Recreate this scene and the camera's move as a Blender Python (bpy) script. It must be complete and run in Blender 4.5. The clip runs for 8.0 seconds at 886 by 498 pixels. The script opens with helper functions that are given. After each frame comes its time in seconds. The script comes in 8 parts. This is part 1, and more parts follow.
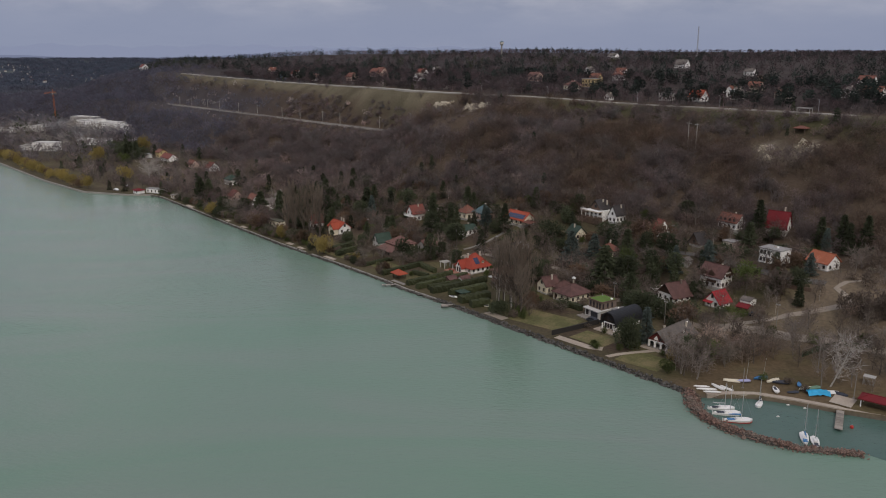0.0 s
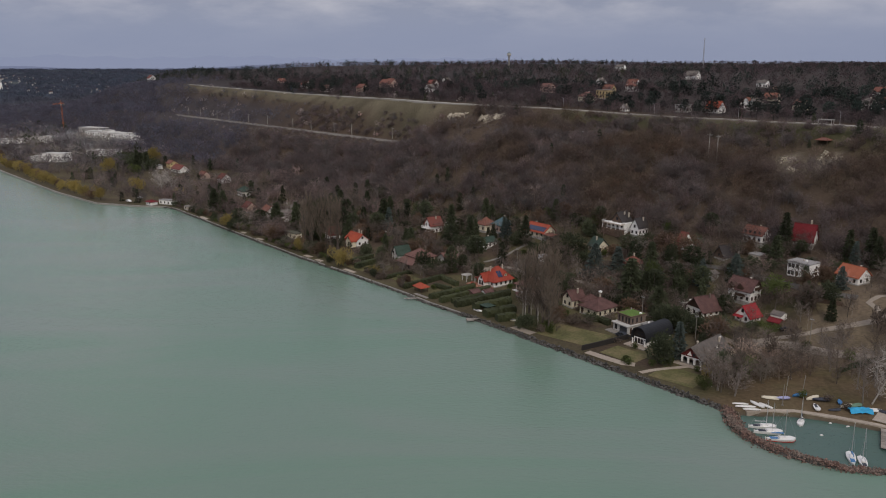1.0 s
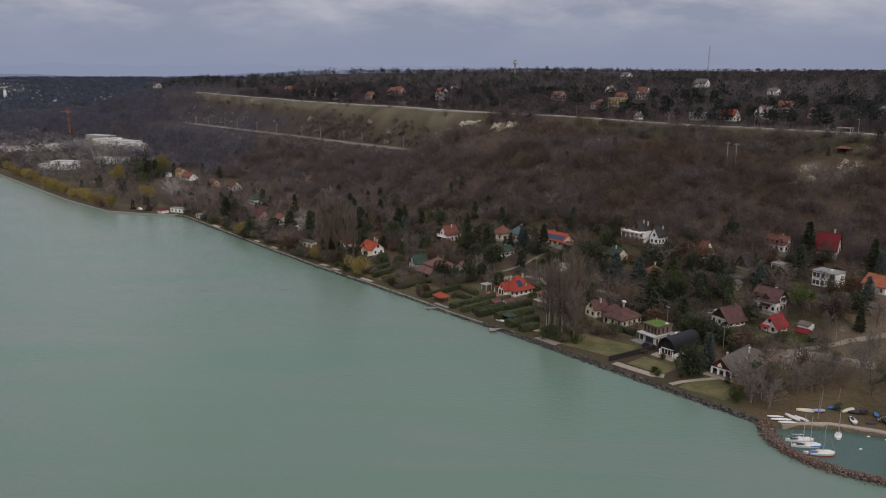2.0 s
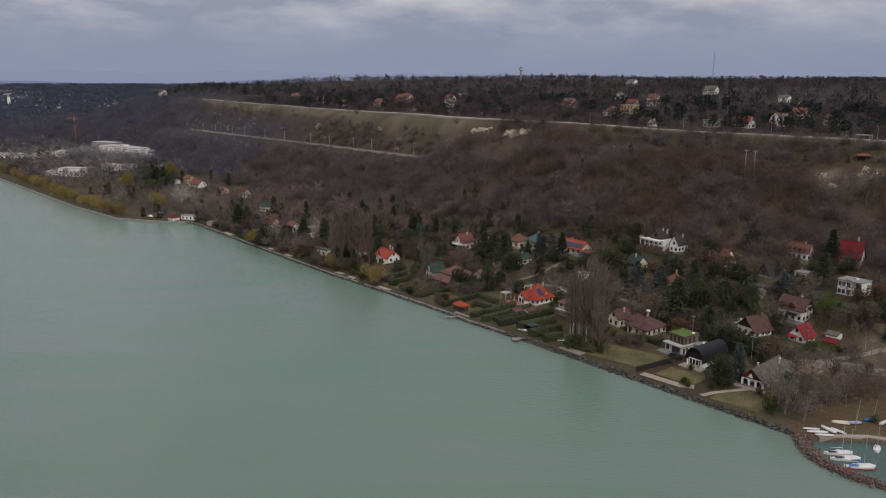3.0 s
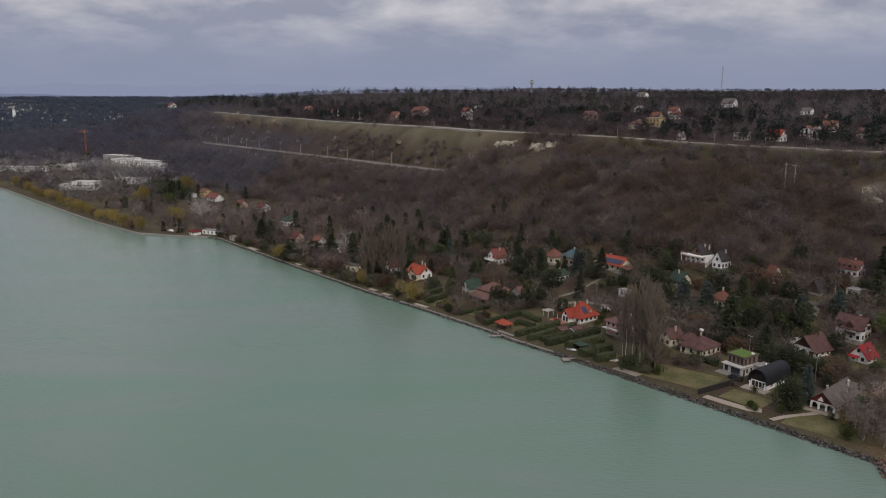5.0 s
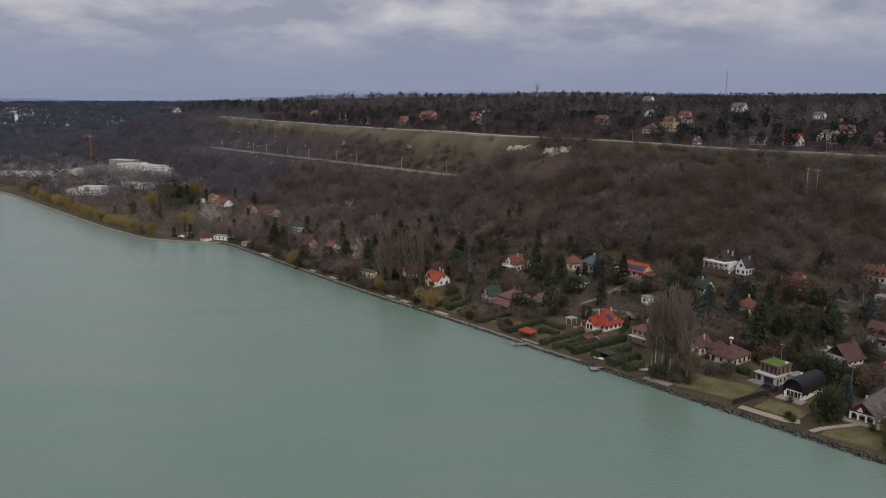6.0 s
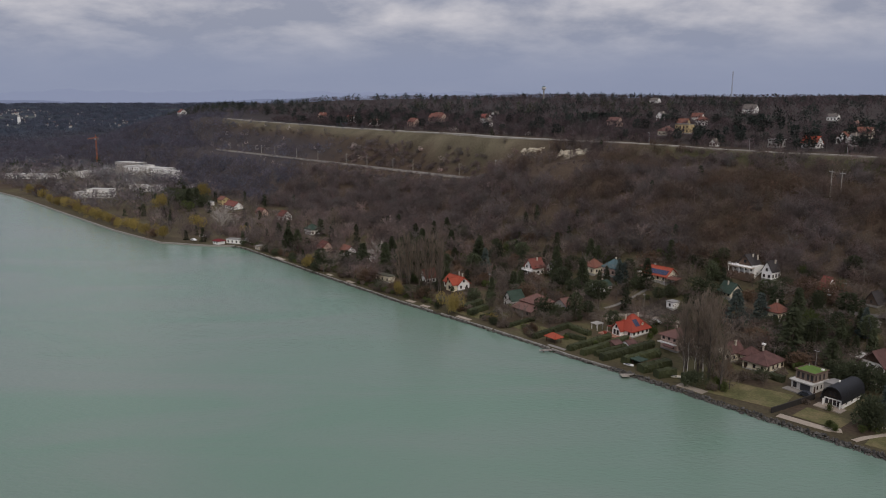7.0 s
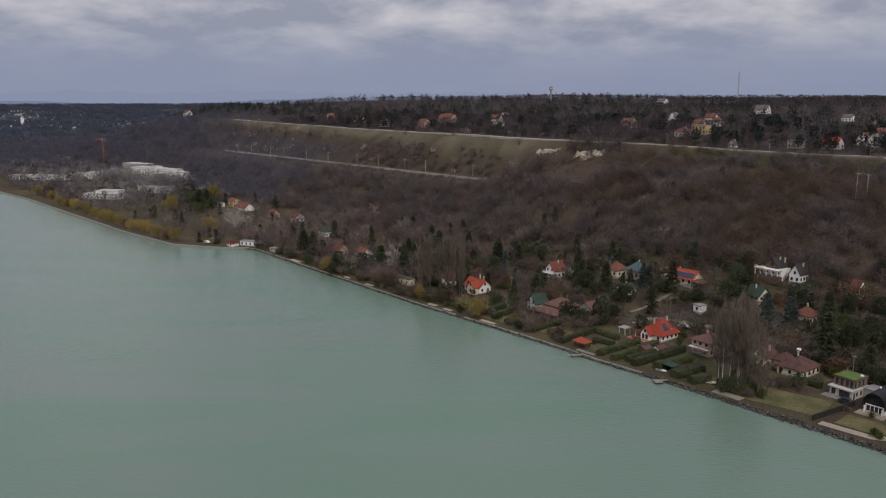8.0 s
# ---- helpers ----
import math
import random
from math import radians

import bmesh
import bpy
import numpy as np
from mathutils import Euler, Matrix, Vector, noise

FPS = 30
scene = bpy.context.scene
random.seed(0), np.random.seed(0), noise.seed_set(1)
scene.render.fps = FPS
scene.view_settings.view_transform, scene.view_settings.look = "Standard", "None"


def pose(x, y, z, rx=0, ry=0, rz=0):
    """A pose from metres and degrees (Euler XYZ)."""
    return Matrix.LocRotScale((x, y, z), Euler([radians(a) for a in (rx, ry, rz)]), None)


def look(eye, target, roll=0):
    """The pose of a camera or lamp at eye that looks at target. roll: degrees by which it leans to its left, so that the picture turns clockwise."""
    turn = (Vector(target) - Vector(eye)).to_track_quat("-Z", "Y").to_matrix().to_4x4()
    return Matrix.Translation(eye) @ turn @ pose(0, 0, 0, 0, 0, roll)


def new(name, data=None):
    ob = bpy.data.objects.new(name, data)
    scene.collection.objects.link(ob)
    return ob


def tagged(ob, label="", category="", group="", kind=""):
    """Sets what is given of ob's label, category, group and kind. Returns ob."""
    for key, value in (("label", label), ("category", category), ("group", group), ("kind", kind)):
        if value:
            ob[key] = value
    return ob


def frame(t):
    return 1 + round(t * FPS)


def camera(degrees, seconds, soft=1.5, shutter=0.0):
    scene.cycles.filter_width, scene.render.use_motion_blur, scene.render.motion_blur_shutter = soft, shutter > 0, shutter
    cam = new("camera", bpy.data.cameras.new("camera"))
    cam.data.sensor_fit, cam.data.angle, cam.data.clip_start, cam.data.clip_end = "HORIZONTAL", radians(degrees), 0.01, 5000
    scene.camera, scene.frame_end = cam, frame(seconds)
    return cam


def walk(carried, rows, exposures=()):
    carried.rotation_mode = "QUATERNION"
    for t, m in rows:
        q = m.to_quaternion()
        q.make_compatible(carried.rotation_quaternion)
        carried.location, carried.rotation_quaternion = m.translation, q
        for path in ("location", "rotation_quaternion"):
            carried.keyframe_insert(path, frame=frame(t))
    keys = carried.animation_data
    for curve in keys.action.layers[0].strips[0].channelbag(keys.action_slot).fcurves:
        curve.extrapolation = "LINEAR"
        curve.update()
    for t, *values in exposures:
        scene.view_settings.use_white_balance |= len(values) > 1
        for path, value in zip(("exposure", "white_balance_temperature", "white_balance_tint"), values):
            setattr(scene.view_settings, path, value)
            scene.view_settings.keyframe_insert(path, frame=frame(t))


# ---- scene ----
cam = camera(59.3, 8.0, soft=1.05)
METRES, EYE, TILT, LEAN, TURN = 70.0, 83.5, -13.9, 0.0, 0.0
ROWS = [
    (0.0, 0.0, 0.0, 0.0, 0.0, 0.0, -0.0),
    (0.5, -0.0579, 0.0267, 0.0067, 0.06, 0.46, -0.03),
    (1.0, -0.1139, 0.0496, 0.0129, 0.12, 0.78, -0.05),
    (1.5, -0.1662, 0.0689, 0.0176, 0.16, 1.06, -0.07),
    (3.0, -0.3179, 0.1307, 0.0312, 0.25, 1.82, -0.11),
    (3.5, -0.3728, 0.1554, 0.0362, 0.25, 2.05, -0.13),
    (4.0, -0.427, 0.1821, 0.0424, 0.26, 2.31, -0.12),
    (4.5, -0.4814, 0.2093, 0.0493, 0.26, 2.53, -0.11),
    (6.0, -0.6526, 0.2983, 0.0734, 0.25, 3.03, -0.05),
    (6.5, -0.7131, 0.3271, 0.0828, 0.27, 3.09, -0.02),
    (7.0, -0.7753, 0.3565, 0.091, 0.27, 3.15, -0.01),
    (7.5, -0.8378, 0.3869, 0.0984, 0.28, 3.18, 0.01),
    (8.0, -0.9024, 0.4147, 0.1073, 0.32, 3.19, -0.0),
]
walk(cam, [(t, pose(0, 0, EYE, TILT, LEAN, TURN) @ pose(METRES * x, METRES * y, METRES * z, 90 + pitch, roll, yaw)) for t, x, y, z, yaw, pitch, roll in ROWS])

# ---- sky and light ----
world = bpy.data.worlds.new("overcast_sky")
scene.world = world
world.use_nodes = True
wn, wl = world.node_tree.nodes, world.node_tree.links
wn.clear()
SUN_ELEVATION, SUN_TURN = 42.0, 172.0


def wnode(kind, **inputs):
    n = wn.new(kind)
    for k, v in inputs.items():
        n.inputs[k.replace("_", " ")].default_value = v
    return n


def wmath(op, a, b=None):
    n = wn.new("ShaderNodeMath")
    n.operation = op
    for i, v in enumerate((a, b)):
        if v is None:
            continue
        if isinstance(v, (int, float)):
            n.inputs[i].default_value = v
        else:
            wl.new(v, n.inputs[i])
    return n.outputs[0]


sky = wn.new("ShaderNodeTexSky")
sky.sky_type, sky.sun_disc = "NISHITA", False
sky.sun_elevation, sky.sun_rotation = radians(SUN_ELEVATION), radians(SUN_TURN)
sky.dust_density = 4.0
coord = wn.new("ShaderNodeTexCoord")
split = wn.new("ShaderNodeSeparateXYZ")
wl.new(coord.outputs["Generated"], split.inputs[0])
lift = wmath("MAXIMUM", split.outputs[2], 0.0)
flat = wmath("ADD", lift, 0.26)
plane = wn.new("ShaderNodeCombineXYZ")
wl.new(wmath("DIVIDE", split.outputs[0], flat), plane.inputs[0])
wl.new(wmath("DIVIDE", split.outputs[1], flat), plane.inputs[1])
bank = wnode("ShaderNodeTexNoise", Scale=1.7, Detail=9.0, Roughness=0.57, Distortion=0.1)
wl.new(plane.outputs[0], bank.inputs["Vector"])
tone = wn.new("ShaderNodeValToRGB")
tone.color_ramp.elements[0].position, tone.color_ramp.elements[0].color = 0.42, (0.275, 0.290, 0.368, 1)
tone.color_ramp.elements[1].position, tone.color_ramp.elements[1].color = 0.70, (0.72, 0.68, 0.69, 1)
wl.new(bank.outputs["Fac"], tone.inputs[0])
# overcast: the zenith is about three times as bright as the horizon
rise = wn.new("ShaderNodeMapRange")
rise.inputs["From Min"].default_value, rise.inputs["From Max"].default_value = 0.0, 0.9
rise.inputs["To Min"].default_value, rise.inputs["To Max"].default_value = 1.0, 1.7
wl.new(lift, rise.inputs["Value"])
clouds = wn.new("ShaderNodeVectorMath")
clouds.operation = "SCALE"
wl.new(tone.outputs[0], clouds.inputs[0])
wl.new(rise.outputs[0], clouds.inputs["Scale"])
haze = wn.new("ShaderNodeMapRange")
haze.inputs["From Min"].default_value, haze.inputs["From Max"].default_value = 0.03, 0.115
haze.inputs["To Min"].default_value, haze.inputs["To Max"].default_value = 0.04, 0.95
haze.interpolation_type = "SMOOTHSTEP"
wl.new(lift, haze.inputs["Value"])
low = wn.new("ShaderNodeMix")
low.data_type = "RGBA"
low.inputs[6].default_value = (0.270, 0.306, 0.430, 1)
wl.new(haze.outputs[0], low.inputs[0])
wl.new(clouds.outputs[0], low.inputs[7])
clear = wn.new("ShaderNodeVectorMath")
clear.operation = "SCALE"
clear.inputs["Scale"].default_value = 0.08
wl.new(sky.outputs[0], clear.inputs[0])
cover = wn.new("ShaderNodeMix")
cover.data_type = "RGBA"
cover.inputs[0].default_value = 0.92
wl.new(clear.outputs[0], cover.inputs[6])
wl.new(low.outputs[2], cover.inputs[7])
back = wnode("ShaderNodeBackground", Strength=1.0)
wl.new(cover.outputs[2], back.inputs["Color"])
wl.new(back.outputs[0], wn.new("ShaderNodeOutputWorld").inputs["Surface"])

sun_data = bpy.data.lights.new("sun", "SUN")
sun_data.energy, sun_data.angle, sun_data.color = 1.2, radians(14), (1.0, 0.91, 0.79)
sun = new("sun", sun_data)
_el, _tu = radians(SUN_ELEVATION), radians(SUN_TURN)
sun.matrix_world = look((0, 0, 300), Vector((0, 0, 300)) - 100 * Vector((math.sin(_tu) * math.cos(_el), math.cos(_tu) * math.cos(_el), math.sin(_el))))

# ---- lie of the land: u runs along the shore, v inland from it ----
U0, V0 = (-0.6478, 0.7618), (0.7618, 0.6478)
SHORE_U = [-400, -160, -132, -122, -113, -105, -97.5, -96, -68, 0, 25, 39, 66, 120, 180, 274, 284, 297, 324, 388, 486, 629, 725, 1100, 6000]
SHORE_V = [60, 31, 25, 20.2, 16.8, 12.5, 3.2, 3.0, 3.4, 4.3, 3.4, 4.4, 4.5, 3.6, 5.2, 8.6, 6.4, -6, -22, -28.5, -31, -34, -43, -66, -500]
KNOTS = [-70, 0, 45, 100, 156, 250, 700]


def at(u, v):
    return np.asarray(u) * U0[0] + np.asarray(v) * V0[0], 253 + np.asarray(u) * U0[1] + np.asarray(v) * V0[1]


def smooth(x, a, b):
    t = np.clip((np.asarray(x, float) - a) / (np.asarray(b, float) - a), 0, 1)
    return t * t * (3 - 2 * t)


def shore(u):
    return np.interp(u, SHORE_U, SHORE_V)


def ripple(x, y, size, seed=0.0):
    x, y = np.asarray(x, float) / size, np.asarray(y, float) / size
    return (np.sin(x * 1.7 + 1.3 * np.sin(y * 1.1 + seed) + seed) * np.cos(y * 1.9 + 1.1 * np.sin(x * 0.8 - seed)) +
            0.5 * np.sin(x * 3.9 + 2.1 * np.sin(y * 2.7 + 2 * seed)) * np.cos(y * 4.3 + seed)) / 1.5


def edge_of(u):
    return np.interp(u, [-60, 95, 150, 260, 330, 450, 626, 1000], [216, 214, 188, 187, 195, 205, 211, 235])


def ground(u, v):
    """Height of the land over the lake."""
    u, v = np.asarray(u, float), np.asarray(v, float)
    d = v - shore(u)
    k = lambda *values: np.interp(u, KNOTS, values)
    z = -2.6 + 3.6 * smooth(d, -2.2, 0.6) + 1.4 * smooth(v, 12, 66)
    keep = 1 - 0.86 * smooth(u, 960, 1330)
    terrace = k(8.8, 6.6, 8.6, 6.0, 5, 2.6, 3.0)
    z = z + terrace * smooth(v, k(70, 62, 54, 54, 56, 60, 60), k(100, 104, 86, 98, 102, 106, 106))
    lower = k(27, 32, 33, 35, 43, 27, 28)
    slope = lower * smooth(v, k(114, 90, 86, 82, 86, 97, 97), k(182, 170, 168, 162, 157, 154, 156))
    edge = edge_of(u)
    top = np.interp(u, [-70, 95, 150, 450, 700, 1000], [57, 57, 60, 60, 63, 68])
    upper = (top - 2.5 - terrace - lower) * smooth(v, k(176, 176, 176, 172, 158, 165, 165), edge)
    far = smooth(u + 0.5 * v, 500, 1500)
    behind = 5 * smooth(v - edge, 5, 110) + 8 * smooth(v - edge, 60, 420) + 26 * (1 - 0.45 * far) * smooth(v - edge, 200, 1700) + 16 * (1 - 0.7 * far) * smooth(v - edge, 1200, 3600)
    x, y = at(u, v)
    rough = (0.8 * ripple(x, y, 23) + 1.6 * ripple(x, y, 61, 2)) * smooth(v, 95, 135) * (1 - 0.8 * smooth(v, 160, 200))
    rough = rough * (1 - smooth(u, 195, 220) * np.exp(-((v - 164.5) / 7) ** 2))
    roll = 3.0 * ripple(x, y, 260, 1) * smooth(v - edge, 80, 500)
    r = np.hypot(x, y)
    plain = (6 * smooth(r, 900, 1700) + 46 * smooth(r, 2300, 4700) + 4 * ripple(x, y, 420, 3) * smooth(r, 1500, 2600)) * smooth(u, 900, 1700) * smooth(v, -80, 120)
    back = v - edge
    ridge = 8 * smooth(u, 480, 820) * (1 - smooth(u, 1020, 1300)) * smooth(back, 150, 420) * (1 - smooth(v, 900, 1400))
    knoll = smooth(u, 800, 930) * (6 * smooth(v, 262, 312) * (1 - smooth(v, 430, 620)) - 13 * smooth(v, 110, 190) * (1 - smooth(v, 218, 285)))
    return z + (slope + upper + behind + rough + roll + ridge + knoll) * keep + plain


def spot(u, v, turn=0.0, lift=0.0):
    """A pose on the ground at u, v: local x points along the shore towards the harbour, local y inland."""
    x, y = at(u, v)
    return pose(float(x), float(y), float(ground(u, v)) + lift, 0, 0, -49.6 + turn)

# -- end of the lie of the land --


# ---- materials ----
def material(name, colour, rough=0.85, grain=6.0, vary=0.25, bump=0.25, size=0.0, metal=0.0, second=None, blotch=0.25, specular=0.3, island=0.0, attribute="", loose=False):
    """A painted, weathered or earthy surface: two scales of variation and a fine relief."""
    m = bpy.data.materials.new(name)
    m.use_nodes = True
    n, l = m.node_tree.nodes, m.node_tree.links
    b = n["Principled BSDF"]
    b.inputs["Roughness"].default_value, b.inputs["Metallic"].default_value = rough, metal
    b.inputs["Specular IOR Level"].default_value = specular
    geo = n.new("ShaderNodeNewGeometry")
    fine = n.new("ShaderNodeTexNoise")
    fine.inputs["Scale"].default_value, fine.inputs["Detail"].default_value = grain, 5
    broad = n.new("ShaderNodeTexNoise")
    broad.inputs["Scale"].default_value, broad.inputs["Detail"].default_value = blotch, 3
    l.new(geo.outputs["Position"], fine.inputs["Vector"])
    l.new(geo.outputs["Position"], broad.inputs["Vector"])
    total = n.new("ShaderNodeMath")
    total.operation = "MULTIPLY_ADD"
    l.new(fine.outputs[0], total.inputs[0])
    total.inputs[1].default_value = 0.6
    half = n.new("ShaderNodeMath")
    half.operation = "MULTIPLY"
    l.new(broad.outputs[0], half.inputs[0])
    half.inputs[1].default_value = 0.6
    l.new(half.outputs[0], total.inputs[2])
    scale = n.new("ShaderNodeMapRange")
    scale.inputs["From Min"].default_value, scale.inputs["From Max"].default_value = 0.35, 0.85
    scale.inputs["To Min"].default_value, scale.inputs["To Max"].default_value = 1 - vary, 1 + vary
    l.new(total.outputs[0], scale.inputs["Value"])
    factor = scale.outputs[0]
    if island:
        info = n.new("ShaderNodeNewGeometry" if loose else "ShaderNodeObjectInfo")
        jump = n.new("ShaderNodeMapRange")
        jump.inputs["To Min"].default_value, jump.inputs["To Max"].default_value = 1 - island, 1 + island
        l.new(info.outputs["Random Per Island" if loose else "Random"], jump.inputs["Value"])
        both = n.new("ShaderNodeMath")
        both.operation = "MULTIPLY"
        l.new(factor, both.inputs[0])
        l.new(jump.outputs[0], both.inputs[1])
        factor = both.outputs[0]
    tint = n.new("ShaderNodeVectorMath")
    tint.operation = "SCALE"
    l.new(factor, tint.inputs["Scale"])
    source = None
    if attribute:
        source = n.new("ShaderNodeAttribute")
        source.attribute_name = attribute
        source = source.outputs["Color"]
    elif second:
        mix = n.new("ShaderNodeMix")
        mix.data_type = "RGBA"
        mix.inputs[6].default_value, mix.inputs[7].default_value = (*colour, 1), (*second, 1)
        patch = n.new("ShaderNodeMapRange")
        patch.inputs["From Min"].default_value, patch.inputs["From Max"].default_value = 0.4, 0.62
        l.new(broad.outputs[0], patch.inputs["Value"])
        l.new(patch.outputs[0], mix.inputs[0])
        source = mix.outputs[2]
    if source:
        l.new(source, tint.inputs[0])
    else:
        tint.inputs[0].default_value = colour
    l.new(tint.outputs[0], b.inputs["Base Color"])
    if bump:
        relief = n.new("ShaderNodeBump")
        relief.inputs["Strength"].default_value, relief.inputs["Distance"].default_value = bump, size or 0.5 / grain
        l.new(fine.outputs[0], relief.inputs["Height"])
        l.new(relief.outputs[0], b.inputs["Normal"])
    return m


def tiled(name, colour, course=0.35, rough=0.75, vary=0.22, metal=0.0, second=None):
    """A roof: courses of tiles or sheets across the fall, weathered."""
    m = material(name, colour, rough, 9.0, vary, 0.0, metal=metal, second=second, blotch=0.5)
    n, l = m.node_tree.nodes, m.node_tree.links
    b = n["Principled BSDF"]
    place = n.new("ShaderNodeTexCoord")
    rows = n.new("ShaderNodeTexWave")
    rows.bands_direction, rows.wave_profile = "Z", "SAW"
    rows.inputs["Scale"].default_value, rows.inputs["Distortion"].default_value = 0.314 / course * 1.6, 0.4
    l.new(place.outputs["Object"], rows.inputs["Vector"])
    relief = n.new("ShaderNodeBump")
    relief.inputs["Strength"].default_value, relief.inputs["Distance"].default_value = 0.7, 0.05
    l.new(rows.outputs[0], relief.inputs["Height"])
    l.new(relief.outputs[0], b.inputs["Normal"])
    return m


def lake_water(name, colour, second):
    m = bpy.data.materials.new(name)
    m.use_nodes = True
    n, l = m.node_tree.nodes, m.node_tree.links
    b = n["Principled BSDF"]
    b.inputs["Roughness"].default_value, b.inputs["IOR"].default_value = 0.16, 1.333
    geo = n.new("ShaderNodeNewGeometry")
    wide = n.new("ShaderNodeTexNoise")
    wide.inputs["Scale"].default_value, wide.inputs["Detail"].default_value, wide.inputs["Distortion"].default_value = 0.008, 4, 1.2
    stretch = n.new("ShaderNodeMapping")
    stretch.inputs["Rotation"].default_value[2] = radians(35)
    stretch.inputs["Scale"].default_value = (1.0, 2.6, 1.0)
    l.new(geo.outputs["Position"], stretch.inputs["Vector"])
    l.new(stretch.outputs[0], wide.inputs["Vector"])
    mix = n.new("ShaderNodeMix")
    mix.data_type = "RGBA"
    mix.inputs[6].default_value, mix.inputs[7].default_value = (*colour, 1), (*second, 1)
    span = n.new("ShaderNodeMapRange")
    span.inputs["From Min"].default_value, span.inputs["From Max"].default_value = 0.38, 0.64
    l.new(wide.outputs[0], span.inputs["Value"])
    l.new(span.outputs[0], mix.inputs[0])
    l.new(mix.outputs[2], b.inputs["Base Color"])
    waves = n.new("ShaderNodeTexNoise")
    waves.inputs["Scale"].default_value, waves.inputs["Detail"].default_value, waves.inputs["Roughness"].default_value = 0.42, 4, 0.6
    l.new(stretch.outputs[0], waves.inputs["Vector"])
    relief = n.new("ShaderNodeBump")
    relief.inputs["Strength"].default_value, relief.inputs["Distance"].default_value = 0.46, 0.35
    l.new(waves.outputs[0], relief.inputs["Height"])
    l.new(relief.outputs[0], b.inputs["Normal"])
    return m


M_LAND = material("land", (0.1, 0.09, 0.05), 0.95, 0.9, 0.42, 0.6, size=0.25, blotch=0.045, attribute="cover")
M_LAND.node_tree.nodes["Principled BSDF"].inputs["Specular IOR Level"].default_value = 0.05
M_WATER = lake_water("lake_water", (0.137, 0.224, 0.166), (0.170, 0.222, 0.186))
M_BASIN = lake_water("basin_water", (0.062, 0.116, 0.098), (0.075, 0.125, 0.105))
M_BARK = material("bark", (0.105, 0.088, 0.072), 0.95, 5, 0.35, 0.4)
M_PALE_BARK = material("pale_bark", (0.42, 0.39, 0.35), 0.9, 3, 0.35, 0.4)
M_GREY_BARK = material("grey_bark", (0.20, 0.178, 0.155), 0.92, 4, 0.35, 0.4)
M_TWIG = material("bare_twigs", (0.170, 0.136, 0.110), 0.95, 2.0, 0.3, 0.0, island=0.3)
M_TWIG_GREY = material("grey_twigs", (0.232, 0.196, 0.168), 0.95, 2.0, 0.3, 0.0, island=0.25)
M_TWIG_TAN = material("tan_twigs", (0.228, 0.182, 0.142), 0.95, 2.0, 0.3, 0.0, island=0.25)
M_TWIG_PALE = material("pale_twigs", (0.33, 0.30, 0.27), 0.95, 2.0, 0.3, 0.0, island=0.2)
M_RUSSET = material("withered_oak_leaves", (0.172, 0.116, 0.078), 0.9, 2.0, 0.35, 0.0, island=0.25)
M_WILLOW = material("young_willow_leaves", (0.315, 0.245, 0.082), 0.8, 2.0, 0.3, 0.0, island=0.25)
M_NEEDLE = material("dark_needles", (0.078, 0.090, 0.050), 0.8, 2.5, 0.4, 0.0, island=0.35)
M_BLUE_NEEDLE = material("blue_needles", (0.100, 0.124, 0.110), 0.8, 2.5, 0.35, 0.0, island=0.25)
M_GREEN_LEAF = material("evergreen_leaves", (0.101, 0.125, 0.040), 0.75, 2.5, 0.4, 0.0, island=0.35)
M_HEDGE = material("hedge_leaves", (0.040, 0.046, 0.019), 0.85, 4.0, 0.5, 0.6, island=0.3)
M_WOOD = material("forest_twigs", (0.12, 0.09, 0.07), 0.95, 0.9, 0.3, 0.0, attribute="tint", blotch=0.06)


def let_light_through(m, share):
    """Loose twigs pass part of the light on to their far side."""
    n, l = m.node_tree.nodes, m.node_tree.links
    b = n["Principled BSDF"]
    far_side, both = n.new("ShaderNodeBsdfTranslucent"), n.new("ShaderNodeMixShader")
    l.new(b.inputs["Base Color"].links[0].from_socket, far_side.inputs["Color"])
    both.inputs[0].default_value = share
    l.new(b.outputs[0], both.inputs[1])
    l.new(far_side.outputs[0], both.inputs[2])
    l.new(both.outputs[0], [x for x in n if x.type == "OUTPUT_MATERIAL"][0].inputs["Surface"])


for m_ in (M_WOOD, M_TWIG, M_TWIG_GREY, M_TWIG_TAN, M_WILLOW, M_NEEDLE, M_BLUE_NEEDLE, M_GREEN_LEAF, M_RUSSET):
    let_light_through(m_, 0.5)
M_ROCK = material("shore_rock", (0.080, 0.075, 0.069), 0.9, 3.0, 0.4, 0.5, island=0.55, loose=True)
M_REDROCK = material("reddish_rock", (0.190, 0.118, 0.095), 0.9, 2.5, 0.4, 0.5, island=0.65, loose=True, second=(0.15, 0.12, 0.10), blotch=0.4)
M_LANE = material("dusty_lane", (0.31, 0.265, 0.215), 0.95, 2.0, 0.25, 0.4, blotch=0.12, second=(0.24, 0.205, 0.165))
M_CONCRETE = material("old_concrete", (0.235, 0.215, 0.19), 0.9, 3.0, 0.3, 0.3, blotch=0.4)
M_GRAVEL = material("pale_gravel", (0.42, 0.36, 0.295), 0.95, 2.0, 0.25, 0.4, blotch=0.12, second=(0.31, 0.26, 0.21))
M_ASPHALT = material("pale_worn_road", (0.34, 0.32, 0.285), 0.9, 2.0, 0.2, 0.2, blotch=0.1)
M_COPING = material("pale_stone_coping", (0.27, 0.255, 0.23), 0.9, 2.5, 0.3, 0.4, blotch=0.4)
M_CHALK = material("broken_chalk", (0.47, 0.42, 0.33), 0.95, 2.0, 0.3, 0.5, island=0.25, loose=True)
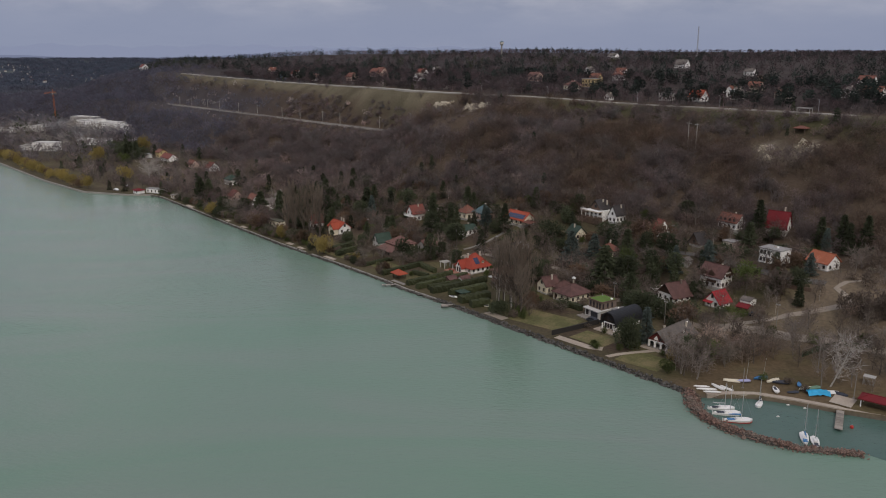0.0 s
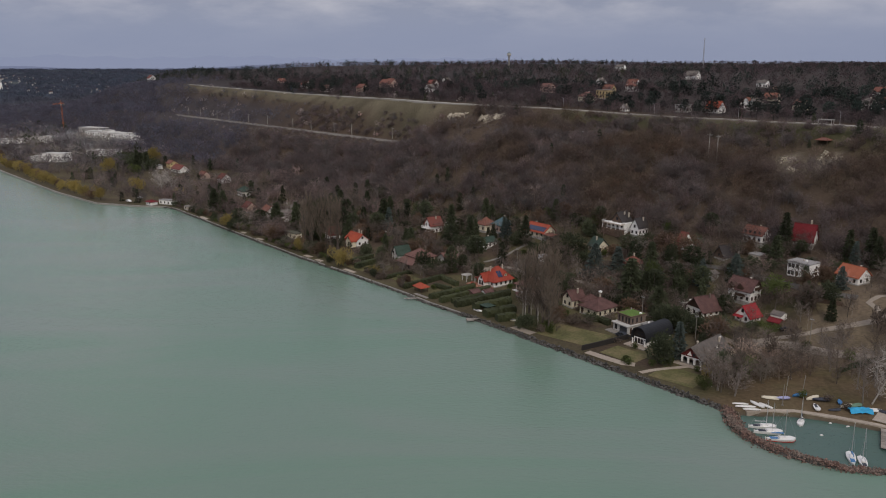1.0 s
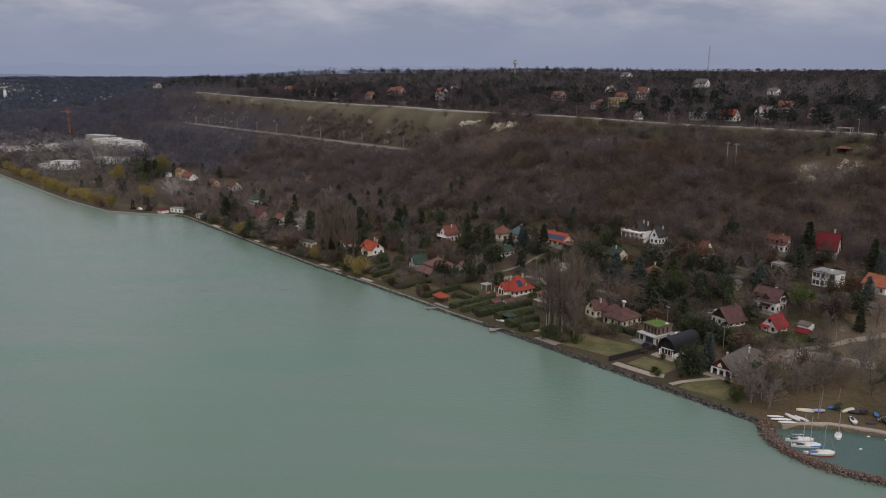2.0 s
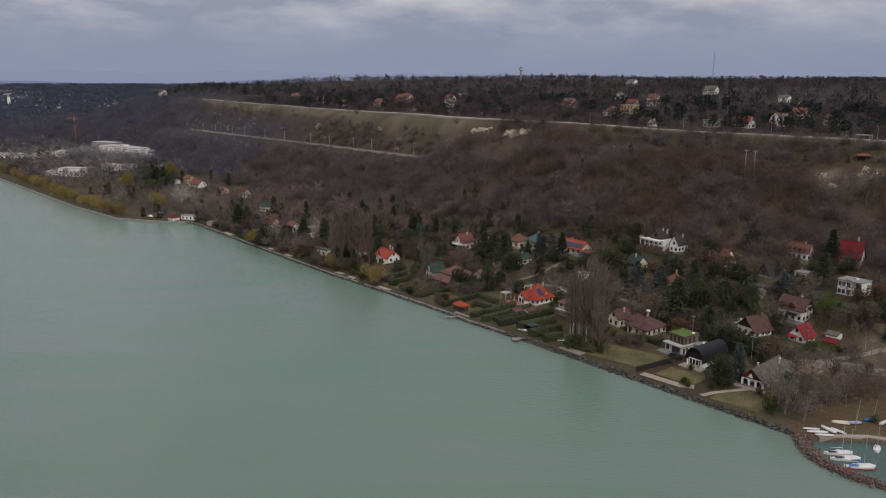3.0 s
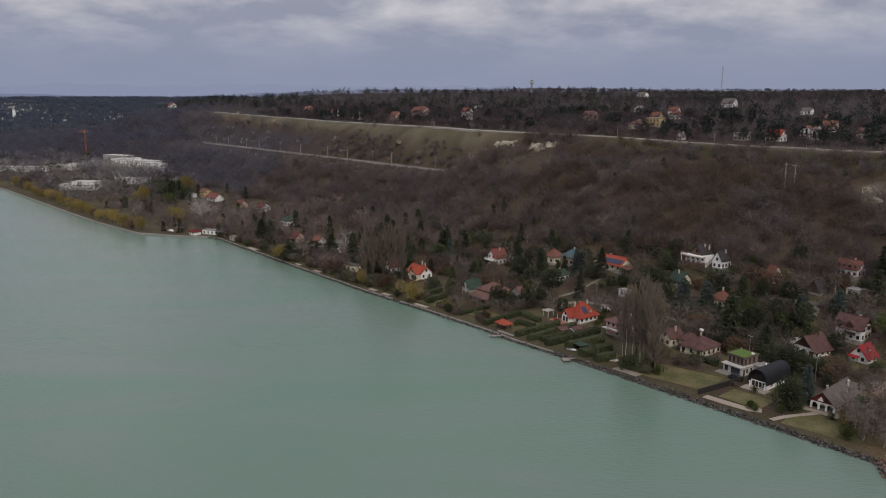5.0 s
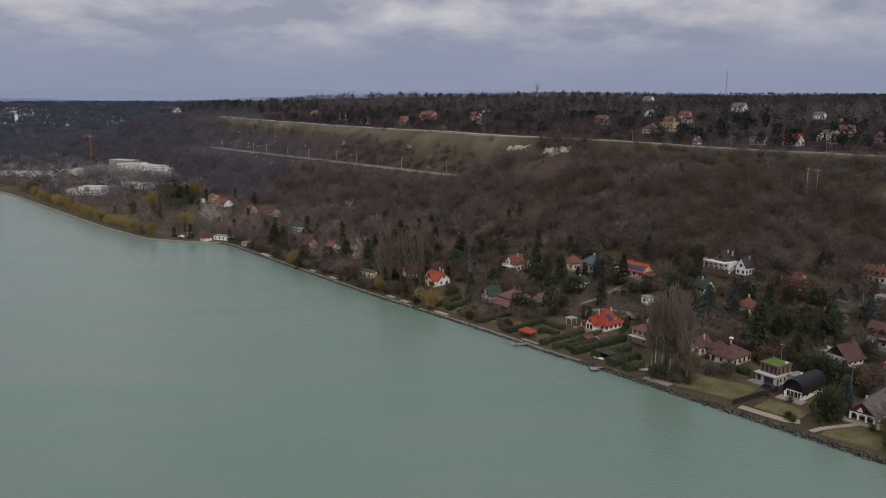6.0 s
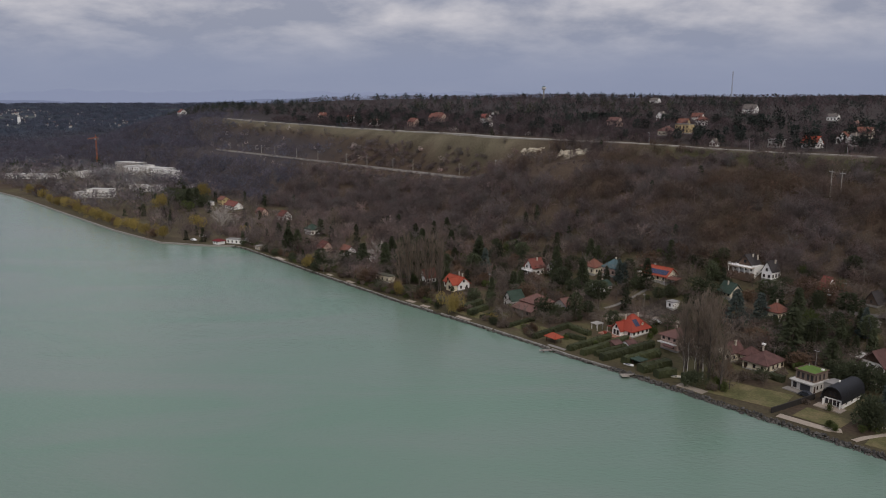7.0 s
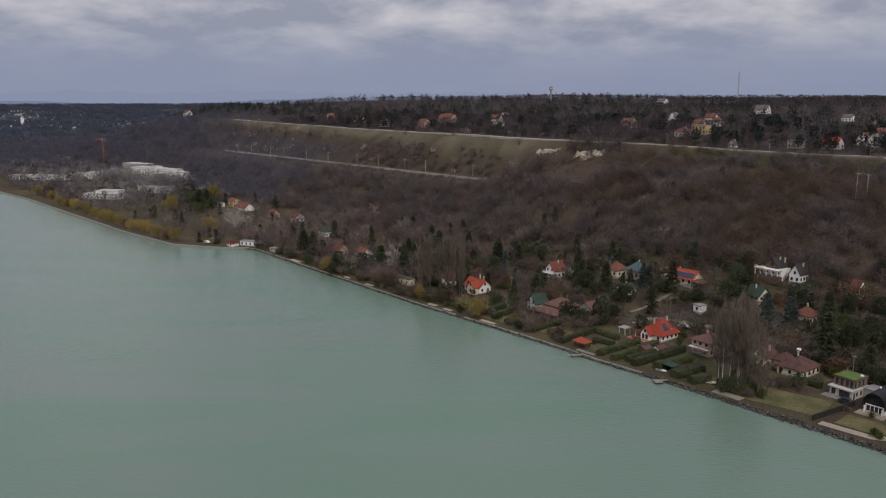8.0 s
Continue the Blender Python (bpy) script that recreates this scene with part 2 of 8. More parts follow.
M_TARMAC = material("worn_tarmac", (0.105, 0.098, 0.090), 0.9, 2.0, 0.25, 0.2, blotch=0.2)
M_TRACKBED = material("rail_ballast", (0.235, 0.22, 0.205), 0.95, 3.0, 0.25, 0.4)


# ---- meshes ----
class Shape:
    """Collects faces for one mesh."""

    def __init__(self):
        self.v, self.f = [], []

    def face(self, *points):
        i = len(self.v)
        self.v += [tuple(p) for p in points]
        self.f.append(tuple(range(i, i + len(points))))
        return self

    def solid(self, bottom, top):
        """A closed prism between two rings of points."""
        i, n = len(self.v), len(bottom)
        self.v += [tuple(p) for p in bottom] + [tuple(p) for p in top]
        self.f.append(tuple(range(i + n - 1, i - 1, -1)))
        self.f.append(tuple(range(i + n, i + 2 * n)))
        for k in range(n):
            j = (k + 1) % n
            self.f.append((i + k, i + j, i + n + j, i + n + k))
        return self

    def box(self, x0, x1, y0, y1, z0, z1):
        ring = [(x0, y0), (x1, y0), (x1, y1), (x0, y1)]
        return self.solid([(x, y, z0) for x, y in ring], [(x, y, z1) for x, y in ring])

    def slab(self, points, thick):
        """A plate whose upper face is points (counter-clockwise from above)."""
        return self.solid([(x, y, z - thick) for x, y, z in points], points)

    def tube(self, points, radii, sides=6):
        rings = []
        for k, p in enumerate(points):
            p = Vector(p)
            a = Vector(points[max(k - 1, 0)])
            c = Vector(points[min(k + 1, len(points) - 1)])
            q = (c - a).to_track_quat("Z", "Y")
            rings.append([p + q @ Vector((radii[k] * math.cos(2 * math.pi * s / sides), radii[k] * math.sin(2 * math.pi * s / sides), 0)) for s in range(sides)])
        i = len(self.v)
        for r in rings:
            self.v += [tuple(p) for p in r]
        for k in range(len(rings) - 1):
            for s in range(sides):
                t = (s + 1) % sides
                self.f.append((i + k * sides + s, i + k * sides + t, i + (k + 1) * sides + t, i + (k + 1) * sides + s))
        self.f.append(tuple(i + s for s in reversed(range(sides))))
        self.f.append(tuple(i + (len(rings) - 1) * sides + s for s in range(sides)))
        return self

    def mesh(self, name, mat, smooth_faces=False):
        me = bpy.data.meshes.new(name)
        me.from_pydata(self.v, [], self.f)
        me.materials.append(mat)
        if smooth_faces:
            for p in me.polygons:
                p.use_smooth = True
        me.update()
        return me


def part(name, shape, mat, parent, label="", smooth_faces=False):
    """One mesh under a thing or a part."""
    me = shape.mesh(name, mat, smooth_faces) if isinstance(shape, Shape) else shape
    ob = new(name, me)
    ob.parent = parent
    if label:
        ob["label"] = label
    return ob


def thing(name, m, label, category, group="", kind=""):
    ob = new(name)
    ob.matrix_world = m
    return tagged(ob, label, category, group, kind)


def raw_mesh(name, verts, tris, mat, colours=None, layer="tint"):
    """A mesh of many triangles from arrays, with an optional colour for each vertex."""
    me = bpy.data.meshes.new(name)
    verts, tris = np.asarray(verts, np.float32), np.asarray(tris, np.int32)
    me.vertices.add(len(verts))
    me.vertices.foreach_set("co", verts.ravel())
    me.loops.add(tris.size)
    me.loops.foreach_set("vertex_index", tris.ravel())
    me.polygons.add(len(tris))
    me.polygons.foreach_set("loop_start", np.arange(0, tris.size, tris.shape[1], dtype=np.int32))
    me.polygons.foreach_set("loop_total", np.full(len(tris), tris.shape[1], np.int32))
    if colours is not None:
        c = np.ones((len(verts), 4), np.float32)
        c[:, :3] = colours
        me.color_attributes.new(layer, "FLOAT_COLOR", "POINT").data.foreach_set("color", c.ravel())
    me.materials.append(mat)
    me.update()
    me.validate()
    return me


# ---- land and water ----
def steps(start, fine_end, fine, end, grow):
    out, s = list(np.arange(start, fine_end, fine)), fine
    x = out[-1]
    while x < end:
        s *= grow
        x += s
        out.append(x)
    return out


def land_cover(u, v):
    """The colour of the soil, grass and litter, with blue haze painted in far off."""
    x, y = at(u, v)
    n1, n2 = ripple(x, y, 9, 1), ripple(x, y, 34, 4)
    edge = edge_of(u)
    litter = np.array([0.078, 0.058, 0.043])
    lawn = np.array([0.088, 0.082, 0.040])
    meadow = np.array([0.135, 0.117, 0.080])
    green = np.array([0.066, 0.064, 0.034])
    chalk = np.array([0.46, 0.41, 0.32])
    c = np.ones(np.shape(u) + (3,)) * litter

    def lay(mask, colour):
        nonlocal c
        mask = np.clip(mask, 0, 1)[..., None]
        c = c * (1 - mask) + colour * mask

    d = v - shore(u)
    lay(0.75 * smooth(n1 + 0.6 * n2, -0.5, 0.5) * (1 - smooth(v, 80, 112)), lawn * 1.35)
    lay(smooth(n2, -0.1, 0.4) * 0.5 * smooth(v, 70, 80) * (1 - smooth(v, 108, 118)), green)
    band = smooth(u, 165, 260) * (1 - smooth(u, 690, 830))
    lay(band * smooth(v + 4 * n1 + 3 * n2 - edge, -18, -8) * (1 - smooth(v, edge + 2, edge + 8)), meadow)
    lay(0.5 * band * smooth(n2 + 0.7 * n1, -0.1, 0.6) * smooth(v - edge, -24, -12) * (1 - smooth(v, edge + 2, edge + 8)), np.array([0.070, 0.058, 0.040]))
    lay(0.1 * band * smooth(ripple(x, y, 16, 7) + 0.5 * n1, 0.2, 0.7) * smooth(v - edge, -24, -12) * (1 - smooth(v, edge + 2, edge + 8)), np.array([0.072, 0.076, 0.040]))
    lay((1 - smooth(u, 100, 150)) * smooth(v + 3 * n1 - edge, -26, -10) * (1 - smooth(v, edge + 2, edge + 7)), green * 0.95)
    lay((1 - smooth(u, 100, 150)) * smooth(v - edge, -7, -3) * (1 - smooth(v, edge + 2, edge + 7)), meadow * 0.9)
    for cu, cv, ru, rv in ((168, 170.5, 6, 3.5), (-15, 185, 4, 6), (-31, 189, 5.5, 4.5), (-23, 171, 3.5, 3), (-27, 181, 3, 3)):
        q = np.hypot((u - cu) / ru, (v - cv) / rv) + 0.45 * n1
        lay((1 if cu > 100 else 0.32) * (1 - smooth(q, 0.55, 0.95)), chalk)
    lay(0.55 * (1 - smooth(np.hypot((u + 23) / 26, (v - 178) / 18) + 0.3 * n1, 0.4, 1.0)), meadow)
    # litter of the farther bluff, shifted to purple-grey
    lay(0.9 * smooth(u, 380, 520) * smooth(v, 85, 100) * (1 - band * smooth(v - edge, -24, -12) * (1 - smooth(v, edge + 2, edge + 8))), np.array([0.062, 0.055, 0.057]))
    lay(0.85 * smooth(v, edge + 10, edge + 24), np.array([0.050, 0.043, 0.042]))
    park = smooth(u, 285, 310) * (1 - smooth(u, 620, 700)) * (1 - smooth(v, 60, 80))
    lay(0.6 * park, np.array([0.10, 0.082, 0.056]))
    lay(park * 0.5 * smooth(n2, 0.1, 0.5), lawn)
    # pastures and stubble on the plain beyond the hill, haze painted in as blue
    r = np.hypot(x, y)
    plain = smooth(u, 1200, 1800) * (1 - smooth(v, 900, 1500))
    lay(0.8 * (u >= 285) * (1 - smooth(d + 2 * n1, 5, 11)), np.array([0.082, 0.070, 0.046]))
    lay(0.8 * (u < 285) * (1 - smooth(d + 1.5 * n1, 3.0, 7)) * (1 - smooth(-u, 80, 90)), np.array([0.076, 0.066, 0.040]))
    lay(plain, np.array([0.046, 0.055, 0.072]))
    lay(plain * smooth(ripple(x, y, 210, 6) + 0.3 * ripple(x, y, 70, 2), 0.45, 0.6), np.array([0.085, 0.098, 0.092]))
    lay(smooth(-u, 84, 92) * (1 - smooth(v, 44, 54)), np.array([0.122, 0.090, 0.055]))
    lay(0.45 * smooth(-u, 88, 96) * smooth(n1, 0.0, 0.6) * (1 - smooth(v, 44, 54)), np.array([0.085, 0.082, 0.038]))
    lay(0.8 * smooth(-u, 70, 84) * smooth(v, 42, 50) * (1 - smooth(v, 108, 120)), np.array([0.150, 0.116, 0.082]))
    lay(1 - smooth(d, -0.6, 0.8), np.array([0.09, 0.08, 0.065]))
    return c


us = np.array([-420, -350, -290, -240, -200, -175] + steps(-160, 330, 4.0, 5200, 1.045))
ds = np.array([-60, -20, -6] + steps(-2.8, 4, 0.8, 8, 1.5) + steps(10.5, 245, 3.0, 5200, 1.06))
gu, gd = np.meshgrid(us, ds, indexing="ij")
gv = gd + shore(gu)
gx, gy = at(gu, gv)
gz = ground(gu, gv)
nu, nd = gu.shape
ids = np.arange(nu * nd).reshape(nu, nd)
quads = np.stack([ids[:-1, :-1], ids[:-1, 1:], ids[1:, 1:], ids[1:, :-1]], -1).reshape(-1, 4)
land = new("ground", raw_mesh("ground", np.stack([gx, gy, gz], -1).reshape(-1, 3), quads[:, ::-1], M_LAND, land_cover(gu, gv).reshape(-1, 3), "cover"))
for p in land.data.polygons:
    p.use_smooth = True
tagged(land, "winter ground of dry grass, leaf litter and chalk on the lake bluff", "ground", kind="structure")

lake = Shape()
lake.face(*[(*map(float, at(u, v)), 0.0) for u, v in ((-2500, -5200), (5400, -5200), (5400, 80), (-2500, 80))][::-1])
water = tagged(new("water", lake.mesh("water", M_WATER)), "milky turquoise lake with fine wind ripples", "lake", kind="structure")
if water.data.polygons[0].normal.z < 0:
    water.data.flip_normals()


# ---- trees ----
def sliver(p, way, length, wide, rng):
    """A twig or leaf spray: one narrow triangle."""
    way = way / (np.linalg.norm(way) + 1e-9)
    side = np.cross(way, rng.normal(size=3))
    side = side / (np.linalg.norm(side) + 1e-9) * wide / 2
    return [p - side, p + side, p + way * length]


def cone(a, b, ra, rb, sides=4):
    a, b = np.asarray(a, float), np.asarray(b, float)
    w = (b - a) / (np.linalg.norm(b - a) + 1e-9)
    e = np.cross(w, [0.31, 0.95, 0.12])
    e /= np.linalg.norm(e)
    f = np.cross(w, e)
    ang = np.arange(sides) * 2 * math.pi / sides
    ring = np.cos(ang)[:, None] * e + np.sin(ang)[:, None] * f
    lo, hi = a + ra * ring, b + rb * ring
    out = []
    for i in range(sides):
        j = (i + 1) % sides
        out += [[lo[i], lo[j], hi[j]], [lo[i], hi[j], hi[i]]]
    return out


def bare_tree(rng, high, wide, limbs, twigs, kind="round", thick=0.16, twig=1.3, start=0.28, stem=1.0, loose=0.048, plain=False):
    """Triangles of the wood (trunk and limbs) and of the twigs of a leafless tree."""
    wood, fine = [], []
    lean = rng.normal(size=2) * 0.04 * high
    top = np.array([lean[0], lean[1], high * (0.9 if kind == "poplar" else 0.72)])
    r0 = (high * 0.017 + 0.06) * stem
    middle = top * 0.5 + np.array([*rng.normal(size=2) * 0.02 * high, 0])
    wood += cone((0, 0, -0.4), middle, r0, r0 * 0.65, 6) + cone(middle, top, r0 * 0.65, 0.04, 5)
    tips = []
    for i in range(limbs):
        h = start + (0.92 - start) * (i + rng.random()) / limbs
        base = (2 * h * middle if h < 0.5 else middle + (top - middle) * (2 * h - 1))
        ang = i * 2.4 + rng.random()
        if kind == "poplar":
            reach, up = wide * 0.5 * (0.55 + 0.45 * math.sin(math.pi * min(1, h + 0.1))) * (0.7 + 0.5 * rng.random()), high * (0.16 + 0.08 * rng.random())
        else:
            reach, up = wide * 0.5 * math.sqrt(max(0.12, 1 - abs(h - 0.5) * 1.25)) * (0.7 + 0.5 * rng.random()), high * (0.12 + 0.16 * rng.random())
        tip = base + np.array([reach * math.cos(ang), reach * math.sin(ang), up])
        knee = base + (tip - base) * 0.5 + np.array([0, 0, -0.06 * reach if kind != "poplar" else 0.0])
        rl = r0 * 0.38 * (1.1 - h)
        wood += cone(base, tip, rl, 0.03, 3) if plain else cone(base, knee, rl, rl * 0.6, 3) + cone(knee, tip, rl * 0.6, 0.02, 3)
        tips.append((base, knee, tip))
    for k in range(twigs):
        base, knee, tip = tips[rng.integers(len(tips))]
        t = rng.random() ** 0.6
        p = knee + (tip - knee) * (2 * t - 1) if t > 0.5 else base + (knee - base) * 2 * t
        out = np.array([p[0], p[1], 0.0])
        out = out / (np.linalg.norm(out) + 0.3)
        if kind == "poplar":
            way = np.array([0, 0, 1.3]) + out * 0.35 + rng.normal(size=3) * 0.25
        elif kind == "weeping":
            way = np.array([0, 0, -1.2]) + out * 0.45 + rng.normal(size=3) * 0.25
        else:
            way = np.array([0, 0, 0.45]) + out * 0.7 + rng.normal(size=3) * 0.6
        fine.append(sliver(p + rng.normal(size=3) * loose * wide, way, twig * (0.6 + 0.8 * rng.random()), thick * (0.6 + 0.8 * rng.random()), rng))
    return np.array(wood), np.array(fine)


def conifer(rng, high, wide, sprays, kind="spruce", size=0.7):
    wood = cone((0, 0, -0.4), (0, 0, high * 0.97), high * 0.014 + 0.07, 0.03, 5)
    fine = []
    for k in range(sprays):
        t = rng.random() ** 1.25
        if kind == "spruce":
            h = 0.06 + 0.94 * t
            reach = wide * 0.5 * (1.02 - h) ** 0.85 * (0.72 + 0.28 * math.sin(h * 55 + 2 * math.sin(h * 9)))
        elif kind == "column":
            h = 0.02 + 0.98 * t
            reach = wide * 0.5 * min(1, 3.2 * (1.02 - h)) ** 0.7
        else:
            h = 0.42 + 0.58 * t
            reach = wide * 0.5 * math.sqrt(max(0.02, 1 - ((h - 0.68) / 0.34) ** 2)) * (0.75 + 0.25 * math.sin(k * 1.7))
        ang = rng.random() * 2 * math.pi
        lump = 1 + 0.22 * math.sin(3 * ang + h * 17) + 0.12 * math.sin(7 * ang - h * 31)
        r = reach * lump * (0.45 + 0.55 * math.sqrt(rng.random()))
        p = np.array([r * math.cos(ang), r * math.sin(ang), h * high])
        way = np.array([math.cos(ang), math.sin(ang), -0.35 if kind == "spruce" else (0.9 if kind == "column" else 0.3)]) + rng.normal(size=3) * 0.35
        fine.append(sliver(p, way, size * (0.7 + 0.7 * rng.random()), size * (0.55 + 0.4 * rng.random()), rng))
    return np.array(wood), np.array(fine)


def bush(rng, high, wide, sprays, size=0.45):
    """A leafy or twiggy mass that is uneven and open at its rim."""
    fine = []
    lumps = [(rng.normal(size=2) * wide * 0.2, 0.35 + 0.4 * rng.random(), 0.32 + 0.22 * rng.random()) for _ in range(7)]
    for k in range(sprays):
        c, h, r = lumps[rng.integers(len(lumps))]
        way = rng.normal(size=3)
        way /= np.linalg.norm(way)
        q = r * (0.6 + 0.5 * rng.random())
        p = np.array([c[0] + way[0] * q * wide * 0.62, c[1] + way[1] * q * wide * 0.62, max(0.02, h + way[2] * q * 0.8) * high])
        fine.append(sliver(p, way + np.array([0, 0, 0.4]) + rng.normal(size=3) * 0.5, size * (0.6 + 0.8 * rng.random()), size * 0.5 * (0.6 + 0.7 * rng.random()), rng))
    wood = cone((0, 0, -0.3), (0, 0, high * 0.6), 0.12, 0.03, 4)
    for i in range(4):
        wood += cone((0, 0, 0.1), (wide * 0.25 * math.cos(i * 1.6), wide * 0.25 * math.sin(i * 1.6), high * 0.6), 0.07, 0.02, 3)
    return np.array(wood), np.array(fine)


def willow(rng, high, wide, sprays):
    """A rounded crown of hanging wands in young leaf over a short trunk."""
    fine = []
    lumps = [(rng.normal(size=2) * wide * 0.2, 0.5 + 0.3 * rng.random(), 0.26 + 0.14 * rng.random()) for _ in range(9)]
    for k in range(sprays):
        c, h, r = lumps[rng.integers(len(lumps))]
        way = rng.normal(size=3)
        way /= np.linalg.norm(way)
        q = r * (0.65 + 0.4 * rng.random())
        p = np.array([c[0] + way[0] * q * wide * 0.75, c[1] + way[1] * q * wide * 0.75, (h + way[2] * q) * high])
        fine.append(sliver(p, np.array([way[0] * 0.4, way[1] * 0.4, -1.0]) + rng.normal(size=3) * 0.3, 0.14 * high * (0.6 + 0.8 * rng.random()), 0.035 * high, rng))
    wood = cone((0, 0, -0.4), (0, 0, high * 0.45), 0.35, 0.25, 6)
    for i in range(7):
        wood += cone((0, 0, high * 0.35), (wide * 0.28 * math.cos(i * 0.9), wide * 0.28 * math.sin(i * 0.9), high * 0.75), 0.16, 0.04, 4)
    return np.array(wood), np.array(fine)


def tri_mesh(name, tris, mat):
    return raw_mesh(name, tris.reshape(-1, 3), np.arange(len(tris) * 3).reshape(-1, 3), mat)


# -- woods: many trees in one object, each stretch of its own --
def wood_of(name, label, us_, vs_, highs, templates, picks, tints, sink=0.2):
    """Trees of the given templates set on the ground, joined."""
    vs_all, cs_all = [], []
    rng = np.random.default_rng(len(us_) + 7)
    x, y = at(us_, vs_)
    z = ground(us_, vs_) - sink
    turn = rng.random(len(us_)) * 2 * math.pi
    wide = 0.8 + 0.4 * rng.random(len(us_))
    for k, tris in enumerate(templates):
        pick = np.nonzero(picks == k)[0]
        if not len(pick):
            continue
        q = tris.reshape(-1, 3)
        c, s = np.cos(turn[pick])[:, None], np.sin(turn[pick])[:, None]
        f = (highs[pick] * wide[pick])[:, None]
        px = x[pick, None] + f * (q[:, 0] * c - q[:, 1] * s)
        py = y[pick, None] + f * (q[:, 0] * s + q[:, 1] * c)
        pz = z[pick, None] + highs[pick, None] * q[:, 2]
        vs_all.append(np.stack([px, py, pz], -1).reshape(-1, 3))
        cs_all.append(np.repeat(tints[pick], len(q), axis=0))
    v = np.concatenate(vs_all)
    ob = new(name, raw_mesh(name, v, np.arange(len(v)).reshape(-1, 3), M_WOOD, np.concatenate(cs_all)))
    return tagged(ob, label, "woodland", kind="stuff")


def scatter(rng, n, u0, u1, v0, v1):
    return u0 + (u1 - u0) * rng.random(n), v0 + (v1 - v0) * rng.random(n)


def unit(pair, height):
    return np.concatenate([p for p in pair if len(p)]) / height


rng = np.random.default_rng(11)
BARE = [unit(bare_tree(rng, 10, 8.5, 8, 215, thick=0.15, twig=1.55, start=0.22, stem=0.8, loose=0.085, plain=True), 10) for _ in range(5)]
BARE_SHRUB = [unit(bush(rng, 10, 13, 170, 1.7), 10) for _ in range(3)]
SPRUCE = [unit(conifer(rng, 10, 5.0, 150, "spruce", 1.3), 10) for _ in range(2)]
PINE = [unit(conifer(rng, 10, 5.5, 130, "pine", 1.4), 10) for _ in range(2)]
FAR_BARE = [unit(bare_tree(rng, 10, 9.5, 5, 58, thick=0.48, twig=1.75, start=0.15, loose=0.08)[1:], 10) for _ in range(4)]
FAR_PINE = [unit(bush(rng, 10, 8.5, 50, 2.3), 10) for _ in range(2)]
MID_BARE = [unit(bare_tree(rng, 10, 8.5, 7, 110, thick=0.24, twig=1.7, start=0.2, stem=0.8, loose=0.085, plain=True), 10) for _ in range(5)]
CLUMP = [unit(bush(rng, 10, 26, 26, 6.5)[1:], 10) for _ in range(4)]
SKYLINE = [unit(bush(rng, 10, 14, 26, 3.4)[1:], 10) for _ in range(4)] + [unit(conifer(rng, 10, 6.5, 24, "pine", 3.0), 10) for _ in range(2)]
KIT = BARE + BARE_SHRUB + SPRUCE + PINE
MID_KIT = MID_BARE + BARE_SHRUB + SPRUCE + PINE
FAR_KIT = FAR_BARE + FAR_PINE


def tones(rng, n, base, spread=0.19, red=0.06):
    t = np.asarray(base)[None] * np.array([1.35, 1.31, 1.29]) * (1 + spread * rng.normal(size=(n, 1)).clip(-1.8, 1.8))
    t[:, 0] *= 1 + red * rng.normal(size=n)
    return t.clip(0.01, 0.8)


